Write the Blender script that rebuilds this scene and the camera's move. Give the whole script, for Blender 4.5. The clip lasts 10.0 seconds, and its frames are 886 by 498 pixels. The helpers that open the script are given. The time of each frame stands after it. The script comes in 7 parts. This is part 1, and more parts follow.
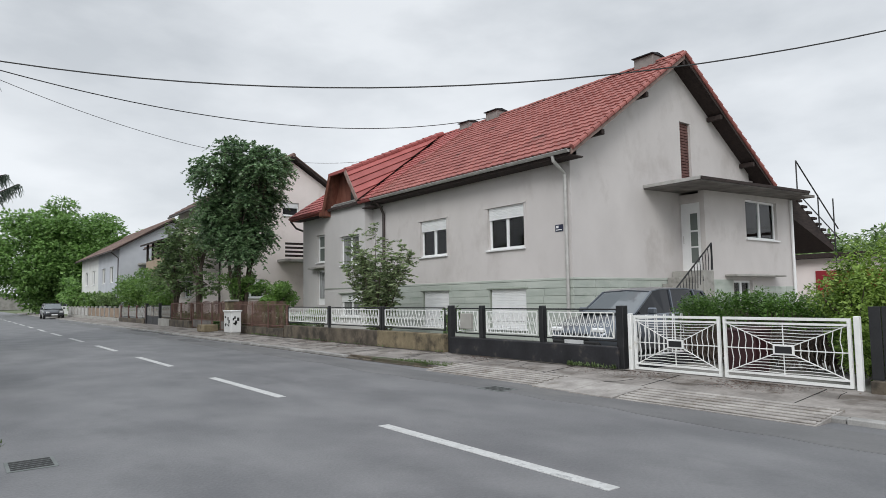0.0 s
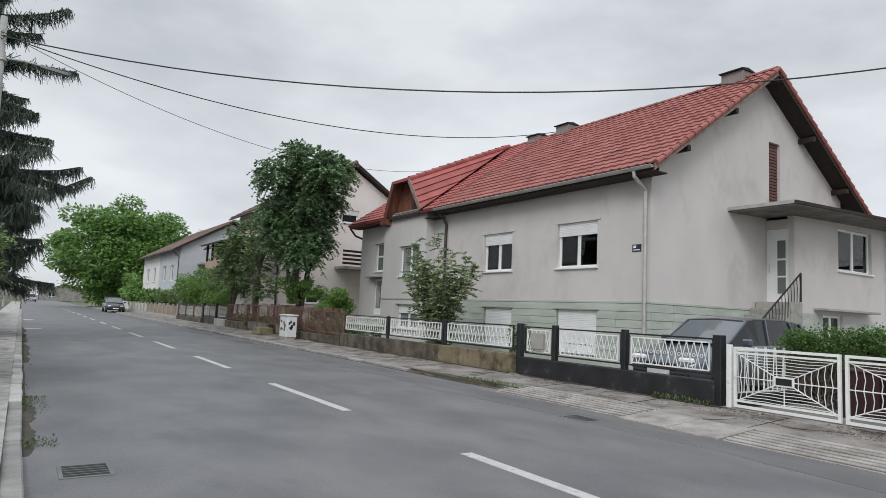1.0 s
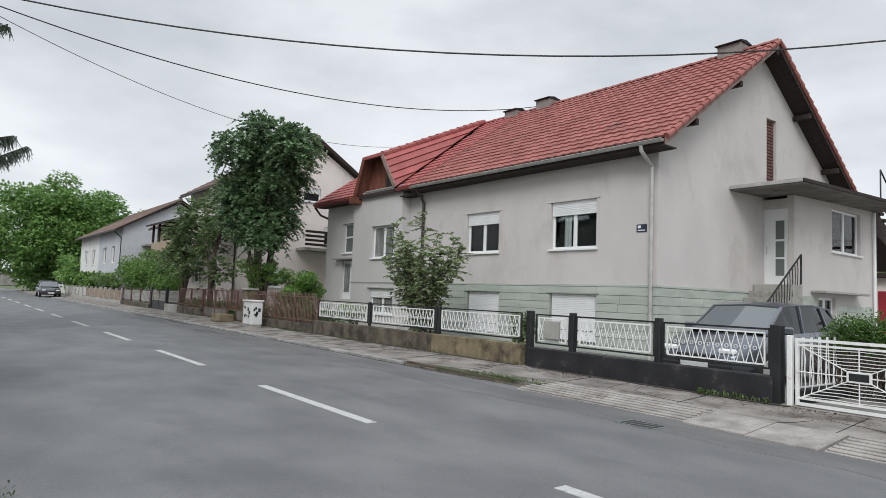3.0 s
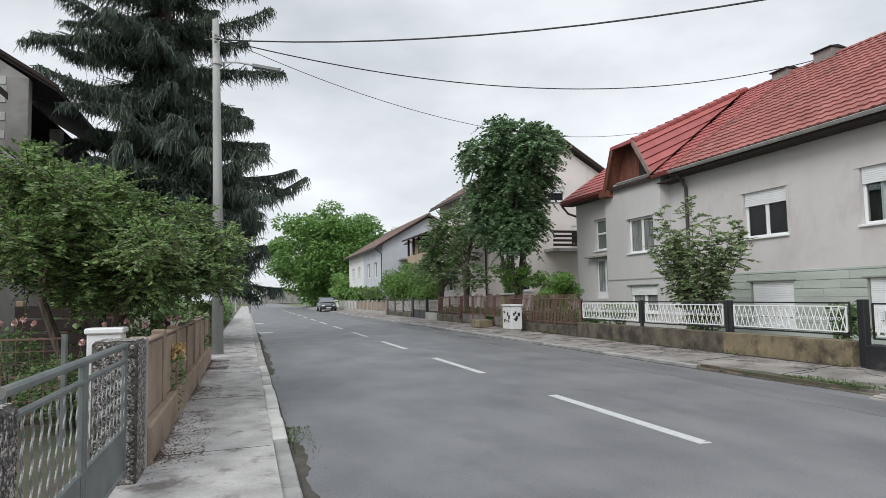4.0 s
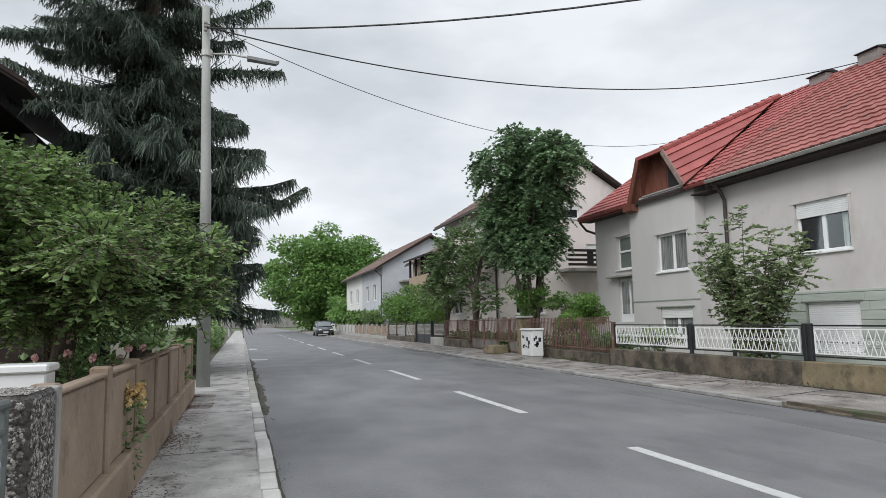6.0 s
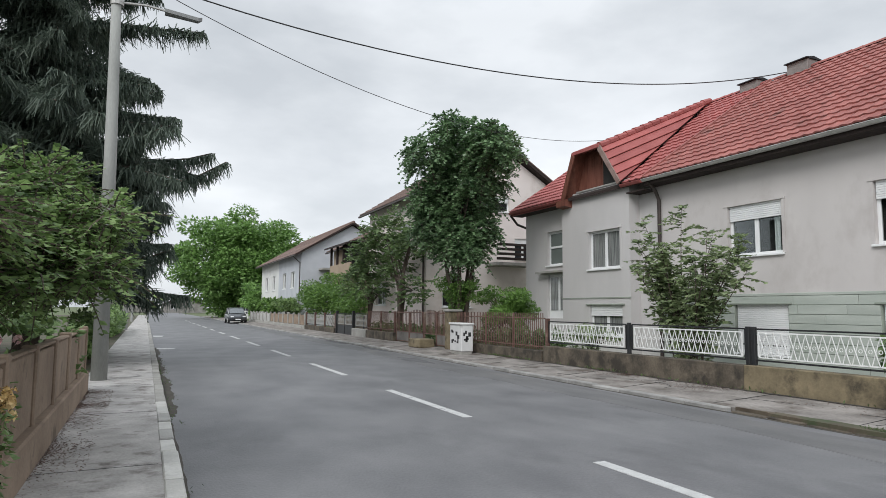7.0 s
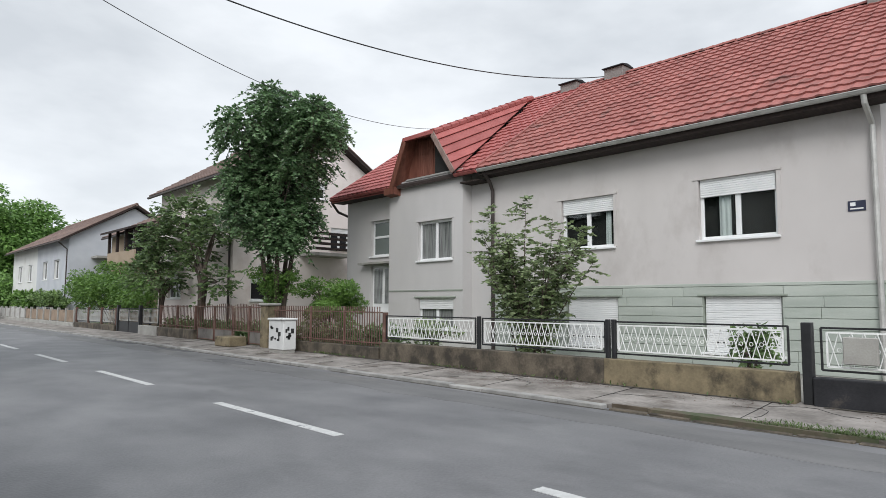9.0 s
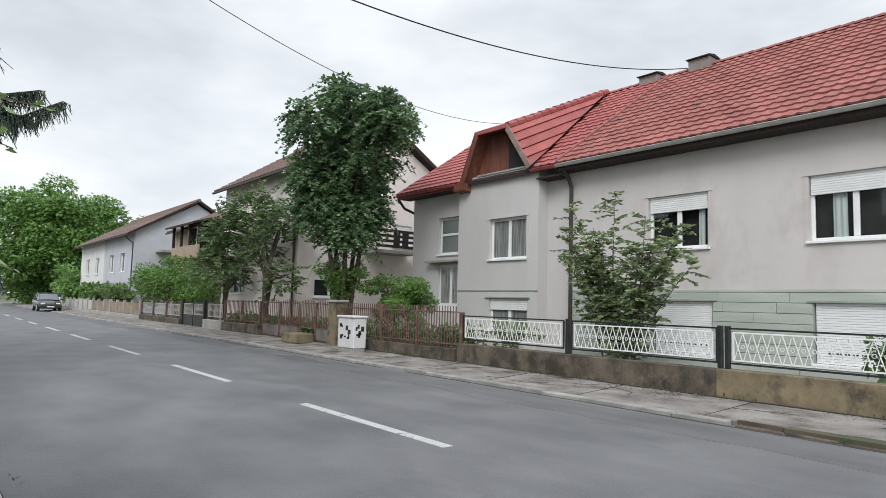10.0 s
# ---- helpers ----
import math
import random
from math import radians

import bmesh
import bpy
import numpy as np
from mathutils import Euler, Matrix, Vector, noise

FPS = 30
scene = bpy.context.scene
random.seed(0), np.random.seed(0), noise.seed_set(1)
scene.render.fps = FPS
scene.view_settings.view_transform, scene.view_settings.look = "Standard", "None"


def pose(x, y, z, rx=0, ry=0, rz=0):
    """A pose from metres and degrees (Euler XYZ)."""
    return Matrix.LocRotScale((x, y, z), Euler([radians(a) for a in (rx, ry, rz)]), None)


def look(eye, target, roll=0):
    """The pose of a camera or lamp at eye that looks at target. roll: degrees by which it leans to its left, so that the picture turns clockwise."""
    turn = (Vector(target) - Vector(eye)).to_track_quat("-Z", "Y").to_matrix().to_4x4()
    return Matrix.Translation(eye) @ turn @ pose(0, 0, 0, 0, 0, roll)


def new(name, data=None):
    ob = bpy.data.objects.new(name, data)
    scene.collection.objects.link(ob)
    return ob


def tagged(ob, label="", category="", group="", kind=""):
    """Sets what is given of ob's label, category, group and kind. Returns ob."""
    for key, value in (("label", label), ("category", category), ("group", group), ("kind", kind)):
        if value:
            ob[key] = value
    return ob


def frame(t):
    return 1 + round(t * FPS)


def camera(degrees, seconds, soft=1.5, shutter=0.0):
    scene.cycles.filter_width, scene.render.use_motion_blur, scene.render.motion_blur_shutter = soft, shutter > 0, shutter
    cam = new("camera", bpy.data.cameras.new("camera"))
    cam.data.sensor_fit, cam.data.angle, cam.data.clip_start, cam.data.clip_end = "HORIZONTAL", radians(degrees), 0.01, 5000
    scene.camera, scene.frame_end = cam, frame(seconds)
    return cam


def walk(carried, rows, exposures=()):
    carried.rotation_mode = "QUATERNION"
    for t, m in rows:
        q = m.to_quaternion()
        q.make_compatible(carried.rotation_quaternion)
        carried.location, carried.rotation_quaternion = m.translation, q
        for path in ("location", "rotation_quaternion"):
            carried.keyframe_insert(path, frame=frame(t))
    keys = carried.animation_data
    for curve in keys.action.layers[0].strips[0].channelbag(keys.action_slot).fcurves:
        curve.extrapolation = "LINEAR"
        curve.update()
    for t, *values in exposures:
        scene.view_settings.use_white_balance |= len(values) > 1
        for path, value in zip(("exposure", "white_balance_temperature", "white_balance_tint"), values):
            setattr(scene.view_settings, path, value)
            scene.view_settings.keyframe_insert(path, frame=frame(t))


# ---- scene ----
cam = camera(69.0, 10.0, soft=0.7)
PATH = [
    (0, (0.628, 0.542, 1.455), (1.838, 2.128, 1.605), -0.9),
    (0.5, (0.77, 1.059, 1.482), (1.892, 2.689, 1.767), -0.4),
    (1, (0.687, 1.483, 1.415), (1.768, 3.154, 1.612), 2.6),
    (1.5, (0.727, 1.923, 1.437), (2.01, 3.436, 1.69), 1.6),
    (2, (0.752, 2.488, 1.468), (2.169, 3.875, 1.73), 1.2),
    (2.2, (0.702, 2.649, 1.392), (2.123, 4.028, 1.674), 1.9),
    (3.3, (0.495, 3.742, 1.517), (1.515, 5.458, 1.629), 1.1),
    (3.5, (0.419, 3.988, 1.5), (1.257, 5.794, 1.694), -0.3),
    (4, (0.426, 4.552, 1.463), (1.008, 6.461, 1.606), -1.1),
    (4.5, (0.398, 5.076, 1.512), (0.821, 7.018, 1.738), -1.8),
    (5, (0.39, 5.636, 1.448), (0.884, 7.571, 1.559), -2.8),
    (6.3, (0.516, 7.01, 1.456), (1.216, 8.864, 1.725), 1.1),
    (6.5, (0.431, 7.193, 1.477), (1.286, 8.982, 1.746), 1.0),
    (7, (0.471, 7.773, 1.493), (1.301, 9.583, 1.68), 0.5),
    (7.5, (0.488, 8.224, 1.46), (1.428, 9.983, 1.6), -0.7),
    (8, (0.573, 8.759, 1.421), (1.509, 10.523, 1.532), 0.1),
    (8.5, (0.502, 9.263, 1.433), (1.586, 10.939, 1.568), -0.0),
    (9, (0.373, 9.664, 1.502), (1.732, 11.122, 1.671), 0.2),
    (9.5, (0.249, 10.241, 1.58), (1.558, 11.741, 1.77), 1.3),
    (10, (0.295, 10.729, 1.471), (1.543, 12.283, 1.64), 1.5),
]
walk(cam, [(t, look(eye, target, roll)) for t, eye, target, roll in PATH],
     exposures=[(0, -0.03), (1, -0.11), (2.2, -0.1), (3.5, 0.05), (5, 0.14), (6.5, 0.05), (7.5, 0.1), (8.5, 0.15), (10, 0.2)])

# world: an even overcast sky, a little brighter overhead, over a clear-sky base
world = bpy.data.worlds.new("world")
scene.world = world
world.use_nodes = True
wn, wl = world.node_tree.nodes, world.node_tree.links
wn.clear()
sky = wn.new("ShaderNodeTexSky")
sky.sky_type, sky.sun_disc = "NISHITA", False
sky.sun_elevation, sky.sun_rotation = radians(39), radians(231)
soft_sky = wn.new("ShaderNodeHueSaturation")
soft_sky.inputs["Saturation"].default_value = 0.12
wl.new(sky.outputs[0], soft_sky.inputs["Color"])
base_sky = wn.new("ShaderNodeBackground")
base_sky.inputs["Strength"].default_value = 0.05
wl.new(soft_sky.outputs[0], base_sky.inputs["Color"])
coord = wn.new("ShaderNodeTexCoord")
stretch = wn.new("ShaderNodeMapping")
stretch.inputs["Scale"].default_value = (1.0, 1.0, 2.4)
wl.new(coord.outputs["Generated"], stretch.inputs["Vector"])
cloud = wn.new("ShaderNodeTexNoise")
cloud.inputs["Scale"].default_value, cloud.inputs["Detail"].default_value = 3.2, 7
cloud.inputs["Roughness"].default_value = 0.5
wl.new(stretch.outputs[0], cloud.inputs["Vector"])
tone = wn.new("ShaderNodeValToRGB")
tone.color_ramp.elements[0].position, tone.color_ramp.elements[1].position = 0.36, 0.66
tone.color_ramp.elements[0].color = (0.435, 0.475, 0.52, 1)
tone.color_ramp.elements[1].color = (0.695, 0.733, 0.775, 1)
wl.new(cloud.outputs["Fac"], tone.inputs["Fac"])
split = wn.new("ShaderNodeSeparateXYZ")
wl.new(coord.outputs["Generated"], split.inputs[0])
lift = wn.new("ShaderNodeMapRange")
lift.inputs["From Min"].default_value, lift.inputs["From Max"].default_value = 0.42, 1.0
lift.inputs["To Min"].default_value, lift.inputs["To Max"].default_value = 0.9, 2.1
wl.new(split.outputs["Z"], lift.inputs["Value"])
cover = wn.new("ShaderNodeBackground")
wl.new(tone.outputs[0], cover.inputs["Color"])
wl.new(lift.outputs[0], cover.inputs["Strength"])
both = wn.new("ShaderNodeAddShader")
wl.new(base_sky.outputs[0], both.inputs[0])
wl.new(cover.outputs[0], both.inputs[1])
w_out = wn.new("ShaderNodeOutputWorld")
wl.new(both.outputs[0], w_out.inputs["Surface"])

sun_data = bpy.data.lights.new("sun", "SUN")
sun_data.energy, sun_data.angle, sun_data.color = 1.5, radians(25), (0.985, 0.985, 0.975)
sun = new("sun", sun_data)
sun.matrix_world = look((-42, -34, 44), (0, 0, 0))

# ---- materials ----
def surf(name, c1, c2, scale=3.0, rough=0.8, bump=0.15, fine=60.0, metal=0.0, stain=None, stain_scale=0.6, stain_at=0.58, vary=0.0, coat=0.0, flat=(1, 1, 1)):
    """Two tones mixed by a broad noise, a fine grain that gives colour and relief, and an optional stain with edges of its own."""
    m = bpy.data.materials.new(name)
    m.use_nodes = True
    n, l = m.node_tree.nodes, m.node_tree.links
    p = n["Principled BSDF"]
    pos = n.new("ShaderNodeNewGeometry")
    mp = n.new("ShaderNodeMapping")
    mp.inputs["Scale"].default_value = flat
    l.new(pos.outputs["Position"], mp.inputs["Vector"])
    broad = n.new("ShaderNodeTexNoise")
    broad.inputs["Scale"].default_value, broad.inputs["Detail"].default_value = scale, 5
    l.new(mp.outputs[0], broad.inputs["Vector"])
    grain = n.new("ShaderNodeTexNoise")
    grain.inputs["Scale"].default_value, grain.inputs["Detail"].default_value = fine, 3
    l.new(mp.outputs[0], grain.inputs["Vector"])
    add = n.new("ShaderNodeMath")
    add.operation, add.inputs[1].default_value = "MULTIPLY_ADD", 0.35
    l.new(grain.outputs["Fac"], add.inputs[0])
    l.new(broad.outputs["Fac"], add.inputs[2])
    ramp = n.new("ShaderNodeMapRange")
    ramp.inputs["From Min"].default_value, ramp.inputs["From Max"].default_value = 0.48, 0.88
    l.new(add.outputs[0], ramp.inputs["Value"])
    mix = n.new("ShaderNodeMix")
    mix.data_type = "RGBA"
    mix.inputs["A"].default_value, mix.inputs["B"].default_value = (*c1, 1), (*c2, 1)
    l.new(ramp.outputs[0], mix.inputs["Factor"])
    out = mix.outputs["Result"]
    if stain:
        sn = n.new("ShaderNodeTexNoise")
        sn.inputs["Scale"].default_value, sn.inputs["Detail"].default_value, sn.inputs["Roughness"].default_value = stain_scale, 7, 0.65
        l.new(mp.outputs[0], sn.inputs["Vector"])
        sr = n.new("ShaderNodeMapRange")
        sr.inputs["From Min"].default_value, sr.inputs["From Max"].default_value = stain_at, stain_at + 0.14
        l.new(sn.outputs["Fac"], sr.inputs["Value"])
        m2 = n.new("ShaderNodeMix")
        m2.data_type = "RGBA"
        m2.inputs["B"].default_value = (*stain, 1)
        l.new(sr.outputs[0], m2.inputs["Factor"])
        l.new(out, m2.inputs["A"])
        out = m2.outputs["Result"]
    if vary:
        info, hsv, rnd = n.new("ShaderNodeObjectInfo"), n.new("ShaderNodeHueSaturation"), n.new("ShaderNodeMath")
        geo_rnd = n.new("ShaderNodeMath")
        geo_rnd.operation = "ADD"
        l.new(info.outputs["Random"], geo_rnd.inputs[0])
        l.new(pos.outputs["Random Per Island"], geo_rnd.inputs[1])
        fr = n.new("ShaderNodeMath")
        fr.operation = "FRACT"
        l.new(geo_rnd.outputs[0], fr.inputs[0])
        rnd.operation, rnd.inputs[1].default_value, rnd.inputs[2].default_value = "MULTIPLY_ADD", vary, 1 - vary / 2
        l.new(fr.outputs[0], rnd.inputs[0])
        l.new(rnd.outputs[0], hsv.inputs["Value"])
        l.new(out, hsv.inputs["Color"])
        out = hsv.outputs["Color"]
    l.new(out, p.inputs["Base Color"])
    p.inputs["Roughness"].default_value, p.inputs["Metallic"].default_value = rough, metal
    p.inputs["Coat Weight"].default_value = coat
    if bump:
        b = n.new("ShaderNodeBump")
        b.inputs["Strength"].default_value, b.inputs["Distance"].default_value = bump, 0.02
        l.new(add.outputs[0], b.inputs["Height"])
        l.new(b.outputs[0], p.inputs["Normal"])
    return m


def leafy(name, dark, light, gloss=0.45):
    """Leaves: each one its own shade, a little light coming through."""
    m = bpy.data.materials.new(name)
    m.use_nodes = True
    n, l = m.node_tree.nodes, m.node_tree.links
    p = n["Principled BSDF"]
    geo = n.new("ShaderNodeNewGeometry")
    noise_n = n.new("ShaderNodeTexNoise")
    noise_n.inputs["Scale"].default_value = 0.9
    l.new(geo.outputs["Position"], noise_n.inputs["Vector"])
    add = n.new("ShaderNodeMath")
    add.operation, add.inputs[1].default_value = "MULTIPLY_ADD", 0.65
    l.new(geo.outputs["Random Per Island"], add.inputs[0])
    l.new(noise_n.outputs["Fac"], add.inputs[2])
    r = n.new("ShaderNodeMapRange")
    r.inputs["From Min"].default_value, r.inputs["From Max"].default_value = 0.35, 1.15
    l.new(add.outputs[0], r.inputs["Value"])
    mix = n.new("ShaderNodeMix")
    mix.data_type = "RGBA"
    mix.inputs["A"].default_value, mix.inputs["B"].default_value = (*dark, 1), (*light, 1)
    l.new(r.outputs[0], mix.inputs["Factor"])
    l.new(mix.outputs["Result"], p.inputs["Base Color"])
    p.inputs["Roughness"].default_value = gloss
    tr = n.new("ShaderNodeBsdfTranslucent")
    l.new(mix.outputs["Result"], tr.inputs["Color"])
    ms = n.new("ShaderNodeMixShader")
    ms.inputs[0].default_value = 0.38
    l.new(p.outputs[0], ms.inputs[1])
    l.new(tr.outputs[0], ms.inputs[2])
    l.new(ms.outputs[0], n["Material Output"].inputs["Surface"])
    return m


def glassy(name, tint, rough=0.03):
    """A window pane seen from outside: clear glass that mirrors the street, over the dark of the room."""
    m = bpy.data.materials.new(name)
    m.use_nodes = True
    n, l = m.node_tree.nodes, m.node_tree.links
    p = n["Principled BSDF"]
    p.inputs["Base Color"].default_value = (*tint, 1)
    p.inputs["Roughness"].default_value = rough
    p.inputs["IOR"].default_value = 1.5
    wob = n.new("ShaderNodeTexNoise")
    wob.inputs["Scale"].default_value = 1.2
    geo = n.new("ShaderNodeNewGeometry")
    l.new(geo.outputs["Position"], wob.inputs["Vector"])
    b = n.new("ShaderNodeBump")
    b.inputs["Strength"].default_value, b.inputs["Distance"].default_value = 0.04, 0.02
    l.new(wob.outputs["Fac"], b.inputs["Height"])
    l.new(b.outputs[0], p.inputs["Normal"])
    return m


def clear_glass(name, tint):
    """A thin pane: see-through, with a mirror gloss that grows towards grazing views."""
    m = bpy.data.materials.new(name)
    m.use_nodes = True
    n, l = m.node_tree.nodes, m.node_tree.links
    n.remove(n["Principled BSDF"])
    tr, gl, fr, ms = n.new("ShaderNodeBsdfTransparent"), n.new("ShaderNodeBsdfGlossy"), n.new("ShaderNodeFresnel"), n.new("ShaderNodeMixShader")
    tr.inputs["Color"].default_value = (*tint, 1)
    gl.inputs["Roughness"].default_value = 0.02
    fr.inputs["IOR"].default_value = 1.48
    l.new(fr.outputs[0], ms.inputs[0])
    l.new(tr.outputs[0], ms.inputs[1])
    l.new(gl.outputs[0], ms.inputs[2])
    l.new(ms.outputs[0], n["Material Output"].inputs["Surface"])
    return m


ASPHALT = surf("asphalt", (0.112, 0.112, 0.118), (0.184, 0.182, 0.186), 1.1, 0.56, 0.7, 42, stain=(0.108, 0.108, 0.113), stain_scale=0.6, stain_at=0.54, flat=(1, 0.6, 1))
ASPHALT_WORN = surf("worn_asphalt_strip", (0.102, 0.101, 0.103), (0.16, 0.157, 0.158), 1.6, 0.62, 0.7, 42, stain=(0.165, 0.158, 0.152), stain_scale=0.9, stain_at=0.56, flat=(1, 0.35, 1))
PATCH = surf("asphalt_patch", (0.085, 0.085, 0.088), (0.115, 0.115, 0.118), 2.0, 0.88, 0.3, 80)
PAINT = surf("road_paint", (0.42, 0.42, 0.41), (0.58, 0.58, 0.57), 6, 0.75, 0.1, 90, stain=(0.19, 0.19, 0.195), stain_scale=6, stain_at=0.55)
PAVE = surf("pavement_concrete", (0.14, 0.126, 0.114), (0.315, 0.288, 0.265), 2.6, 0.9, 0.9, 26, stain=(0.09, 0.072, 0.058), stain_scale=2.0, stain_at=0.52, flat=(1, 0.6, 1))
PAVE_L = surf("pavement_worn_asphalt", (0.30, 0.287, 0.273), (0.51, 0.49, 0.47), 2.6, 0.92, 0.8, 34, stain=(0.17, 0.155, 0.14), stain_scale=3.2, stain_at=0.53)
KERB = surf("kerb_stone", (0.21, 0.205, 0.195), (0.35, 0.34, 0.325), 3, 0.88, 0.3, 50, stain=(0.2, 0.2, 0.17), stain_scale=2.0, vary=0.25)
KERB_PALE = surf("pale_kerb_stone", (0.40, 0.39, 0.365), (0.56, 0.55, 0.52), 3, 0.88, 0.3, 50, stain=(0.28, 0.27, 0.23), stain_scale=2.0, vary=0.5)
RAMP = surf("ramp_concrete", (0.235, 0.215, 0.20), (0.40, 0.375, 0.35), 3, 0.9, 0.6, 30, stain=(0.18, 0.155, 0.13), stain_scale=2.2, stain_at=0.55)
SOIL = surf("soil", (0.075, 0.058, 0.042), (0.135, 0.11, 0.078), 2, 0.95, 0.5, 20, stain=(0.055, 0.07, 0.034), stain_scale=1.0, stain_at=0.45)
GROUND = surf("ground_grass", (0.07, 0.10, 0.04), (0.13, 0.15, 0.07), 0.6, 0.95, 0.5, 12, stain=(0.16, 0.14, 0.10), stain_scale=0.4)
YARD = surf("yard_concrete", (0.19, 0.182, 0.165), (0.28, 0.268, 0.245), 1.2, 0.9, 0.3, 30, stain=(0.2, 0.2, 0.15), stain_scale=0.8)
PLASTER = surf("grey_plaster", (0.53, 0.498, 0.484), (0.60, 0.566, 0.55), 0.8, 0.9, 0.12, 70, stain=(0.475, 0.44, 0.422), stain_scale=0.6, stain_at=0.55, flat=(1, 1, 0.7))
PLASTER_B = surf("grey_plaster_bay", (0.50, 0.482, 0.475), (0.57, 0.548, 0.54), 0.8, 0.9, 0.12, 70, stain=(0.47, 0.46, 0.43), stain_scale=0.6, stain_at=0.56, flat=(1, 1, 0.35))
GREEN_ST = surf("green_plinth", (0.35, 0.385, 0.345), (0.46, 0.49, 0.445), 1.4, 0.85, 0.2, 40, stain=(0.30, 0.35, 0.29), stain_scale=1.2, flat=(1, 0.5, 3), vary=0.12)
JOINT = surf("plinth_joint", (0.25, 0.28, 0.24), (0.31, 0.34, 0.29), 3, 0.9, 0.2, 40)
TILE = surf("roof_tile", (0.245, 0.077, 0.066), (0.365, 0.132, 0.113), 1.3, 0.75, 0.25, 40, stain=(0.13, 0.06, 0.05), stain_scale=0.9, stain_at=0.58, vary=0.22)
TILE_B = surf("roof_tile_bright", (0.295, 0.076, 0.07), (0.385, 0.115, 0.105), 1.3, 0.7, 0.2, 40, stain=(0.2, 0.055, 0.05), stain_scale=0.9, stain_at=0.62, vary=0.25)
TILE_D = surf("roof_tile_far_brown", (0.165, 0.112, 0.096), (0.24, 0.165, 0.142), 1.0, 0.85, 0.3, 12, vary=0.2)
DARK_WOOD = surf("dark_stained_wood", (0.022, 0.015, 0.014), (0.045, 0.031, 0.027), 3, 0.97, 0.3, 40, flat=(1, 6, 6))
RED_WOOD = surf("red_brown_boards", (0.13, 0.045, 0.03), (0.215, 0.082, 0.055), 2, 0.6, 0.3, 30, flat=(5, 5, 0.7), vary=0.2)
WHITE_P = surf("white_upvc", (0.74, 0.75, 0.75), (0.82, 0.82, 0.82), 2, 0.4, 0.03, 40)
WHITE_M = surf("white_painted_iron", (0.72, 0.73, 0.71), (0.82, 0.82, 0.80), 5, 0.5, 0.1, 60, stain=(0.48, 0.42, 0.35), stain_scale=4, stain_at=0.62)
BLACK_M = surf("black_painted_iron", (0.010, 0.011, 0.012), (0.022, 0.022, 0.024), 4, 0.5, 0.15, 50)
BROWN_M = surf("brown_painted_iron", (0.085, 0.043, 0.034), (0.165, 0.09, 0.07), 4, 0.7, 0.2, 50, stain=(0.3, 0.24, 0.19), stain_scale=3)
GREY_M = surf("grey_painted_iron", (0.10, 0.112, 0.108), (0.17, 0.185, 0.178), 4, 0.5, 0.15, 50, stain=(0.2, 0.15, 0.11), stain_scale=4, stain_at=0.62)
ZINC = surf("zinc_gutter", (0.42, 0.41, 0.39), (0.56, 0.55, 0.53), 4, 0.45, 0.1, 40, metal=0.4)
BROWN_PIPE = surf("brown_downpipe", (0.035, 0.026, 0.024), (0.06, 0.045, 0.04), 3, 0.5, 0.05, 40)
WALL_MOSS = surf("mossy_fence_base", (0.06, 0.05, 0.038), (0.165, 0.135, 0.10), 2.4, 0.95, 0.7, 24, stain=(0.045, 0.038, 0.03), stain_scale=2.0, stain_at=0.47)
WALL_OCHRE = surf("ochre_fence_base", (0.13, 0.105, 0.066), (0.26, 0.21, 0.13), 2.4, 0.95, 0.6, 24, stain=(0.065, 0.054, 0.037), stain_scale=1.9, stain_at=0.50)
WALL_BLACK = surf("black_fence_base", (0.009, 0.009, 0.011), (0.022, 0.022, 0.026), 2.6, 0.82, 0.5, 30, stain=(0.085, 0.07, 0.06), stain_scale=2.6, stain_at=0.60)
CONC = surf("weathered_concrete", (0.27, 0.26, 0.24), (0.39, 0.38, 0.35), 2.0, 0.92, 0.35, 40, stain=(0.17, 0.16, 0.14), stain_scale=1.5)
POLE_C = surf("pole_concrete", (0.26, 0.265, 0.25), (0.37, 0.375, 0.355), 2.0, 0.85, 0.2, 40, stain=(0.34, 0.36, 0.33), stain_scale=1.5, flat=(1, 1, 0.3))
FENCE_BR = surf("brown_concrete_panel", (0.20, 0.145, 0.105), (0.325, 0.245, 0.18), 1.6, 0.93, 0.4, 30, stain=(0.12, 0.09, 0.065), stain_scale=2.0)
AGGR = surf("exposed_aggregate", (0.02, 0.017, 0.015), (0.13, 0.115, 0.105), 30, 0.9, 0.9, 70)
GLASS = glassy("window_glass", (0.012, 0.013, 0.016))
PANE = clear_glass("clear_window_pane", (0.86, 0.9, 0.9))
GLASS_G = glassy("stair_glass", (0.13, 0.15, 0.14), 0.12)
CURTAIN = surf("net_curtain", (0.74, 0.75, 0.73), (0.84, 0.85, 0.83), 6, 0.9, 0.1, 30, flat=(6, 6, 0.4))
# dirty white, greyed so that it also holds the annexe wall's shade
DIRTY_SHADE_W = surf("dirty_shaded_white", (0.215, 0.205, 0.19), (0.33, 0.315, 0.295), 1.2, 0.92, 0.3, 40, stain=(0.2, 0.19, 0.17), stain_scale=0.8, stain_at=0.5)
RED_DULL = surf("dull_red_render", (0.17, 0.085, 0.08), (0.29, 0.165, 0.155), 2, 0.92, 0.3, 30, stain=(0.36, 0.26, 0.24), stain_scale=1.6, stain_at=0.57, flat=(3, 3, 0.5))
BRICK = surf("red_brick", (0.10, 0.048, 0.042), (0.16, 0.08, 0.07), 3, 0.9, 0.4, 30, stain=(0.2, 0.08, 0.06), stain_scale=2)
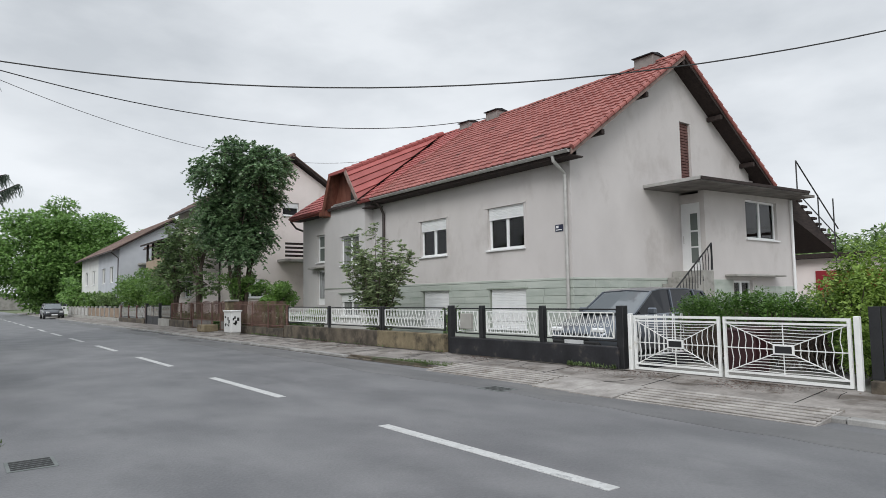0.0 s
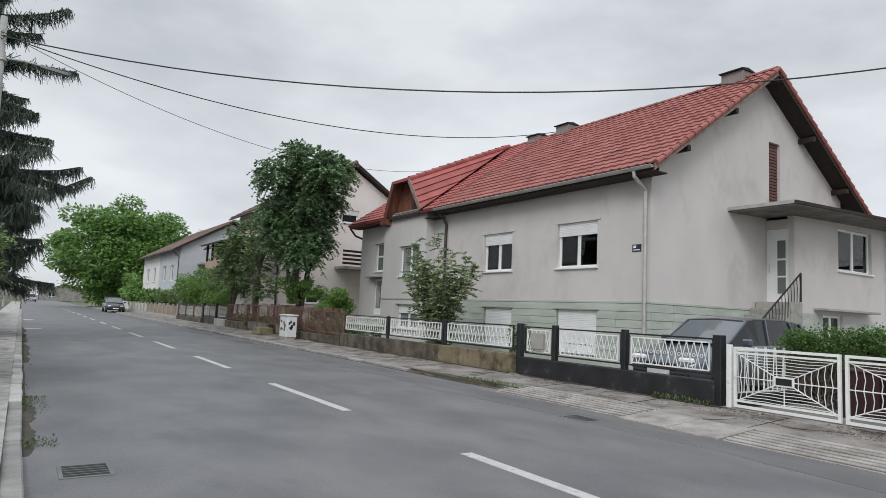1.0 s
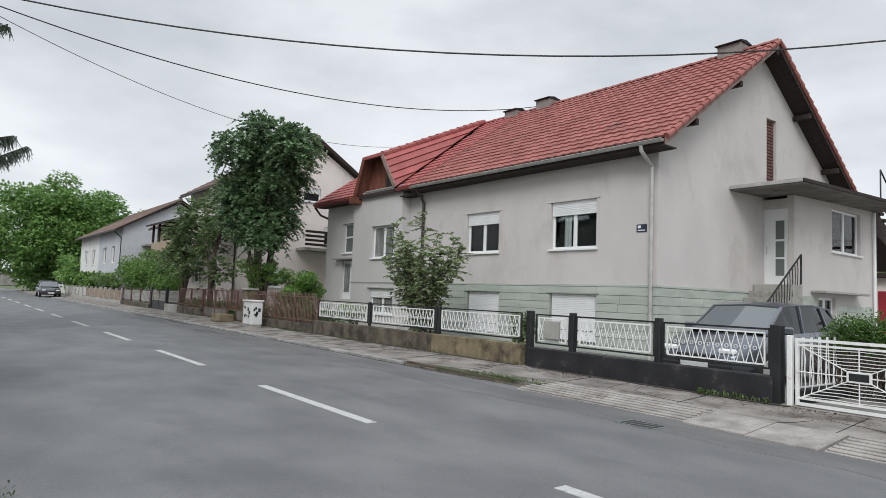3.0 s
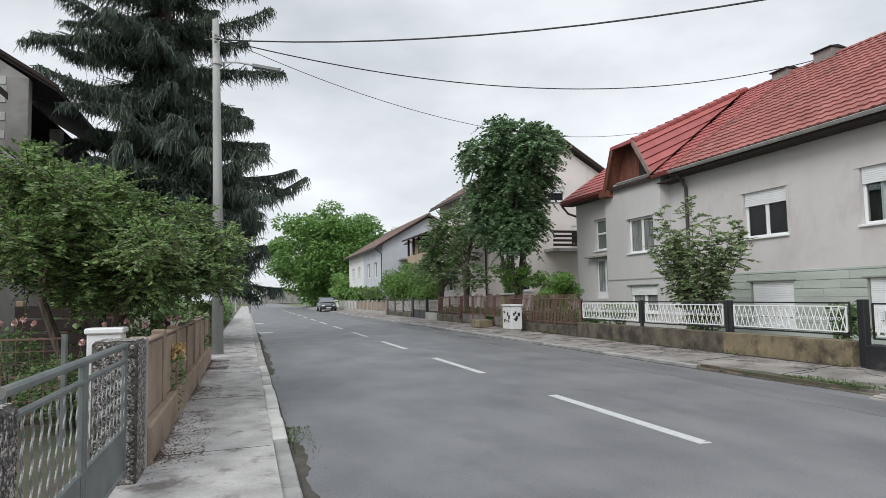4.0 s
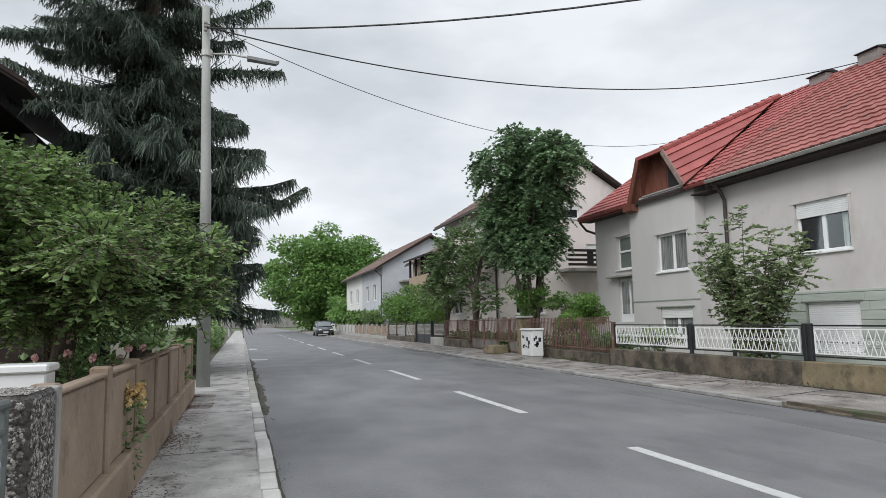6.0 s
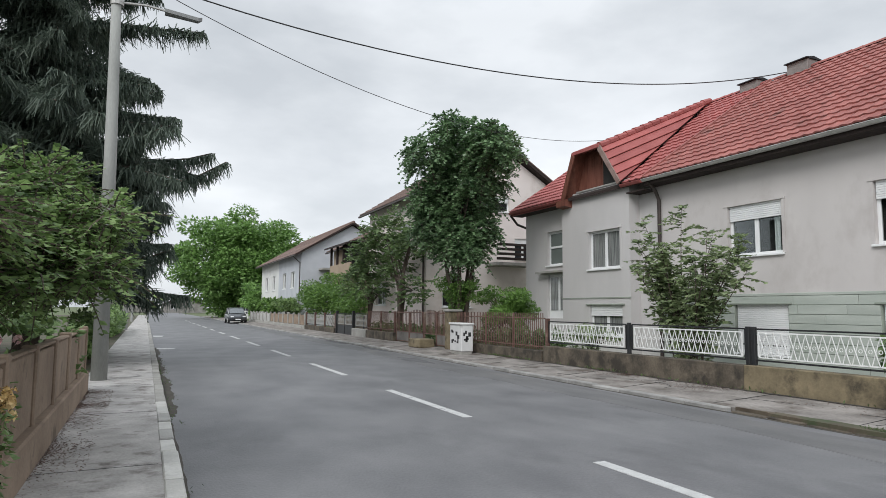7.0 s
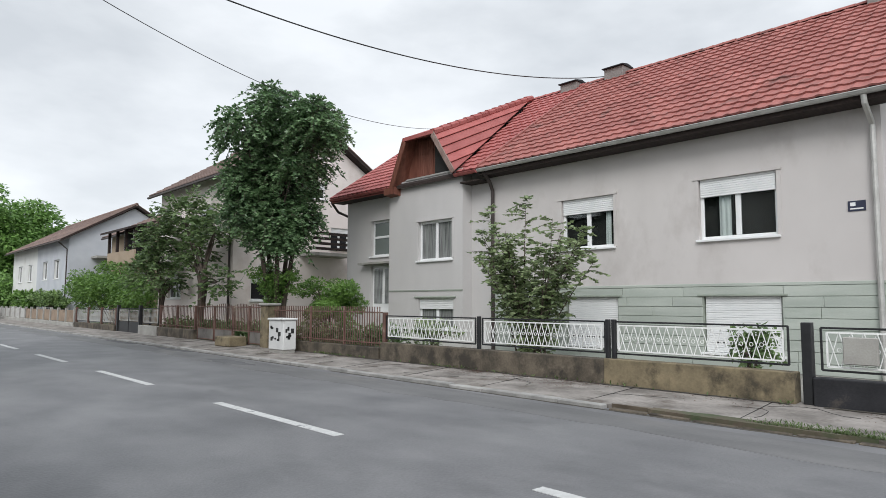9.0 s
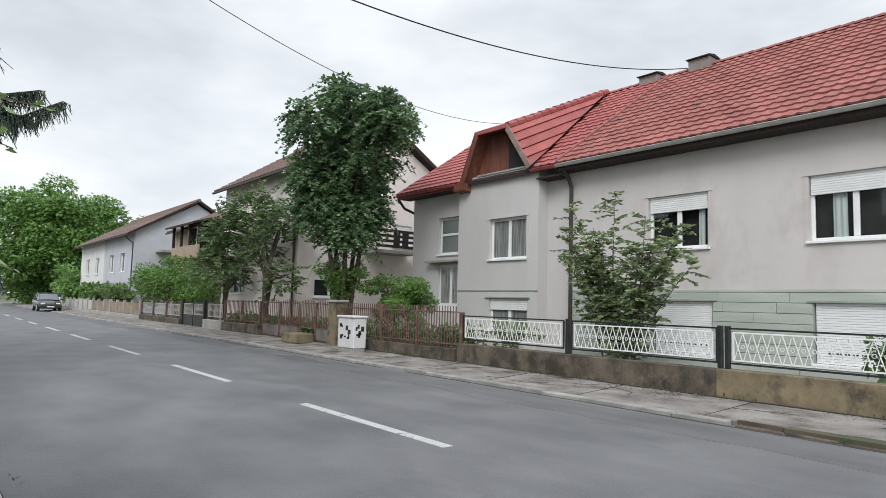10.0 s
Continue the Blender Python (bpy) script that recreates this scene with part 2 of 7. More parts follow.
BLOCK = surf("pale_blockwork", (0.42, 0.42, 0.41), (0.54, 0.53, 0.51), 2, 0.92, 0.3, 30)
PINK = surf("pink_beige_plaster", (0.76, 0.68, 0.65), (0.83, 0.75, 0.72), 1, 0.9, 0.1, 50, stain=(0.66, 0.57, 0.53), stain_scale=0.6)
WHITE_W = surf("white_plaster", (0.62, 0.62, 0.60), (0.70, 0.70, 0.68), 1, 0.9, 0.1, 50, stain=(0.52, 0.51, 0.48), stain_scale=0.5)
BLUE_W = surf("blue_grey_plaster", (0.43, 0.445, 0.48), (0.51, 0.525, 0.555), 1, 0.9, 0.1, 50)
OCHRE_W = surf("ochre_plaster", (0.31, 0.235, 0.17), (0.39, 0.305, 0.23), 1, 0.9, 0.1, 50)
RED_P = surf("red_painted_doors", (0.24, 0.016, 0.026), (0.31, 0.024, 0.034), 2, 0.5, 0.05, 30)
BARK = surf("bark", (0.055, 0.043, 0.033), (0.13, 0.10, 0.08), 6, 0.95, 0.8, 25, flat=(3, 3, 0.6))
LEAF_LIME = leafy("lime_leaves", (0.028, 0.066, 0.03), (0.235, 0.375, 0.18), 0.28)
LEAF_BUSH = leafy("bush_leaves", (0.04, 0.085, 0.026), (0.28, 0.41, 0.145))
LEAF_BRIGHT = leafy("bright_leaves", (0.05, 0.115, 0.024), (0.19, 0.33, 0.075))
LEAF_SHRUB = leafy("shrub_leaves", (0.075, 0.12, 0.052), (0.34, 0.42, 0.215))
LEAF_DARK = leafy("dark_leaves", (0.04, 0.078, 0.03), (0.21, 0.31, 0.12))
LEAF_FAR = leafy("far_crown_leaves", (0.07, 0.15, 0.036), (0.27, 0.45, 0.13))
NEEDLE = leafy("spruce_needles", (0.034, 0.056, 0.044), (0.17, 0.215, 0.165), 0.6)
CONIFER = leafy("yellow_green_conifer", (0.06, 0.13, 0.02), (0.30, 0.43, 0.09))
HEDGE = leafy("hedge_leaves", (0.03, 0.075, 0.012), (0.13, 0.25, 0.05))
DULL_W = surf("dull_white_iron", (0.36, 0.35, 0.33), (0.5, 0.49, 0.46), 4, 0.6, 0.1, 50, stain=(0.2, 0.17, 0.14), stain_scale=3)
PEBBLE = surf("set_pebbles", (0.04, 0.036, 0.033), (0.36, 0.335, 0.31), 34, 0.85, 0.2, 60, vary=1.7)
# stained concrete, darkened further to carry the shade under the porch slab
STAIN_SHADE = surf("stained_shaded_concrete", (0.10, 0.092, 0.084), (0.2, 0.185, 0.17), 2.0, 0.92, 0.35, 40, stain=(0.06, 0.054, 0.048), stain_scale=1.5)
CURTAIN_G = surf("curtained_glass", (0.05, 0.053, 0.053), (0.34, 0.35, 0.34), 9, 0.5, 0.0, 30, flat=(4, 4, 0.12), coat=1.0)
WORN_BOARD = surf("worn_board", (0.20, 0.13, 0.11), (0.32, 0.24, 0.21), 4, 0.8, 0.2, 40)
PETAL = surf("pink_petals", (0.62, 0.33, 0.33), (0.75, 0.52, 0.5), 9, 0.6, 0.1, 60)
PETAL_Y = surf("yellow_petals", (0.62, 0.42, 0.16), (0.72, 0.56, 0.3), 9, 0.6, 0.1, 60)
# paler than plain glass: the reflected sky is put into this tint
SKY_GLASS = glassy("sky_pale_windscreen", (0.15, 0.165, 0.175))
BLUECAR = surf("blue_grey_car_paint", (0.10, 0.115, 0.14), (0.13, 0.145, 0.17), 1, 0.3, 0.0, 60, metal=0.5, coat=0.6)
SILVER = surf("silver_car_paint", (0.36, 0.38, 0.40), (0.42, 0.44, 0.46), 1, 0.3, 0.0, 60, metal=0.6, coat=0.6)
DARKCAR = surf("dark_car_paint", (0.03, 0.034, 0.04), (0.05, 0.054, 0.06), 1, 0.3, 0.0, 60, metal=0.3, coat=0.6)
RUBBER = surf("rubber", (0.018, 0.018, 0.018), (0.03, 0.03, 0.03), 5, 0.8, 0.1, 60)
WIRE = surf("cable_black", (0.012, 0.012, 0.012), (0.03, 0.03, 0.03), 3, 0.6, 0.0, 50)
BOXW = surf("cabinet_white", (0.58, 0.58, 0.57), (0.68, 0.68, 0.67), 2, 0.6, 0.1, 50, stain=(0.42, 0.41, 0.38), stain_scale=2.4)
INK = surf("black_spray_paint", (0.012, 0.012, 0.012), (0.03, 0.03, 0.03), 5, 0.7, 0.0, 50)
PLATE = surf("number_plate_blue", (0.02, 0.024, 0.05), (0.03, 0.035, 0.065), 3, 0.4, 0.0, 50)
CHIM = surf("chimney_render", (0.20, 0.18, 0.17), (0.29, 0.265, 0.25), 2, 0.9, 0.3, 30, stain=(0.22, 0.17, 0.15), stain_scale=2)
LAMP_G = surf("lamp_head_grey", (0.2, 0.205, 0.205), (0.28, 0.285, 0.285), 3, 0.4, 0.0, 40)
DIRT_SHADE = surf("gutter_dirt", (0.045, 0.04, 0.033), (0.085, 0.075, 0.06), 3, 0.95, 0.5, 30)
MESH_W = surf("dull_galvanised_wire", (0.2, 0.21, 0.21), (0.3, 0.31, 0.31), 4, 0.5, 0.0, 40, metal=0.3)
# near-black that stands for the shade inside rooms, voids and recesses
SHADE_D = surf("shade_near_black", (0.02, 0.02, 0.02), (0.035, 0.033, 0.03), 2, 0.9, 0.1, 20)


# ---- mesh helpers ----
class Geo:
    """Collects vertices and faces in world metres."""

    def __init__(self):
        self.v, self.f = [], []

    def face(self, *pts):
        i = len(self.v)
        self.v += [tuple(p) for p in pts]
        self.f.append(tuple(range(i, i + len(pts))))
        return self

    def box(self, x0, y0, z0, x1, y1, z1, c=0.0):
        """A box; c: the width of the chamfer along its edges."""
        x0, x1, y0, y1, z0, z1 = min(x0, x1), max(x0, x1), min(y0, y1), max(y0, y1), min(z0, z1), max(z0, z1)
        i = len(self.v)
        if c <= 0:
            self.v += [(x, y, z) for z in (z0, z1) for x, y in ((x0, y0), (x1, y0), (x1, y1), (x0, y1))]
            self.f += [tuple(i + k for k in q) for q in ((3, 2, 1, 0), (4, 5, 6, 7), (0, 1, 5, 4), (1, 2, 6, 5), (2, 3, 7, 6), (3, 0, 4, 7))]
            return self
        lo, hi = (x0, y0, z0), (x1, y1, z1)
        idx = {}
        for sx in (0, 1):
            for sy in (0, 1):
                for sz in (0, 1):
                    s = (sx, sy, sz)
                    for a in range(3):
                        p = [hi[k] if s[k] else lo[k] for k in range(3)]
                        for k in range(3):
                            if k != a:
                                p[k] += -c if s[k] else c
                        idx[s, a] = len(self.v)
                        self.v.append(tuple(p))
        cs = [(a, b, d) for a in (0, 1) for b in (0, 1) for d in (0, 1)]
        for s in cs:
            self.f.append((idx[s, 0], idx[s, 1], idx[s, 2]))
        for a in range(3):
            b, d = (a + 1) % 3, (a + 2) % 3
            for side in (0, 1):
                ring = []
                for ub, ud in ((0, 0), (1, 0), (1, 1), (0, 1)):
                    s = [0, 0, 0]
                    s[a], s[b], s[d] = side, ub, ud
                    ring.append(idx[tuple(s), a])
                self.f.append(tuple(ring if side else ring[::-1]))
            for ub in (0, 1):
                for ud in (0, 1):
                    s0, s1 = [0, 0, 0], [0, 0, 0]
                    s0[b] = s1[b] = ub
                    s0[d] = s1[d] = ud
                    s1[a] = 1
                    self.f.append((idx[tuple(s0), b], idx[tuple(s1), b], idx[tuple(s1), d], idx[tuple(s0), d]))
        return self

    def prism(self, pts, shift):
        """A flat outline pushed along shift."""
        i, k = len(self.v), len(pts)
        s = Vector(shift)
        self.v += [tuple(p) for p in pts] + [tuple(Vector(p) + s) for p in pts]
        self.f.append(tuple(range(i + k - 1, i - 1, -1)))
        self.f.append(tuple(range(i + k, i + 2 * k)))
        for a in range(k):
            b = (a + 1) % k
            self.f.append((i + a, i + b, i + k + b, i + k + a))
        return self

    def tube(self, pts, radii, sides=8, caps=True):
        """A round bar along points, with a radius for each or one for all."""
        pts = [Vector(p) for p in pts]
        if not isinstance(radii, (list, tuple)):
            radii = [radii] * len(pts)
        i = len(self.v)
        for k, p in enumerate(pts):
            d = (pts[min(k + 1, len(pts) - 1)] - pts[max(k - 1, 0)]).normalized()
            u = d.cross(Vector((0, 0, 1)) if abs(d.z) < 0.9 else Vector((1, 0, 0))).normalized()
            w = d.cross(u)
            for s in range(sides):
                a = 2 * math.pi * (s + 0.5) / sides
                self.v.append(tuple(p + (u * math.cos(a) + w * math.sin(a)) * radii[k]))
        for k in range(len(pts) - 1):
            for s in range(sides):
                a, b = i + k * sides + s, i + k * sides + (s + 1) % sides
                self.f.append((a, b, b + sides, a + sides))
        if caps:
            self.f.append(tuple(i + s for s in range(sides))[::-1])
            self.f.append(tuple(i + (len(pts) - 1) * sides + s for s in range(sides)))
        return self

    def bar(self, a, b, w, h=None):
        """A square bar from a to b."""
        r = (w if h is None else (w + h) / 2) * 0.7071
        return self.tube([a, b], r, 4)

    def mesh(self, name, base=(0, 0, 0), smooth=False):
        me = bpy.data.meshes.new(name)
        v = np.array(self.v, dtype=float) - np.array(base, dtype=float)
        me.from_pydata(v.tolist(), [], self.f)
        me.update()
        if smooth:
            me.shade_smooth()
        return me


BASE = {}


def thing(name, base, label, category, group="", kind=""):
    """An Empty at a thing's base."""
    ob = new(name)
    ob.location = base
    BASE[ob] = Vector(base)
    return tagged(ob, label, category, group, kind)


def solid(name, geo, material, base, label, category="", group="", kind="", smooth=False):
    """A thing that is one mesh."""
    ob = new(name, geo.mesh(name, base, smooth))
    ob.location = base
    ob.data.materials.append(material)
    BASE[ob] = Vector(base)
    return tagged(ob, label, category, group, kind)


def part(name, geo, material, parent, label="", smooth=False, kind=""):
    """One mesh under a thing or under a part."""
    ob = new(name, geo.mesh(name, BASE[parent], smooth))
    ob.data.materials.append(material)
    ob.parent = parent
    BASE[ob] = BASE[parent]
    return tagged(ob, label, kind=kind)


def pieces(name, me, material, parent, places):
    """Alike pieces on one shared mesh, each an object of its own, at poses in world metres."""
    me.materials.append(material)
    back = Matrix.Translation(-BASE[parent])
    for m in places:
        ob = new(name, me)
        ob.parent = parent
        ob.matrix_basis = back @ m


def joined(name, me, material, parent, places):
    """The same pieces as one mesh, where there are too many to stand singly."""
    src = np.array([v.co[:] for v in me.vertices])
    fs = [tuple(p.vertices) for p in me.polygons]
    g = Geo()
    for m in places:
        a = np.array(m.to_3x3())
        i = len(g.v)
        g.v += [tuple(r) for r in (src @ a.T + np.array(m.translation))]
        g.f += [tuple(i + k for k in f) for f in fs]
    return part(name, g, material, parent, kind="stuff")


# ---- ground, road, pavements ----
def slab(name, x0, y0, z0, x1, y1, z1, material, label, c=0.0):
    return solid(name, Geo().box(x0, y0, z0, x1, y1, z1, c), material, ((x0 + x1) / 2, (y0 + y1) / 2, z0), label, kind="structure")


KERB_L, KERB_R, FENCE_L, FENCE_R = 0.80, 8.50, -0.45, 10.20
slab("ground", -1500, -1500, -0.6, 1500, 1500, -0.10, GROUND, "flat grassy ground reaching the horizon")
slab("road", KERB_L, -60, -0.3, KERB_R + 0.13, 400, 0.0, ASPHALT, "worn grey asphalt road with darker patches")
slab("yard", FENCE_R + 0.1, -30, -0.3, 60, 22.4, 0.12, YARD, "pale concrete house yard behind the fence")
slab("garden_far", FENCE_R + 0.1, 22.4, -0.3, 60, 120, 0.10, GROUND, "grassy front gardens behind the fences")
slab("garden_near", -60, -30, -0.3, FENCE_L - 0.1, 130, 0.06, SOIL, "bare garden soil with patches of grass")
slab("pavement_near", FENCE_L - 0.1, -30, -0.3, KERB_L - 0.13, 130, 0.09, PAVE_L, "narrow worn pavement beside the garden fences")
# the far pavement rises a little from the kerb to the fences
g = Geo()
g.prism([(KERB_R + 0.14, -30, -0.3), (FENCE_R + 0.1, -30, -0.3), (FENCE_R + 0.1, -30, 0.15), (KERB_R + 0.14, -30, 0.055)], (0, 150, 0))
solid("pavement", g, PAVE, (9.2, 45, -0.3), "cracked concrete pavement in front of the houses", kind="structure")

# lane dashes, one object each
for k in range(-1, 14):
    y0 = 3.72 + 6.12 * k
    g = Geo().box(4.56, y0, 0.0, 4.70, y0 + 3.25, 0.005)
    solid("lane_marking", g, PAINT, (4.63, y0 + 1.6, 0), "worn white dash of the centre line on the asphalt", "road marking", "centre line dashes")
for y0, x0, x1, w in ((33.0, 0.9, 1.45, 0.6), (43.5, 0.9, 1.3, 1.2)):
    solid("road_marking", Geo().prism([(x0, y0, 0.0), (x1, y0 + 0.1, 0.0), (x1 + 0.1, y0 + w, 0.0), (x0, y0 + w + 0.25, 0.0)], (0, 0, 0.005)), PAINT, (x0, y0, 0),
          "short white painted mark beside the kerb", "road marking", "kerb marks")

# patches and cracks sealed in the asphalt
def patch(x, y, rx, ry, seed, material=PATCH, name="asphalt_patch", label="dark uneven asphalt repair patch", z=0.004):
    rnd = random.Random(seed)
    pts = []
    for k in range(22):
        a = 2 * math.pi * k / 22
        r = 0.8 + 0.35 * rnd.random()
        pts.append((x + rx * r * math.cos(a), y + ry * r * math.sin(a), 0.0))
    solid(name, Geo().prism(pts, (0, 0, z)), material, (x, y, 0), label, "asphalt patch")


patch(7.75, 25.6, 0.28, 1.2, 1)

# kerbs, stone by stone
def kerb_row(name, x0, x1, y0, y1, top, length, seed, material=KERB, gap=0.006):
    rnd = random.Random(seed)
    row = tagged(new(name), "row of worn concrete kerb stones", kind="structure")
    row.location = ((x0 + x1) / 2, (y0 + y1) / 2, 0)
    BASE[row] = row.location.copy()
    me = Geo().box(x0 - (x0 + x1) / 2, -length / 2 + gap, -0.2, x1 - (x0 + x1) / 2, length / 2 - gap, 0, 0.012).mesh("kerb_stone")
    places, y = [], y0
    while y < y1:
        places.append(pose((x0 + x1) / 2 + rnd.uniform(-0.008, 0.008), y + length / 2, top + rnd.uniform(-0.012, 0.008), rnd.uniform(-0.5, 0.5), 0, rnd.uniform(-0.5, 0.5)))
        y += length
    pieces("kerb_stone", me, material, row, places)


kerb_row("kerb_near", KERB_L - 0.13, KERB_L + 0.02, -4.8, 11.2, 0.055, 0.8, 3)
kerb_row("kerb_middle", KERB_L - 0.13, KERB_L + 0.02, 11.2, 18.4, 0.10, 0.6, 7, KERB_PALE, 0.022)
kerb_row("kerb_beyond", KERB_L - 0.13, KERB_L + 0.02, 18.4, 70, 0.09, 0.8, 8, CONC)
kerb_row("kerb_far", KERB_R - 0.02, KERB_R + 0.14, 15.0, 95, 0.068, 0.8, 4)
kerb_row("kerb_broken", KERB_R + 0.0, KERB_R + 0.16, 11.2, 14.9, 0.024, 0.62, 16, WALL_MOSS, 0.02)
kerb_row("kerb_end", KERB_R - 0.02, KERB_R + 0.14, -6, 3.7, 0.068, 0.8, 6)

# ribbed concrete ramps at the dropped kerb
for k, (y0, y1, xa) in enumerate(((8.1, 11.15, 8.24), (3.75, 6.38, 8.08))):
    xb = xa + 0.78
    ramp = thing("ramp", (xa + 0.4, (y0 + y1) / 2, 0), "ribbed pale concrete ramp slab from the road up to the pavement", "ramp", "kerb ramps")
    part("slab", Geo().prism([(xa, y0, 0.0), (xb, y0, 0.0), (xb, y0, 0.094), (xa, y0, 0.012)], (0, y1 - y0, 0)), RAMP, ramp)
    me = Geo().box(-0.032, -(y1 - y0) / 2 + 0.02, 0, 0.032, (y1 - y0) / 2 - 0.02, 0.026, 0.008).mesh("rib")
    pieces("rib", me, RAMP, ramp, [pose(xa + 0.07 + 0.125 * j, (y0 + y1) / 2, 0.018 + 0.0131 * j, 0, -6.0, 0) for j in range(6)])
apron = thing("kerb_apron", (8.5, 7.2, 0), "smooth pale concrete apron slabs between two ribbed ramps", "ramp")
for y0, y1, xa in ((6.42, 7.22, 8.05), (7.25, 8.06, 8.12)):
    part("slab", Geo().prism([(xa, y0, 0.0), (xa + 0.8, y0, 0.0), (xa + 0.8, y0, 0.092), (xa, y0, 0.02)], (0, y1 - y0, 0)), RAMP, apron)
# road drain by the kerb
drain = thing("drain_grate", (7.55, 8.25, 0.0), "small dark iron drain grate set in the asphalt", "drain grate")
part("frame", Geo().box(7.36, 7.98, 0.0, 7.74, 8.53, 0.006), GREY_M, drain)
for j in range(6):
    part("slot", Geo().box(7.40, 8.03 + 0.08 * j, 0.006, 7.70, 8.075 + 0.08 * j, 0.009), INK, drain)
drain2 = thing("drain_grate", (1.25, 7.58, 0.0), "small dark iron drain grate set in the asphalt", "drain grate")
part("frame", Geo().box(1.06, 7.36, 0.0, 1.45, 7.8, 0.006), GREY_M, drain2)
for j in range(5):
    part("slot", Geo().box(1.09, 7.40 + 0.08 * j, 0.006, 1.42, 7.45 + 0.08 * j, 0.009), INK, drain2)
cover = thing("service_cover", (0.2, 8.25, 0.09), "small dark iron service cover in the pavement", "service cover")
part("lid", Geo().box(0.05, 8.15, 0.09, 0.35, 8.35, 0.096), GREY_M, cover)


# ---- building helpers ----
def wall_cells(g, axis, a0, a1, u0, u1, z0, z1, holes):
    """A wall of thickness a0..a1 along u, in one piece, with rectangular openings (u0, u1, z0, z1) right through it."""
    us = sorted({u0, u1, *[min(max(v, u0), u1) for h in holes for v in h[:2]]})
    zs = sorted({z0, z1, *[min(max(v, z0), z1) for h in holes for v in h[2:4]]})
    known = {}

    def at(side, i, j):
        key = (side, i, j)
        if key not in known:
            known[key] = len(g.v)
            a = a1 if side else a0
            g.v.append((a, us[i], zs[j]) if axis == "x" else (us[i], a, zs[j]))
        return known[key]

    def full(i, j):
        if not (0 <= i < len(us) - 1 and 0 <= j < len(zs) - 1):
            return False
        u, z = (us[i] + us[i + 1]) / 2, (zs[j] + zs[j + 1]) / 2
        return not any(h[0] < u < h[1] and h[2] < z < h[3] for h in holes)

    for i in range(len(us) - 1):
        for j in range(len(zs) - 1):
            if not full(i, j):
                continue
            g.f.append((at(0, i, j), at(0, i, j + 1), at(0, i + 1, j + 1), at(0, i + 1, j)))
            g.f.append((at(1, i, j), at(1, i + 1, j), at(1, i + 1, j + 1), at(1, i, j + 1)))
            for di, dj, p, q in ((-1, 0, (i, j), (i, j + 1)), (1, 0, (i + 1, j), (i + 1, j + 1)), (0, -1, (i, j), (i + 1, j)), (0, 1, (i, j + 1), (i + 1, j + 1))):
                if not full(i + di, j + dj):
                    g.f.append((at(0, *p), at(0, *q), at(1, *q), at(1, *p)))
    return g


def put(axis, a, u, z):
    return (a, u, z) if axis == "x" else (u, a, z)


def rect(g, axis, a0, a1, u0, u1, z0, z1, c=0.0):
    return g.box(*put(axis, a0, u0, z0), *put(axis, a1, u1, z1), c)


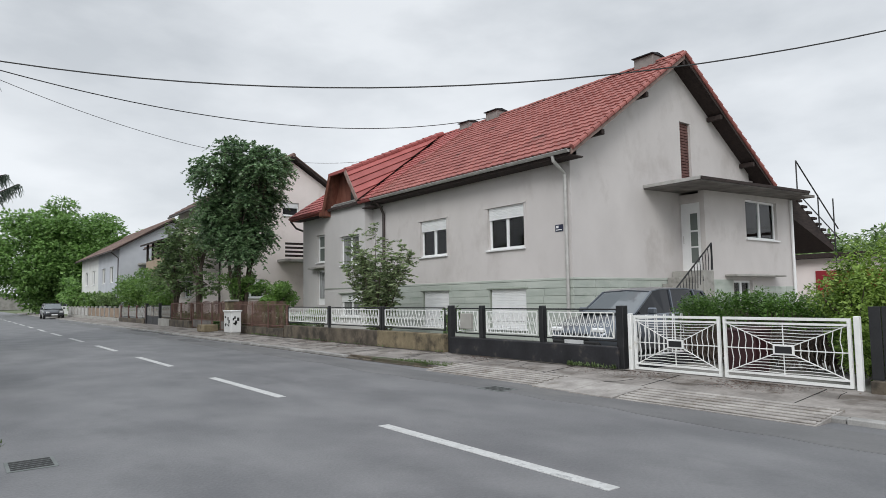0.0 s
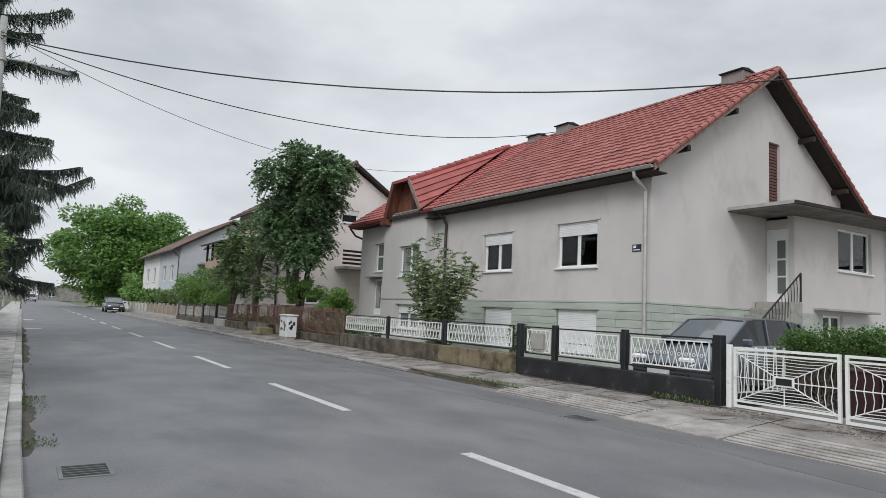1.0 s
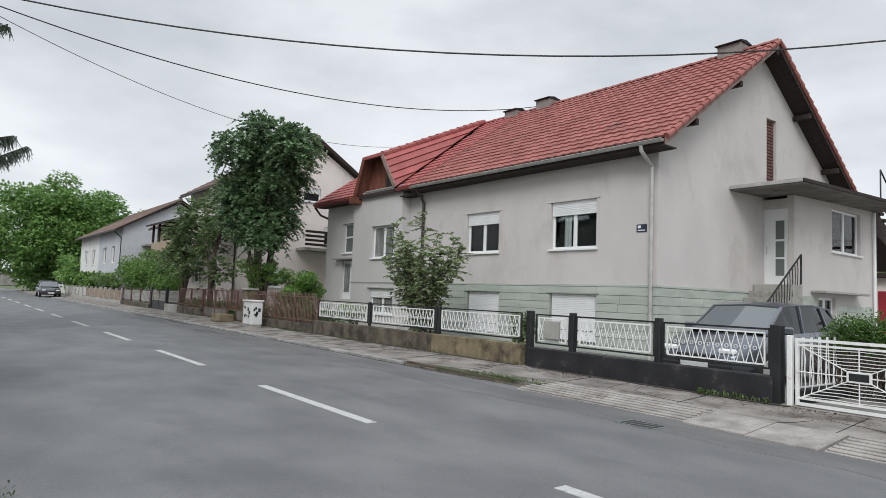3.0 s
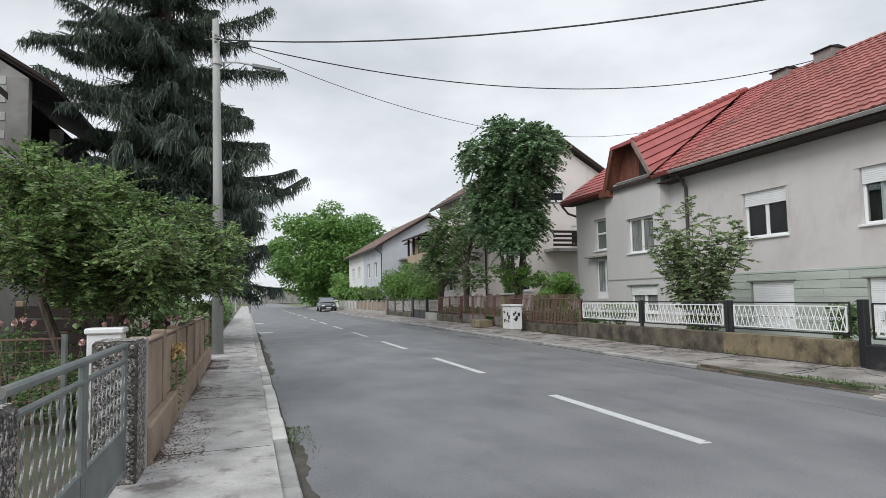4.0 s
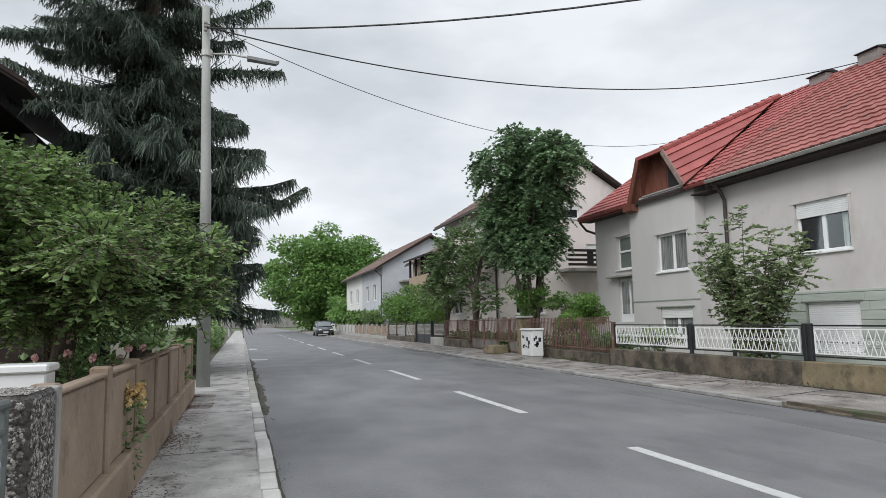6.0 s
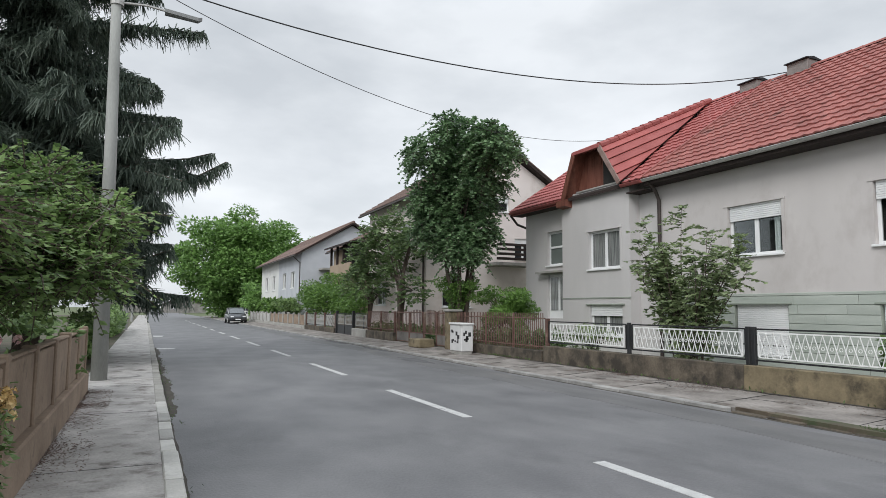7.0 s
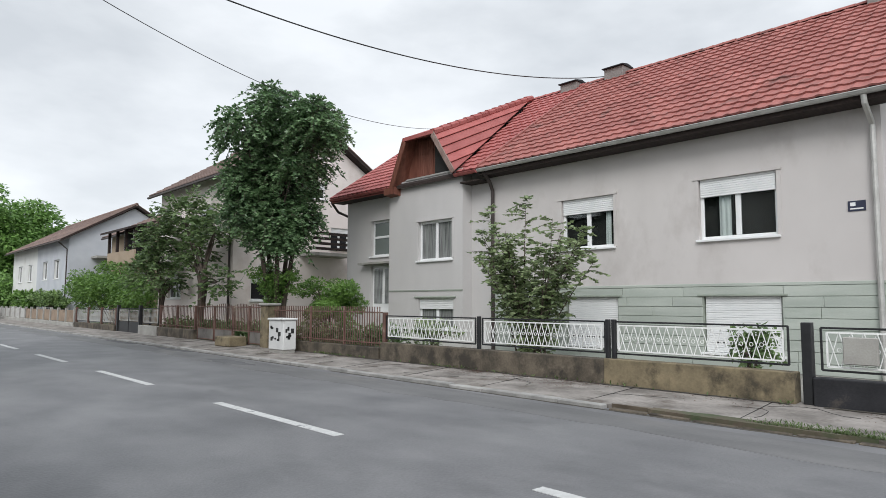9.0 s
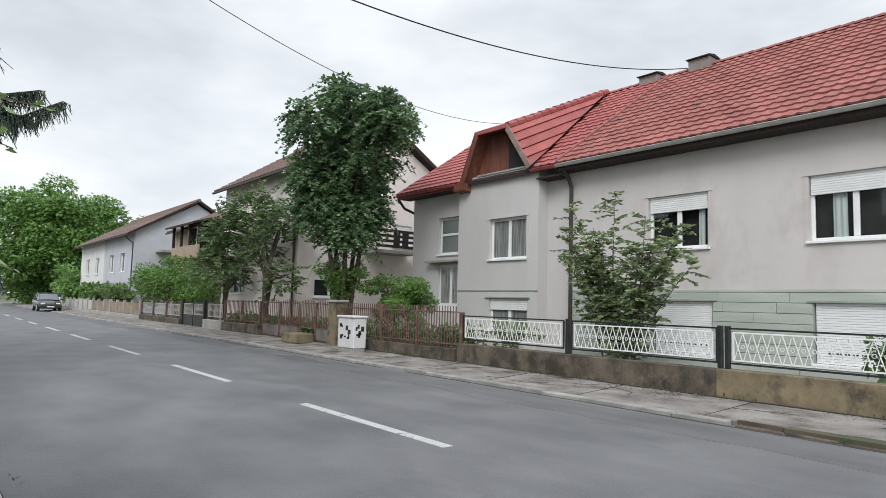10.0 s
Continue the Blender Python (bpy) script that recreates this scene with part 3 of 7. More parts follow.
def window(house, axis, a, u0, u1, z0, z1, panes=2, inward=1, shutter=0.0, sill=True, sill_mat=None, back=None, curtain=(), frame_mat=None, surround=False, glass=None):
    """A window in an opening whose outer face lies at a; inward: the way into the house. shutter: how far the roller shutter is down."""
    fm = frame_mat or WHITE_P
    i = inward
    f0, f1, w = a + i * 0.10, a + i * 0.16, 0.075
    g = Geo()
    rect(g, axis, f0, f1, u0, u0 + w, z0, z1, 0.008)
    rect(g, axis, f0, f1, u1 - w, u1, z0, z1, 0.008)
    rect(g, axis, f0 + i * 0.002, f1, u0 + w, u1 - w, z0, z0 + w, 0.008)
    rect(g, axis, f0 + i * 0.002, f1, u0 + w, u1 - w, z1 - w, z1, 0.008)
    step = (u1 - u0) / panes
    for k in range(1, panes):
        u = u0 + k * step
        rect(g, axis, f0 - i * 0.004, f1, u - w * 0.75, u + w * 0.75, z0 + w, z1 - w, 0.008)
    win = part("window", g, fm, house)
    for k in range(panes):
        p, q = u0 + k * step + w * 0.8, u0 + (k + 1) * step - w * 0.8
        pane = part("pane", rect(Geo(), axis, f0 + i * 0.03, f0 + i * 0.036, p, q, z0 + w, z1 - w), glass or GLASS, win)
        pane.visible_shadow = glass is not PANE
    for lo, hi in curtain:
        c = Geo()
        p, q = u0 + (u1 - u0) * lo, u0 + (u1 - u0) * hi
        n = max(6, int((q - p) / 0.02))
        row = [(p + (q - p) * k / n, 0.012 * math.sin(k * 1.15)) for k in range(n + 1)]
        for (p, s0), (q, s1) in zip(row, row[1:]):
            c.face(put(axis, f0 + i * (0.058 + s0), p, z0 + 0.02), put(axis, f0 + i * (0.058 + s1), q, z0 + 0.02), put(axis, f0 + i * (0.058 + s1), q, z1 - 0.02), put(axis, f0 + i * (0.058 + s0), p, z1 - 0.02))
        part("curtain", c, CURTAIN, win, "pale net curtain in folds")
    if shutter:
        s = Geo()
        n = max(2, int(shutter / 0.05))
        edge = []
        for k in range(n):
            zb, zt = z1 - shutter + k * shutter / n, z1 - shutter + (k + 1) * shutter / n
            edge += [(a + i * 0.060, zb), (a + i * 0.045, zb + 0.006), (a + i * 0.045, zt - 0.006), (a + i * 0.060, zt)]
        edge += [(a + i * 0.085, z1), (a + i * 0.085, z1 - shutter)]
        s.prism([put(axis, d, u0 + 0.03, zz) for d, zz in edge], put(axis, 0, u1 - u0 - 0.06, 0))
        part("shutter", s, WHITE_P, win, "white roller shutter partly lowered")
    if sill:
        part("sill", rect(Geo(), axis, a - i * 0.07, a + i * 0.12, u0 - 0.06, u1 + 0.06, z0 - 0.05, z0 + 0.004, 0.008), sill_mat or WHITE_P, win)
    if surround:
        t = Geo()
        rect(t, axis, a - i * 0.012, a + i * 0.1, u0 - 0.09, u0 - 0.002, z0, z1)
        rect(t, axis, a - i * 0.012, a + i * 0.1, u1 + 0.002, u1 + 0.09, z0, z1)
        rect(t, axis, a - i * 0.03, a + i * 0.1, u0 - 0.11, u1 + 0.11, z1 + 0.002, z1 + 0.05)
        part("surround", t, surround if surround is not True else PLASTER, win)
    # a near-black sheet close behind the pane: the room's darkness as colour
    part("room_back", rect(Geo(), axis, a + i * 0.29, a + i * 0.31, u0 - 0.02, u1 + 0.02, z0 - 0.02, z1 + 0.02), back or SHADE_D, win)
    return win


XF, XB, YS, YM, YN = 14.53, 24.9, 12.75, 22.75, 30.25   # the pair of houses: front, back, south wall, party line, north wall
RX, RZ, EX, EZ = 19.72, 9.38, 13.98, 5.46                 # ridge, front eave
SL = (RZ - EZ) / (RX - EX)
ANG = math.degrees(math.atan(SL))


def roof_z(x):
    return RZ - SL * abs(x - RX)


# pan tile: upslope along x, across along y
TW, TL = 0.295, 0.363


def tile_mesh():
    prof = [(-0.5, 0.006), (-0.36, 0.0), (-0.1, 0.0), (0.04, 0.005), (0.2, 0.018), (0.36, 0.020), (0.5, 0.007)]
    g = Geo()
    lo, up = 0.0, TL + 0.05
    for (p, zp), (q, zq) in zip(prof, prof[1:]):
        g.face((lo, p * TW, zp + 0.042), (up, p * TW, zp), (up, q * TW, zq), (lo, q * TW, zq + 0.042))
        g.face((lo, p * TW, zp), (lo, p * TW, zp + 0.042), (lo, q * TW, zq + 0.042), (lo, q * TW, zq))
    for f in range(len(g.f)):
        g.f[f] = g.f[f][::-1]
    return g.mesh("tile")


def tiled(roof, y0, y1, material, single_to, skip=None, seed=1):
    rnd = random.Random(seed)
    length = math.hypot(RX - EX, RZ - EZ)
    rows = int(length / TL)
    cols = int(round((y1 - y0) / TW))
    near, rest = [], []
    for c in range(cols):
        y = y0 + (c + 0.5) * (y1 - y0) / cols
        for r in range(rows):
            d = r * length / rows - 0.04
            x = EX + d * math.cos(radians(ANG))
            z = EZ + d * math.sin(radians(ANG))
            if skip and skip(x, y):
                continue
            m = pose(x, y, z + 0.055, 0, 0, 0) @ pose(0, 0, rnd.uniform(-0.004, 0.004), rnd.uniform(-0.8, 0.8), -ANG + rnd.uniform(-0.7, 0.7), rnd.uniform(-0.6, 0.6))
            (near if y < single_to else rest).append(m)
    me = tile_mesh()
    pieces("tile", me, material, roof, near[:300])
    joined("tile_field", tile_mesh(), material, roof, near[300:] + rest)


def ridge_caps(roof, y0, y1, material):
    g = Geo()
    n = 6
    for s in range(n):
        a, b = math.pi * s / n, math.pi * (s + 1) / n
        for (r0, u0), (r1, u1) in (((0.135, 0.0), (0.12, 0.37)),):
            g.face((r0 * math.cos(a), u0, r0 * math.sin(a) * 0.8), (r0 * math.cos(b), u0, r0 * math.sin(b) * 0.8), (r1 * math.cos(b), u1, r1 * math.sin(b) * 0.8), (r1 * math.cos(a), u1, r1 * math.sin(a) * 0.8))
        g.face((0, 0, 0), (0.135 * math.cos(b), 0, 0.108 * math.sin(b)), (0.135 * math.cos(a), 0, 0.108 * math.sin(a)))
    me = g.mesh("ridge_tile")
    rnd = random.Random(9)
    n = int((y1 - y0) / 0.34)
    pieces("ridge_tile", me, material, roof, [pose(RX + rnd.uniform(-0.01, 0.01), y0 + k * (y1 - y0) / n, RZ + 0.03, rnd.uniform(-1, 1.5), 0, rnd.uniform(-1, 1)) for k in range(n)])


def chimney(x, y0, y1, top, label):
    top -= 0.06
    ch = thing("chimney", (x, (y0 + y1) / 2, RZ - 0.4), label, "chimney", "roof chimneys")
    part("shaft", Geo().box(x - 0.28, y0 + 0.07, RZ - 0.55, x + 0.28, y1 - 0.07, top - 0.10, 0.012), CHIM, ch)
    cap = part("cap", Geo().prism([(x - 0.38, y0 + 0.03, top - 0.10), (x - 0.36, y0 + 0.03, top - 0.065), (x, y0 + 0.03, top + 0.0), (x + 0.36, y0 + 0.03, top - 0.065), (x + 0.38, y0 + 0.03, top - 0.10)], (0, y1 - y0 - 0.06, 0)), WALL_BLACK, ch, "thin dark weathered cap")
    return ch


# ---- near house of the pair ----
house = thing("house", (19.7, 17.7, 0.1), "grey plastered house with a red tiled gable roof and green plinth", "house", "street houses")
front_holes = [(18.54, 20.15, 2.95, 4.28), (14.65, 16.33, 2.95, 4.32), (18.46, 20.0, 0.45, 1.68), (14.63, 16.28, 0.45, 1.68)]
part("wall", wall_cells(Geo(), "x", XF, XF + 0.3, YS, YM, 1.96, 5.75, front_holes[:2]), PLASTER, house)
g = Geo()
wall_cells(g, "x", XF + 0.0, XF + 0.3, YS, YM, 0.0, 1.96, front_holes[2:])
part("plinth_core", g, JOINT, house)
# gable wall, with the slim vertical opening
g = Geo()
wall_cells(g, "y", YS, YS + 0.3, XF + 0.3, XB - 0.3, 1.96, 5.35, [])
zt = roof_z(XF + 0.3) - 0.1
g.prism([(XF + 0.003, YS, 5.351), (20.12, YS, 5.351), (20.12, YS, roof_z(20.12) - 0.1), (RX, YS, RZ - 0.1), (XF + 0.003, YS, roof_z(XF) - 0.1)], (0, 0.3, 0))
g.prism([(20.75, YS, 5.351), (XB - 0.3, YS, 5.351), (XB - 0.3, YS, zt), (20.75, YS, roof_z(20.75) - 0.1)], (0, 0.3, 0))
g.prism([(20.12, YS, 7.3), (20.75, YS, 7.3), (20.75, YS, roof_z(20.75) - 0.1), (20.12, YS, roof_z(20.12) - 0.1)], (0, 0.3, 0))
part("gable_wall", g, PLASTER, house)
part("wall_back", Geo().box(XB - 0.3, YS, 0, XB, YM, 5.7), PLASTER, house)
g = Geo().box(XF + 0.3, YS, 0.0, XB - 0.3, YS + 0.3, 1.96)
part("plinth_core", g, JOINT, house)
# brickwork screen in the gable opening
scr = part("gable_screen", Geo().box(20.12, YS + 0.14, 5.35, 20.75, YS + 0.2, 7.3), RED_WOOD, house, "dark red open brick screen")
me = Geo().box(-0.10, -0.03, -0.04, 0.10, 0.03, 0.04, 0.006).mesh("brick")
pieces("brick", me, BRICK, scr, [pose(20.225 + 0.21 * c, YS + 0.115, 5.41 + 0.1 * r) for r in range(19) for c in range(3)])
# dressed courses of the plinth
rnd = random.Random(11)
courses = part("plinth_course", Geo().box(XF - 0.03, YS - 0.03, 1.90, XF + 0.0, YM, 1.965, 0.006), GREEN_ST, house, "pale green dressed stone courses")
z = 0.12
while z < 1.88:
    h = 0.222
    y = YS - 0.025
    while y < YM - 0.05:
        L = min(rnd.uniform(1.1, 2.3), YM - y)
        spans = [(y + 0.004, y + L - 0.004)]
        for hy0, hy1, hz0, hz1 in front_holes[2:]:
            if z + h > hz0 + 0.02 and z < hz1 - 0.02:
                nxt = []
                for p, q in spans:
                    if p < hy0 - 0.05:
                        nxt.append((p, min(q, hy0 - 0.02)))
                    if q > hy1 + 0.05:
                        nxt.append((max(p, hy1 + 0.02), q))
                spans = nxt if (hy0 < y + L and hy1 > y) else spans
        for p, q in spans:
            if q - p > 0.06:
                part("stone", Geo().box(XF - rnd.uniform(0.018, 0.028), p, z + 0.005, XF + 0.01, q, z + h - 0.005, 0.006), GREEN_ST, courses)
        y += L
    x = XF + 0.01
    while x < 19.85:
        L = min(rnd.uniform(0.5, 1.2), 19.9 - x)
        part("stone", Geo().box(x + 0.004, YS - rnd.uniform(0.018, 0.028), z + 0.005, x + L - 0.004, YS + 0.01, z + h - 0.005, 0.006), GREEN_ST, courses)
        x += L
    z += h
part("ledge", Geo().box(XF + 0.002, YS - 0.035, 1.90, 19.88, YS - 0.002, 1.965, 0.006), GREEN_ST, house)

for hy0, hy1, hz0, hz1 in front_holes[:2]:
    window(house, "x", XF, hy0, hy1, hz0, hz1, 2, shutter=0.40, surround=True, glass=PANE, curtain=((0.60, 0.76),) if hy0 < 17 else ((0.1, 0.2),))
for hy0, hy1, hz0, hz1 in front_holes[2:]:
    w = window(house, "x", XF, hy0, hy1, hz0, hz1, 2, shutter=1.22, sill=True)
    for k in range(9):
        part("slit", Geo().box(XF + 0.036, hy0 + 0.12 + 0.15 * k, 0.66, XF + 0.043, hy0 + 0.21 + 0.15 * k, 0.69), INK, w)
    part("lintel", Geo().box(XF - 0.055, hy0 - 0.12, hz1 + 0.004, XF + 0.06, hy1 + 0.12, hz1 + 0.05, 0.008), JOINT, w)
# roof of the near house
def roof_shell(parent, y0, y1, name="roof"):
    t = 0.16
    g = Geo().prism([(EX, y0, EZ), (RX, y0, RZ), (2 * RX - EX, y0, EZ), (2 * RX - EX, y0, EZ - t * 0.6), (RX, y0, RZ - t), (EX, y0, EZ - t * 0.6)], (0, y1 - y0, 0))
    return part(name, g, DARK_WOOD, parent, "dark wooden roof boarding under the tiles")


roof = roof_shell(house, YS - 0.52, YM)
tiled(roof, YS - 0.54, YM, TILE, YS + 4.0, seed=2)
ridge_caps(roof, YS - 0.54, YM - 0.1, TILE)
part("back_tiles", Geo().prism([(RX, YS - 0.54, RZ + 0.06), (2 * RX - EX, YS - 0.54, EZ + 0.06), (2 * RX - EX, YS - 0.54, EZ + 0.01), (RX, YS - 0.54, RZ + 0.01)], (0, YM - YS + 0.54, 0)), TILE, roof)
part("soffit", Geo().box(EX + 0.05, YS - 0.5, EZ - 0.17, XF, YM, EZ - 0.135), DARK_WOOD, roof)
part("fascia", Geo().box(EX + 0.02, YS - 0.5, EZ - 0.17, EX + 0.048, YM, EZ - 0.06), DARK_WOOD, roof)
for s in (1, -1):
    xe = RX - s * (RX - EX)
    part("bargeboard", Geo().prism([(xe, YS - 0.56, EZ - 0.15), (xe, YS - 0.56, EZ + 0.02), (RX, YS - 0.56, RZ + 0.02), (RX, YS - 0.56, RZ - 0.17)], (0, 0.035, 0)), WORN_BOARD if s > 0 else DARK_WOOD, roof, "weathered bargeboard")
    for k in range(19):
        p, q = Vector((xe, YS - 0.57, EZ + 0.045)).lerp(Vector((RX, YS - 0.57, RZ + 0.06)), k / 19), Vector((xe, YS - 0.57, EZ + 0.03)).lerp(Vector((RX, YS - 0.57, RZ + 0.045)), (k + 1.1) / 19)
        part("verge_tile", Geo().tube([p, q], [0.085, 0.06], 8), TILE, roof)
for x in (15.4, 17.6, 19.72, 21.9, 24.0):
    z = roof_z(x) - 0.2
    part("purlin", Geo().box(x - 0.07, YS - 0.53, z - 0.16, x + 0.07, YS, z, 0.01), DARK_WOOD, roof)
# gutter and pipes
def gutter(parent, y0, y1, x=EX - 0.04, z=EZ - 0.01, material=None):
    g = Geo()
    n = 8
    for s in range(n):
        a, b = math.pi + math.pi * s / n, math.pi + math.pi * (s + 1) / n
        r = 0.075
        g.face((x + r * math.cos(a), y0, z + r * math.sin(a)), (x + r * math.cos(a), y1, z + r * math.sin(a)), (x + r * math.cos(b), y1, z + r * math.sin(b)), (x + r * math.cos(b), y0, z + r * math.sin(b)))
    g.tube([(x - 0.078, y0, z), (x - 0.078, y1, z)], 0.013, 6)
    for y in (y0, y1):
        g.f.append(tuple(range(len(g.v), len(g.v) + n + 1)))
        g.v += [(x + 0.075 * math.cos(math.pi + math.pi * s / n), y, z + 0.075 * math.sin(math.pi + math.pi * s / n)) for s in range(n + 1)]
    return part("gutter", g, material or ZINC, parent, "zinc half-round gutter")


gutter(house, YS - 0.5, YM - 0.03)
part("downpipe", Geo().tube([(EX - 0.03, YS + 0.12, EZ - 0.08), (EX - 0.0, YS + 0.12, EZ - 0.22), (XF - 0.09, YS + 0.12, EZ - 0.55), (XF - 0.09, YS + 0.12, 0.12)], 0.052, 10), ZINC, house, "zinc downpipe at the house corner")
part("downpipe", Geo().tube([(EX + 0.02, 22.55, EZ - 0.1), (XF - 0.2, 22.6, EZ - 0.35), (XF - 0.08, 22.6, EZ - 0.6), (XF - 0.08, 22.6, 0.12)], 0.055, 10), BROWN_PIPE, house, "dark brown downpipe")
pl = part("number_plate", Geo().box(XF - 0.015, 13.06, 3.30, XF - 0.002, 13.36, 3.50), PLATE, house, "small dark blue plate with plain bars")
part("bars", Geo().box(XF - 0.018, 13.23, 3.40, XF - 0.0152, 13.32, 3.47).box(XF - 0.018, 13.10, 3.335, XF - 0.0152, 13.32, 3.36), WHITE_P, pl)
chimney(RX, 13.15, 14.05, 9.82, "grey rendered chimney with a concrete cap on the ridge")
chimney(RX, 21.08, 21.96, 9.82, "grey rendered chimney with a concrete cap on the ridge")
chimney(RX, 22.98, 23.84, 9.74, "grey rendered chimney with a concrete cap on the ridge")

# ---- entrance porch on the gable ----
porch = thing("porch", (22.6, 12.2, 0.1), "grey plastered entrance porch with a flat concrete roof", "porch")
PX0, PX1, PY = 19.9, 25.9, 11.85
g = Geo()
wall_cells(g, "x", PX0, PX0 + 0.2, PY, YS, 0.0, 4.72, [(12.02, 12.74, 2.2, 4.43)])
wall_cells(g, "y", PY, PY + 0.2, PX0 + 0.2, PX1, 0.0, 4.72, [(22.5, 24.75, 3.33, 4.72), (21.5, 22.75, 0.9, 1.88)])
g.box(PX1 - 0.2, PY + 0.2, 0, PX1, YS, 4.72)
part("wall", g, PLASTER, porch)
part("wall_head", Geo().prism([(PX0, PY, 4.722), (PX1, PY, 4.722), (PX1, PY, 4.96), (PX0, PY, 4.80)], (0, 0.2, 0)), PLASTER, porch)
# the dark slab colour includes the shade on its underside
slabp = part("roof_slab", Geo().prism([(17.97, 10.78, 4.76), (25.0, 10.78, 4.93), (25.0, 10.78, 5.02), (17.97, 10.78, 4.85)], (0, YS - 0.004 - 10.78, 0)).prism([(25.0, 11.1, 4.93), (26.2, 11.1, 4.96), (26.2, 11.1, 5.05), (25.0, 11.1, 5.02)], (0, YS - 11.1, 0)), STAIN_SHADE, porch, "thin flat concrete roof slab, its underside shade in the colour")
part("edge", Geo().prism([(17.95, 10.74, 4.80), (25.0, 10.74, 4.97), (25.0, 10.74, 5.06), (17.95, 10.74, 4.89)], (0, 0.038, 0)), DARK_WOOD, slabp, "dark rusted gutter edge")
part("edge", Geo().box(17.93, 10.78, 4.80, 17.968, YS - 0.01, 4.90), ZINC, slabp)
window(porch, "y", PY, 22.5, 24.75, 3.33, 4.72, 2, glass=PANE, curtain=((0.03, 0.48), (0.52, 0.97)))
window(porch, "y", PY, 21.5, 22.75, 0.9, 1.88, 2, glass=PANE, curtain=((0.1, 0.25), (0.6, 0.75)))
part("lintel", Geo().box(20.95, PY - 0.4, 2.0, 24.4, PY - 0.004, 2.07, 0.01), CONC, porch)
# white entrance door with glazed squares
d = part("door", Geo().box(PX0 + 0.06, 12.02, 2.2, PX0 + 0.12, 12.74, 4.43, 0.006), WHITE_P, porch, "white entrance door with three tall narrow panes")
for z0, z1 in ((2.46, 2.95), (3.0, 3.47), (3.53, 4.08)):
    part("glazing", Geo().box(PX0 + 0.05, 12.15, z0, PX0 + 0.059, 12.4, z1), GLASS_G, d)
part("handle", Geo().tube([(PX0 + 0.03, 12.65, 3.1), (PX0 + 0.03, 12.65, 3.35)], 0.012, 6), ZINC, d)
foot = part("plinth_course", Geo().box(PX0 + 0.01, PY - 0.022, 1.66, 21.44, PY - 0.002, 1.9, 0.006), GREEN_ST, porch, "pale green dressed stone courses")
for k in range(7):
    z = 0.12 + 0.222 * k
    part("stone", Geo().box(PX0 + 0.01, PY - 0.024, z + 0.005, 21.44, PY + 0.01, z + 0.217, 0.006), GREEN_ST, foot)
    x = 22.82
    while x < PX1 - 0.1:
        L = min(rnd.uniform(0.7, 1.3), PX1 - x)
        part("stone", Geo().box(x + 0.004, PY - rnd.uniform(0.018, 0.026), z + 0.005, x + L - 0.004, PY + 0.01, z + 0.217, 0.006), GREEN_ST, foot)
        x += L
part("landing", Geo().box(19.3, 11.62, 0.1, PX0 - 0.004, YS - 0.03, 2.18, 0.01), CONC, porch, "concrete landing before the door")
for k in range(9):
    part("step", Geo().box(19.3 - 0.29 * (k + 1), 11.66, 0.1, 19.3 - 0.29 * k, YS - 0.03, 2.18 - 0.2 * (k + 1), 0.01), CONC, porch)
rail = part("railing", Geo().tube([(PX0 - 0.05, 11.64, 2.2), (PX0 - 0.05, 11.64, 3.05), (16.9, 11.64, 0.98)], 0.026, 6), BLACK_M, porch, "dark wrought-iron stair railing")
for k in range(18):
    x = PX0 - 0.12 - 0.16 * k
    zt = 3.05 - (PX0 - 0.05 - x) * 0.704
    zb = zt - 0.82
    part("baluster", Geo().tube([(x, 11.64, zb), (x + 0.03, 11.64, (zt + zb) / 2 + 0.1), (x, 11.64, zt)], 0.012, 5), BLACK_M, rail)
part("downpipe", Geo().tube([(25.75, PY - 0.08, 4.9), (25.75, PY - 0.08, 0.12)], 0.05, 8), WHITE_P, porch)

# ---- far house of the pair, with the bay ----
twin = thing("house", (19.7, 26.5, 0.1), "grey plastered house with a half-hipped wooden dormer over a bay", "house", "street houses")
BX, BY0, BY1 = 14.13, 23.55, 27.15
bay_holes = [(24.02, 25.62, 2.88, 4.16), (23.95, 25.6, 0.7, 1.68)]
part("wall", wall_cells(Geo(), "x", XF, XF + 0.3, YM, YN, 0.0, 5.7, [(27.45, 28.72, 1.2, 2.85), (27.45, 28.72, 3.2, 4.5), (bay_holes[0][0], bay_holes[0][1], 2.88, 4.16), (23.95, 25.6, 0.7, 1.68)]), PLASTER_B, twin)
g = Geo()
wall_cells(g, "x", BX, XF - 0.003, BY0, BY1, 0.0, 5.62, bay_holes)
part("bay", g, PLASTER_B, twin, "shallow plastered bay")
part("bay_line", Geo().box(BX - 0.018, BY0 - 0.018, 1.90, BX, BY1 + 0.018, 1.94), JOINT, twin)
part("bay_coping", Geo().box(BX - 0.035, BY0 - 0.03, 5.60, BX + 0.12, BY1 - 0.9, 5.66, 0.008), ZINC, twin)
part("gable_wall", Geo().prism([(XF + 0.302, YN - 0.3, 0), (XB, YN - 0.3, 0), (XB, YN - 0.3, roof_z(XB) - 0.12), (RX, YN - 0.3, RZ - 0.12), (XF + 0.302, YN - 0.3, roof_z(XF + 0.302) - 0.12)], (0, 0.298, 0)), PLASTER_B, twin)
window(twin, "x", BX, *bay_holes[0], 2, surround=PLASTER_B, glass=CURTAIN_G)
w = window(twin, "x", BX, *bay_holes[1], 2, shutter=0.35, glass=CURTAIN_G)
part("lintel", Geo().box(BX - 0.06, 23.83, 1.684, BX + 0.06, 25.75, 1.73, 0.008), JOINT, w)
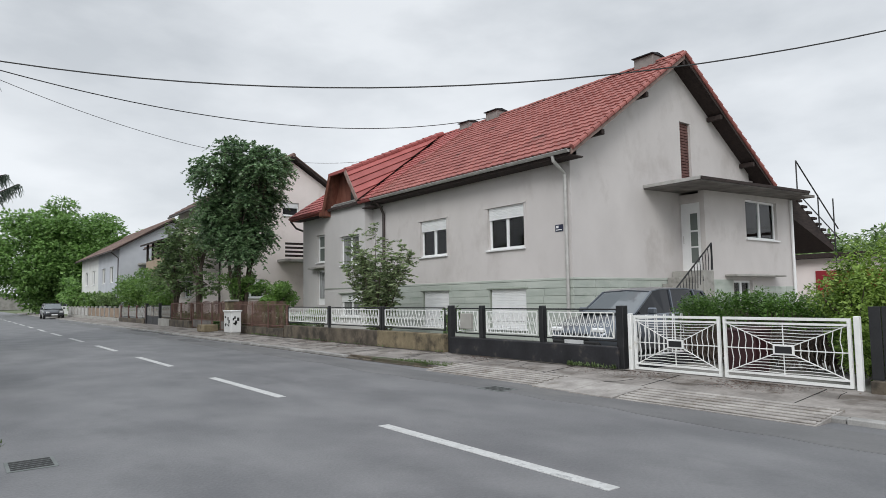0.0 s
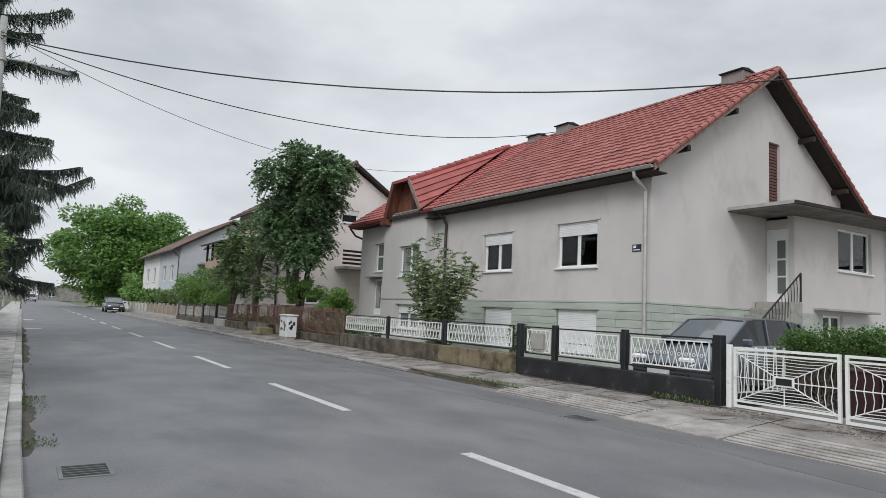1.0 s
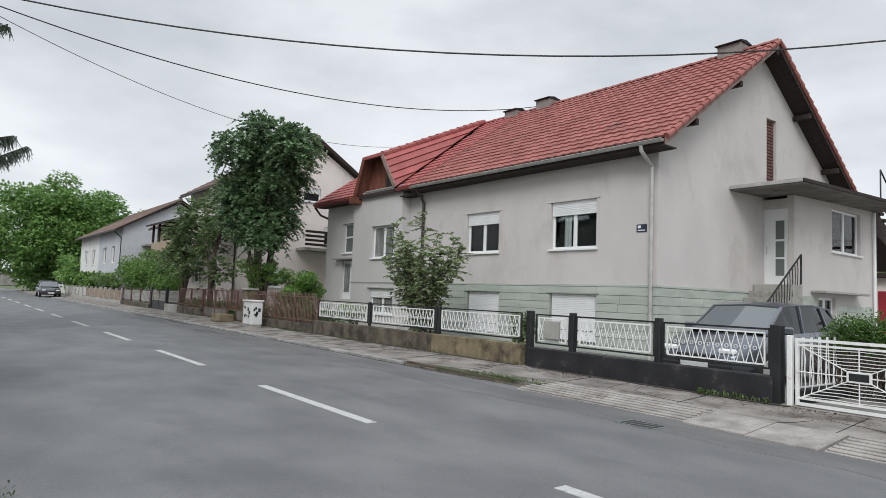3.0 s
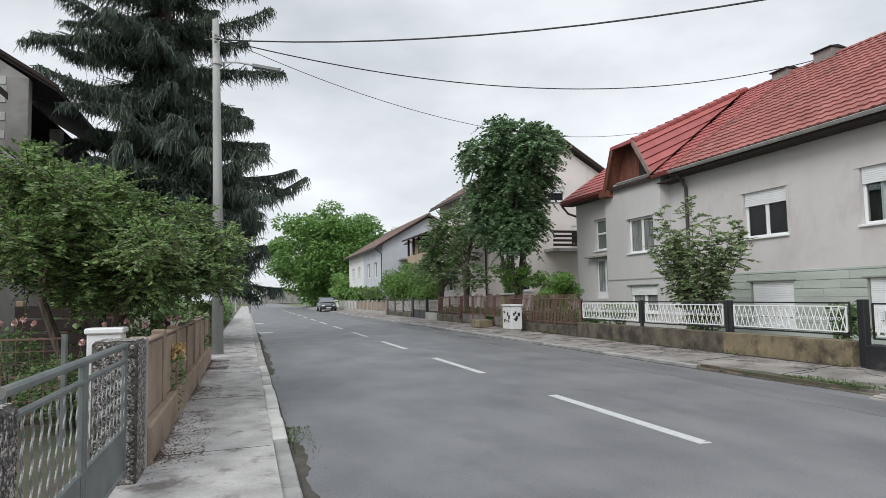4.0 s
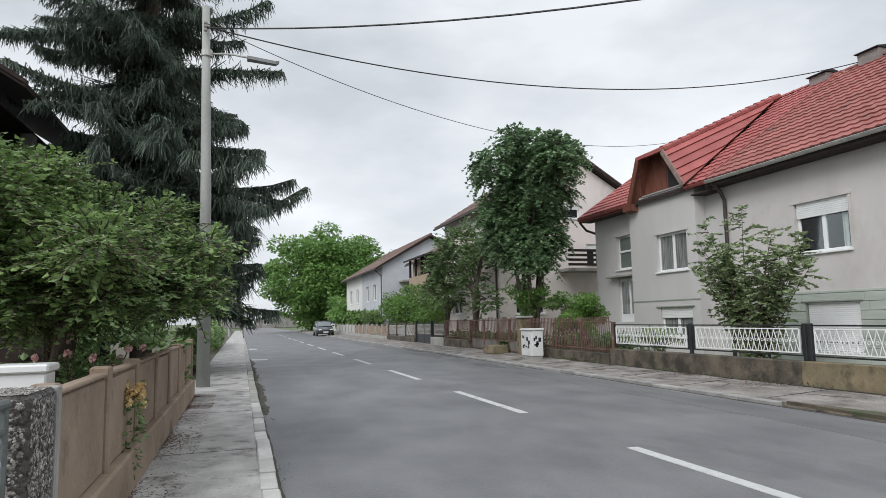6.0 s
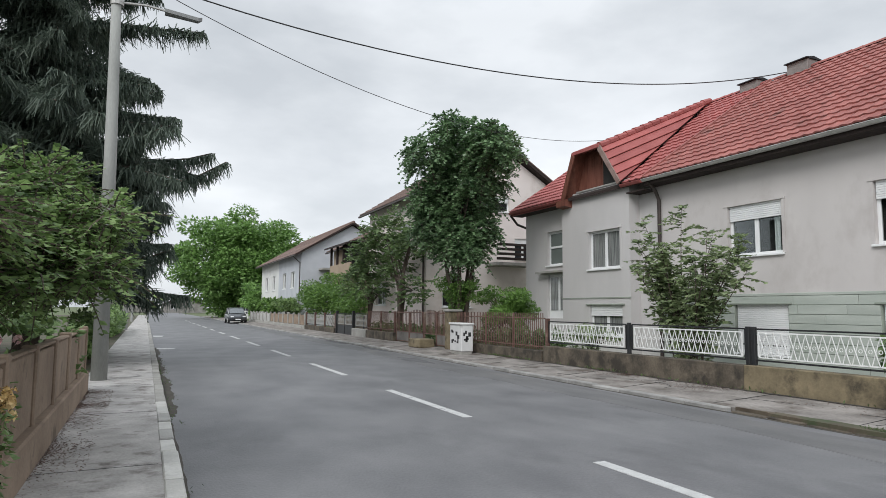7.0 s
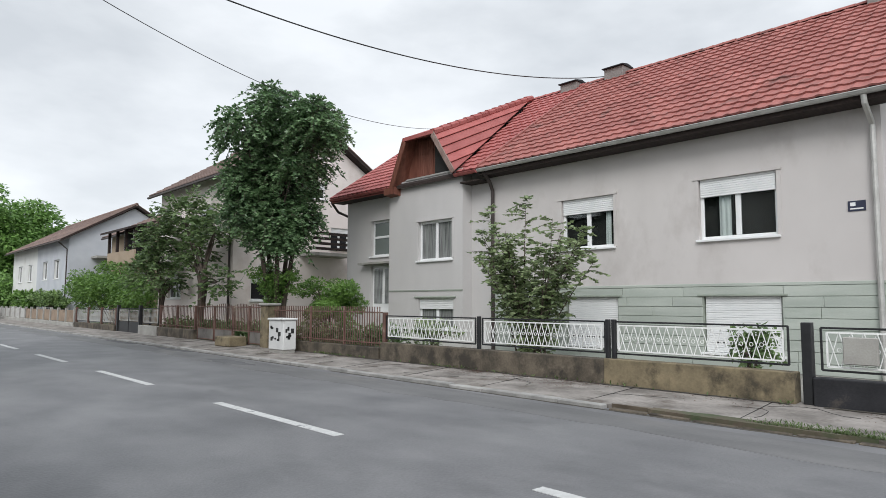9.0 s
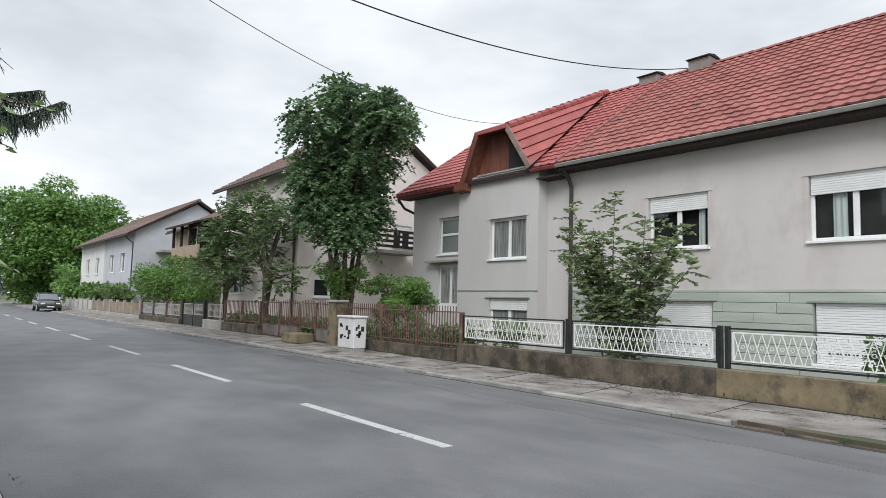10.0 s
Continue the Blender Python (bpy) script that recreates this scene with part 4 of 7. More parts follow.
window(twin, "x", XF, 27.45, 28.72, 3.2, 4.5, 1, sill=True, glass=GLASS_G, surround=PLASTER_B)
part("transom", Geo().box(XF + 0.09, 27.53, 3.86, XF + 0.15, 28.64, 3.94, 0.006), WHITE_P, twin)
part("canopy", Geo().box(XF - 0.30, 27.16, 2.90, XF - 0.002, 29.15, 2.98, 0.008), CONC, twin, "thin canopy over the entrance")
dr = part("entrance_door", Geo().box(XF + 0.1, 27.45, 1.2, XF + 0.15, 28.72, 2.85, 0.006), WHITE_P, twin, "white framed glazed entrance door")
for p, q in ((27.55, 28.0), (28.15, 28.62)):
    part("glazing", Geo().box(XF + 0.088, p, 1.5, XF + 0.099, q, 2.75), CURTAIN_G, dr)
roof2 = roof_shell(twin, YM + 0.004, YN + 0.35)


def under_dormer(x, y):
    s = (x - 13.9) / 5.6
    return 23.75 + 1.45 * s < y < 26.7 - 1.5 * s


tiled(roof2, YM + 0.02, YN + 0.37, TILE_B, YM + 4.6, skip=under_dormer, seed=5)
ridge_caps(roof2, YM + 0.1, YN + 0.35, TILE_B)
part("party_joint", Geo().prism([(EX, YM - 0.05, EZ + 0.05), (EX, YM - 0.05, EZ + 0.155), (RX, YM - 0.05, RZ + 0.155), (RX, YM - 0.05, RZ + 0.05)], (0, 0.09, 0)), TILE, roof2, "raised dark joint between the two roofs")
part("soffit", Geo().box(EX + 0.03, YM, EZ - 0.30, XF, BY0, EZ - 0.26), DARK_WOOD, roof2)
part("soffit", Geo().box(EX + 0.03, BY1, EZ - 0.14, XF, YN + 0.3, EZ - 0.11), DARK_WOOD, roof2)
part("fascia", Geo().box(EX + 0.0, BY1, EZ - 0.14, EX + 0.028, YN + 0.3, EZ - 0.04), TILE_B, roof2)
part("verge_cap", Geo().prism([(EX, YN + 0.3, EZ - 0.06), (EX, YN + 0.3, EZ + 0.1), (RX, YN + 0.3, RZ + 0.12), (RX, YN + 0.3, RZ - 0.05)], (0, 0.1, 0)), TILE_B, roof2)
gutter(twin, YM + 0.03, BY0 + 0.15, material=TILE_B)
gutter(twin, BY1 - 0.55, YN + 0.3, material=TILE_B)
part("downpipe", Geo().tube([(EX, YN + 0.3, EZ - 0.1), (EX + 0.3, YN + 0.28, EZ - 0.45), (XF + 0.6, YN + 0.1, EZ - 0.75), (XF + 4.5, YN + 0.07, EZ - 1.05), (XF + 4.6, YN + 0.07, 0.12)], 0.05, 8), BROWN_PIPE, twin)
# half-hipped dormer
A, B, C = Vector((13.78, 24.55, 6.85)), Vector((13.86, 23.66, 5.50)), Vector((19.5, 25.2, 9.40))
A2, B2 = Vector((13.78, 25.95, 6.9)), Vector((13.86, 26.75, 5.40))
dorm = part("dormer", Geo().face(A, B, C).face(C, B2, A2).face(A2, A, C), DARK_WOOD, twin, "half-hipped dormer with red tiled sides")
up = Vector((0, -0.35, 0.5)).normalized()
for k in range(5):
    s, e = k / 5, (k + 1) / 5
    P0, Q0, P1, Q1 = A.lerp(B, s), C.lerp(B, s), A.lerp(B, e), C.lerp(B, e)
    part("tile_band", Geo().prism([P0 + up * 0.02, Q0 + up * 0.02, Q1 + up * 0.07, P1 + up * 0.07], up * 0.03), TILE_B, dorm)
part("tile_top", Geo().prism([A + Vector((0, 0, 0.03)), A2 + Vector((0, 0, 0.03)), C + Vector((0, 0, 0.03))], (0, 0, 0.07)), TILE_B, dorm)
part("tile_north", Geo().prism([A2 + Vector((0, 0.03, 0.03)), B2 + Vector((0, 0.03, 0.03)), C + Vector((0, 0, 0.03))], (0, 0.05, 0.05)), TILE_B, dorm)
for k in range(14):
    p, q = A.lerp(C, k / 14), A.lerp(C, (k + 1.08) / 14)
    part("ridge_tile", Geo().tube([p + Vector((0, 0, 0.06)), q + Vector((0, 0, 0.04))], [0.13, 0.11], 8), TILE_B, dorm)
part("bargeboard", Geo().prism([A + Vector((-0.04, -0.05, 0.08)), A + Vector((-0.04, 0.06, -0.06)), B + Vector((-0.04, 0.08, -0.02)), B + Vector((-0.04, -0.05, 0.06))], (0.05, 0, 0)), WORN_BOARD, dorm, "pale worn bargeboard")
part("bargeboard", Geo().prism([A2 + Vector((-0.04, 0.05, 0.08)), A2 + Vector((-0.04, -0.10, -0.10)), B2 + Vector((-0.04, -0.14, -0.06)), B2 + Vector((-0.04, 0.05, 0.06))], (0.05, 0, 0)), RED_WOOD, dorm)
part("front_cap", Geo().box(13.74, 24.5, 6.86, 13.86, 26.0, 6.98), TILE_B, dorm)
# boarded face set back under the roof
part("face", Geo().prism([(14.32, 23.95, 5.62), (14.32, 26.5, 5.62), (14.32, 25.9, 7.1), (14.32, 24.6, 7.1)], (0.04, 0, 0)), RED_WOOD, dorm, "red-brown boarded dormer face")
me = Geo().box(-0.012, -0.055, -0.65, 0.012, 0.055, 0.65, 0.004).mesh("board")
pieces("board", me, RED_WOOD, dorm, [pose(14.305, 25.15 + 0.115 * k, 6.28) for k in range(7)])
# flat near-black shape on the face: the shade inside the opening as colour
part("opening", Geo().prism([(14.30, 24.22, 5.68), (14.30, 25.0, 5.68), (14.30, 25.0, 6.7), (14.30, 24.72, 6.7)], (0.01, 0, 0)), SHADE_D, dorm)
part("cheek", Geo().face((14.32, 26.5, 5.5), (13.86, 26.68, 5.4), (13.8, 25.93, 6.85), (14.32, 25.9, 7.1)), RED_WOOD, dorm)
part("cheek", Geo().face((14.32, 23.95, 5.5), (13.86, 23.74, 5.5), (13.8, 24.56, 6.8), (14.32, 24.6, 7.1)), DARK_WOOD, dorm)
part("bracket", Geo().prism([(BX - 0.3, 26.55, 5.2), (BX - 0.3, 26.55, 5.42), (BX + 0.3, 26.55, 5.42), (BX + 0.3, 26.55, 5.1)], (0, 0.55, 0)), RED_WOOD, dorm)


# ---- white and black street fence of the pair of houses ----
def post(parent, x, y, z0, z1, w, material, label="", cap=None):
    p = part("post", Geo().box(x - w / 2, y - w / 2, z0, x + w / 2, y + w / 2, z1, 0.008), material, parent, label)
    return p


def lozenge_panel(parent, x, y0, y1, z0, z1, paint=WHITE_M):
    """A black frame round white crossing bars with small rings in the crossings."""
    frame_g = Geo()
    for z in (z0, z1):
        frame_g.bar((x, y0, z), (x, y1, z), 0.028)
    for y in (y0, y1):
        frame_g.bar((x, y, z0), (x, y, z1), 0.026)
    panel = part("panel", frame_g, BLACK_M, parent, "black framed panel of white crossed bars")
    w0, w1, zb, zt = y0 + 0.07, y1 - 0.07, z0 + 0.05, z1 - 0.06
    inner = Geo()
    for z in (zb, zt):
        inner.bar((x, w0, z), (x, w1, z), 0.022)
    for y in (w0, w1):
        inner.bar((x, y, zb), (x, y, zt), 0.022)
    part("inner_frame", inner, paint, panel)
    n = max(3, int(round((w1 - w0) / 0.145)))
    step = (w1 - w0) / n
    for k in range(n):
        a, b = w0 + k * step, w0 + (k + 1) * step
        e = step * 0.22
        g = Geo()
        g.bar((x - 0.012, a + e * 0.2, zb), (x - 0.012, b - e * 0.2, zt), 0.011)
        g.bar((x + 0.012, b - e * 0.2, zb), (x + 0.012, a + e * 0.2, zt), 0.011)
        part("lattice_bar", g, paint, panel)
        m = (a + b) / 2 + step / 2
        zc = (zb + zt) / 2
        if k < n - 1:
            ring = [(x, m + 0.028 * math.cos(2 * math.pi * j / 10), zc + 0.028 * math.sin(2 * math.pi * j / 10)) for j in range(11)]
            part("ring", Geo().tube(ring, 0.0055, 4, False), paint, panel)
    return panel


XR = FENCE_R
fence = thing("fence", (XR, 17.5, 0.12), "white iron lozenge fence on a mossy low wall", "fence", "street fences")
part("base_wall", Geo().box(XR - 0.13, 16.0, 0.0, XR + 0.13, 22.3, 0.56, 0.012), WALL_MOSS, fence, "mossy concrete base wall")
part("base_wall", Geo().box(XR - 0.132, 12.95, 0.0, XR + 0.128, 15.995, 0.57, 0.012), WALL_OCHRE, fence, "ochre stained base wall")
ys = [22.32, 19.09, 15.94, 12.95]
for p, q in zip(ys, ys[1:]):
    lozenge_panel(fence, XR, q + 0.1, p - 0.1, 0.66, 1.20)
post(fence, XR, 22.28, 0.0, 1.28, 0.10, BROWN_M)
for y in (19.09, 15.98, 15.86):
    post(fence, XR, y, 0.5, 1.24, 0.075, BLACK_M)
gate_f = thing("fence", (XR, 10.3, 0.12), "white iron fence with black posts on a black painted wall", "fence", "street fences")
part("base_wall", Geo().box(XR - 0.12, 7.86, 0.0, XR + 0.12, 12.72, 0.52, 0.012), WALL_BLACK, gate_f, "black painted base wall, flaking")
for p, q in ((12.72, 11.67), (11.67, 9.79), (9.79, 7.86)):
    lozenge_panel(gate_f, XR, q + 0.09, p - 0.09, 0.62, 1.19)
for y, w in ((12.80, 0.13), (11.67, 0.11), (9.79, 0.11), (7.84, 0.15)):
    post(gate_f, XR, y, 0.0, 1.26, w, BLACK_M)
mb = part("mailbox", Geo().box(XR - 0.10, 11.95, 0.72, XR - 0.03, 12.35, 1.08, 0.012), CONC, gate_f, "grey metal mailbox")

# ---- double gate with spider-web bars ----
wg = thing("driveway_gate", (XR, 5.95, 0.14), "white iron double gate with spider-web bars", "gate")
for y in (7.66, 4.06):
    post(wg, XR, y, 0.05, 1.12, 0.075, WHITE_M)


def web_leaf(y0, y1, z0, z1):
    fr = Geo()
    for z in (z0, z1):
        fr.bar((XR, y0, z), (XR, y1, z), 0.04)
    for y in (y0 + 0.02, y1 - 0.02):
        fr.bar((XR, y, z0), (XR, y, z1), 0.042)
    fr.bar((XR, y0, z0 + 0.08), (XR, y1, z0 + 0.08), 0.03)
    fr.bar((XR, y0, z1 - 0.07), (XR, y1, z1 - 0.07), 0.03)
    leaf = part("leaf", fr, WHITE_M, wg)
    cy, cz, hy, hz = (y0 + y1) / 2, (z0 + z1) / 2, (y1 - y0) / 2 - 0.05, (z1 - z0) / 2 - 0.08
    part("hub", Geo().box(XR - 0.012, cy - 0.15, cz - 0.075, XR + 0.012, cy + 0.15, cz + 0.075, 0.004), WHITE_M, leaf)
    part("hub_plate", Geo().box(XR - 0.018, cy - 0.12, cz - 0.05, XR + 0.018, cy + 0.12, cz + 0.05, 0.004), BLACK_M, leaf)
    ends = [(1, 1), (0, 1), (-1, 1), (-1, 0), (-1, -1), (0, -1), (1, -1), (1, 0)]
    for a, b in ends:
        part("ray", Geo().tube([(XR, cy + 0.15 * a, cz + 0.07 * b), (XR, cy + hy * a, cz + hz * b)], 0.0085, 5), WHITE_M, leaf)
    for k in range(1, 7):
        s = 0.16 + 0.84 * k / 6.6
        for (a, b), (c, d) in zip(ends, ends[1:] + ends[:1]):
            p, q = Vector((XR, cy + hy * a * s, cz + hz * b * s)), Vector((XR, cy + hy * c * s, cz + hz * d * s))
            m = (p + q) / 2
            m += (Vector((XR, cy, cz)) - m) * 0.035
            part("web_bar", Geo().tube([p, m, q], 0.0065, 4), WHITE_M, leaf)


web_leaf(5.99, 7.58, 0.18, 1.07)
web_leaf(4.14, 5.93, 0.18, 1.07)
bf = thing("fence", (XR, 2.0, 0.1), "tall black boarded fence beside the gate", "fence", "street fences")
part("base_wall", Geo().box(XR - 0.14, -6, 0.0, XR + 0.14, 3.9, 0.30, 0.012), WALL_MOSS, bf)
me = Geo().box(-0.012, -0.07, 0, 0.012, 0.07, 0.95, 0.004).mesh("board")
pieces("board", me, BLACK_M, bf, [pose(XR, 3.85 - 0.15 * k, 0.30) for k in range(60)])

# ---- brown iron fence and gates of the next garden ----
bw = thing("fence", (XR, 25.0, 0.1), "rusty brown iron bar fence on a low wall", "fence", "street fences")
part("base_wall", Geo().box(XR - 0.12, 22.4, 0.0, XR + 0.12, 27.85, 0.42, 0.012), WALL_MOSS, bw)
for z in (0.52, 1.28):
    part("rail", Geo().bar((XR, 22.4, z), (XR, 27.85, z), 0.03), BROWN_M, bw)
me = Geo().tube([(0, 0, 0.44), (0, 0, 1.42)], [0.016, 0.014], 5).mesh("bar")
pieces("bar", me, BROWN_M, bw, [pose(XR, 22.5 + 0.105 * k, 0) for k in range(51)])
for y in (24.05, 25.7):
    post(bw, XR, y, 0.0, 1.42, 0.05, BROWN_M)
pil = thing("gate_pillar", (XR, 28.0, 0.1), "brown-grey concrete gate pillar with a flat cap", "gate pillar", "gate pillars")
part("shaft", Geo().box(XR - 0.2, 27.9, 0.0, XR + 0.2, 28.35, 1.42, 0.02), WALL_OCHRE, pil)
part("cap", Geo().box(XR - 0.25, 27.84, 1.42, XR + 0.25, 28.41, 1.50, 0.02), CONC, pil)


def bar_gate(y0, y1, n, plank, label):
    gt = thing("garden_gate", (XR, (y0 + y1) / 2, 0.12), label, "gate", "garden gates")
    fr = Geo()
    for z in (0.2, 0.58, 1.36):
        fr.bar((XR, y0, z), (XR, y1, z), 0.035)
    for y in (y0, y1):
        fr.bar((XR, y, 0.15), (XR, y, 1.40), 0.045)
    part("gate_frame", fr, BROWN_M, gt)
    if plank:
        part("kick_panel", Geo().box(XR - 0.008, y0 + 0.03, 0.2, XR + 0.008, y1 - 0.03, 0.57), plank, gt)
    for k in range(1, n):
        y = y0 + k * (y1 - y0) / n
        part("bar", Geo().tube([(XR, y, 0.58), (XR, y, 1.42 + 0.06 * math.sin(math.pi * k / n))], 0.015, 5), BROWN_M, gt)


bar_gate(28.45, 29.45, 9, STAIN_SHADE, "brown iron garden gate with a plank foot")
solid("planter", Geo().box(XR - 0.75, 29.3, 0.1, XR - 0.15, 30.4, 0.42, 0.03), WALL_OCHRE, (XR - 0.4, 29.8, 0.1), "low mossy concrete trough beside the gate", "planter")
bar_gate(29.5, 30.6, 10, None, "brown iron garden gate with upright bars")
bar_gate(30.7, 32.1, 9, STAIN_SHADE, "brown iron garden gate with a grey plank foot")
bar_gate(32.2, 33.6, 9, STAIN_SHADE, "brown iron garden gate with a grey plank foot")
f3 = thing("fence", (XR, 35.6, 0.1), "brown iron bar fence on a mossy low wall", "fence", "street fences")
part("base_wall", Geo().box(XR - 0.12, 33.75, 0.0, XR + 0.12, 37.5, 0.5, 0.02), WALL_MOSS, f3)
for k in range(3):
    post(f3, XR, 33.85 + 1.8 * k, 0.0, 1.4, 0.09, BROWN_M)
for z in (0.6, 1.35):
    part("rail", Geo().bar((XR, 33.8, z), (XR, 37.5, z), 0.03), BROWN_M, f3)
pieces("bar", Geo().tube([(0, 0, 0.5), (0, 0, 1.4)], 0.013, 4).mesh("bar"), BROWN_M, f3, [pose(XR, 33.95 + 0.14 * k, 0) for k in range(25)])
f4 = thing("fence", (XR, 38.7, 0.1), "dull white lattice panel on a concrete foot", "fence", "street fences")
part("base_wall", Geo().box(XR - 0.14, 37.55, 0.0, XR + 0.14, 39.8, 0.52, 0.02), CONC, f4)
lozenge_panel(f4, XR, 37.7, 39.6, 0.6, 1.25, DULL_W)
dg = thing("garden_gate", (XR, 41.5, 0.1), "black double garden gate with pale lattice bars", "gate", "garden gates")
for y in (39.95, 43.05):
    post(dg, XR, y, 0.0, 1.38, 0.14, BLACK_M)
for p, q in ((40.05, 41.46), (41.54, 42.95)):
    lozenge_panel(dg, XR, p, q, 0.62, 1.22, DULL_W)
    part("kick_panel", Geo().box(XR - 0.015, p, 0.14, XR + 0.015, q, 0.6, 0.004), BLACK_M, dg)
f6 = thing("fence", (XR, 47, 0.1), "dull pale panels between dark posts on a mossy wall", "fence", "street fences")
part("base_wall", Geo().box(XR - 0.12, 43.2, 0.0, XR + 0.12, 50.6, 0.42, 0.02), WALL_MOSS, f6)
for k in range(4):
    post(f6, XR, 43.3 + 2.4 * k, 0.0, 1.25, 0.12, BROWN_M)
for k in range(3):
    lozenge_panel(f6, XR, 43.42 + 2.4 * k, 45.58 + 2.4 * k, 0.5, 1.15, DULL_W)
f5 = thing("fence", (XR, 62, 0.1), "pale concrete posts with dark brown panels between", "fence", "street fences")
part("base_wall", Geo().box(XR - 0.12, 50.7, 0.0, XR + 0.12, 76.0, 0.35, 0.02), CONC, f5)
for k in range(14):
    post(f5, XR, 50.85 + 1.9 * k, 0.0, 1.18, 0.16, CONC)
for k in range(13):
    part("panel", Geo().box(XR - 0.02, 50.97 + 1.9 * k, 0.38, XR + 0.02, 52.63 + 1.9 * k, 1.05, 0.01), FENCE_BR if k < 7 else DULL_W, f5)

# white street cabinet with sprayed marks
cab = thing("utility_cabinet", (9.6, 26.23, 0.12), "white plastic street cabinet with black sprayed marks", "utility cabinet")
part("plinth", Geo().box(9.42, 25.83, 0.08, 9.78, 26.63, 0.2, 0.01), CONC, cab)
part("body", Geo().box(9.40, 25.81, 0.2, 9.80, 26.65, 1.02, 0.015), BOXW, cab)
part("lid", Geo().box(9.36, 25.78, 1.02, 9.84, 26.68, 1.08, 0.015), BOXW, cab)
rnd = random.Random(4)
for k in range(9):
    y, z = 25.93 + 0.55 * rnd.random(), 0.4 + 0.45 * rnd.random()
    part("sprayed_mark", Geo().box(9.396, y, z, 9.3995, y + rnd.uniform(0.05, 0.16), z + rnd.uniform(0.04, 0.14)), INK, cab)
for k in range(7):
    x, z = 9.45 + 0.2 * rnd.random(), 0.4 + 0.45 * rnd.random()
    part("sprayed_mark", Geo().box(x, 25.806, z, x + rnd.uniform(0.04, 0.1), 25.8095, z + rnd.uniform(0.05, 0.15)), INK, cab)

# short white rail fence beside the drive, behind the gate
df = thing("drive_fence", (11.4, 7.72, 0.12), "short white barred fence along the drive", "fence")
for z in (0.35, 1.02):
    part("rail", Geo().bar((10.5, 7.72, z), (12.6, 7.72, z), 0.022), WHITE_M, df)
for k in range(15):
    part("bar", Geo().bar((10.55 + 0.14 * k, 7.72, 0.35), (10.55 + 0.14 * k + (0.05 if k % 2 else -0.05), 7.72, 1.08), 0.014), WHITE_M, df)
part("base", Geo().box(10.45, 7.64, 0.1, 12.65, 7.80, 0.33, 0.01), WALL_BLACK, df)
solid("waste_bin", Geo().prism([(11.2, 5.95, 0.12), (11.6, 5.95, 0.12), (11.66, 5.92, 0.8), (11.14, 5.92, 0.8)], (0, 0.5, 0)).box(11.12, 5.9, 0.8, 11.68, 6.48, 0.86, 0.02), surf("dark_red_plastic", (0.03, 0.01, 0.012), (0.05, 0.015, 0.018), 3, 0.5, 0.05, 30), (11.4, 6.2, 0.12), "dark red bin standing behind the gate", "bin")


# ---- trees and bushes ----
def leaf_cloud(centres, count, size, rnd, droop=0.35, shell=0.55, flat=0.9):
    """Pointed folded leaves, scattered through ellipsoid clumps (x, y, z, rx, ry, rz), denser towards the outside."""
    g = Geo()
    total = sum((c[3] * c[4] * c[5]) ** (2 / 3) for c in centres)
    for c in centres:
        n = int(count * (c[3] * c[4] * c[5]) ** (2 / 3) / total)
        for _ in range(n):
            d = Vector((rnd.gauss(0, 1), rnd.gauss(0, 1), rnd.gauss(0, 1))).normalized()
            r = shell + (1 - shell) * rnd.random() ** 0.6 if rnd.random() < 0.8 else rnd.random() ** 0.4
            r *= rnd.uniform(0.9, 1.12)
            p = Vector((c[0] + d.x * c[3] * r, c[1] + d.y * c[4] * r, c[2] + d.z * c[5] * r))
            s = size * rnd.uniform(0.6, 1.35)
            a = Vector((d.x + rnd.gauss(0, 0.6), d.y + rnd.gauss(0, 0.6), d.z * 0.4 - droop + rnd.gauss(0, 0.45))).normalized()
            n_up = Vector((rnd.gauss(0, 0.5), rnd.gauss(0, 0.5), flat)) + d * 0.5
            b = a.cross(n_up)
            if b.length < 1e-3:
                continue
            b.normalize()
            fold = a.cross(b) * s * 0.14
            w = s * rnd.uniform(0.28, 0.4)
            m = p + a * s * 0.45
            i = len(g.v)
            g.v += [tuple(p), tuple(m + b * w + fold), tuple(p + a * s), tuple(m - b * w + fold)]
            g.f += [(i, i + 1, i + 2), (i, i + 2, i + 3)]
    return g


def clumps(x, y, z, rx, ry, rz, n, rnd, size=(0.3, 0.5), keep=None):
    """Clump centres spread over a crown's volume, with an uneven outline."""
    out = []
    while len(out) < n:
        d = Vector((rnd.gauss(0, 1), rnd.gauss(0, 1), rnd.gauss(0, 1))).normalized()
        r = rnd.random() ** 0.45 * 0.93
        p = (x + d.x * rx * r, y + d.y * ry * r, z + d.z * rz * r)
        if keep and not keep(*p):
            continue
        s = rnd.uniform(*size)
        out.append((*p, rx * s, ry * s, rz * s * 0.8))
    return out


def limbs(g, root, crown, n, r0, rnd, lift=0.55):
    """Branches from a point on the trunk out to crown points."""
    for k in range(n):
        c = crown[rnd.randrange(len(crown))]
        t = Vector(c[:3])
        m = Vector(root).lerp(t, 0.5) + Vector((rnd.uniform(-0.2, 0.2), rnd.uniform(-0.2, 0.2), lift * rnd.uniform(-0.1, 0.5)))
        g.tube([root, m, t], [r0, r0 * 0.55, r0 * 0.12], 6)


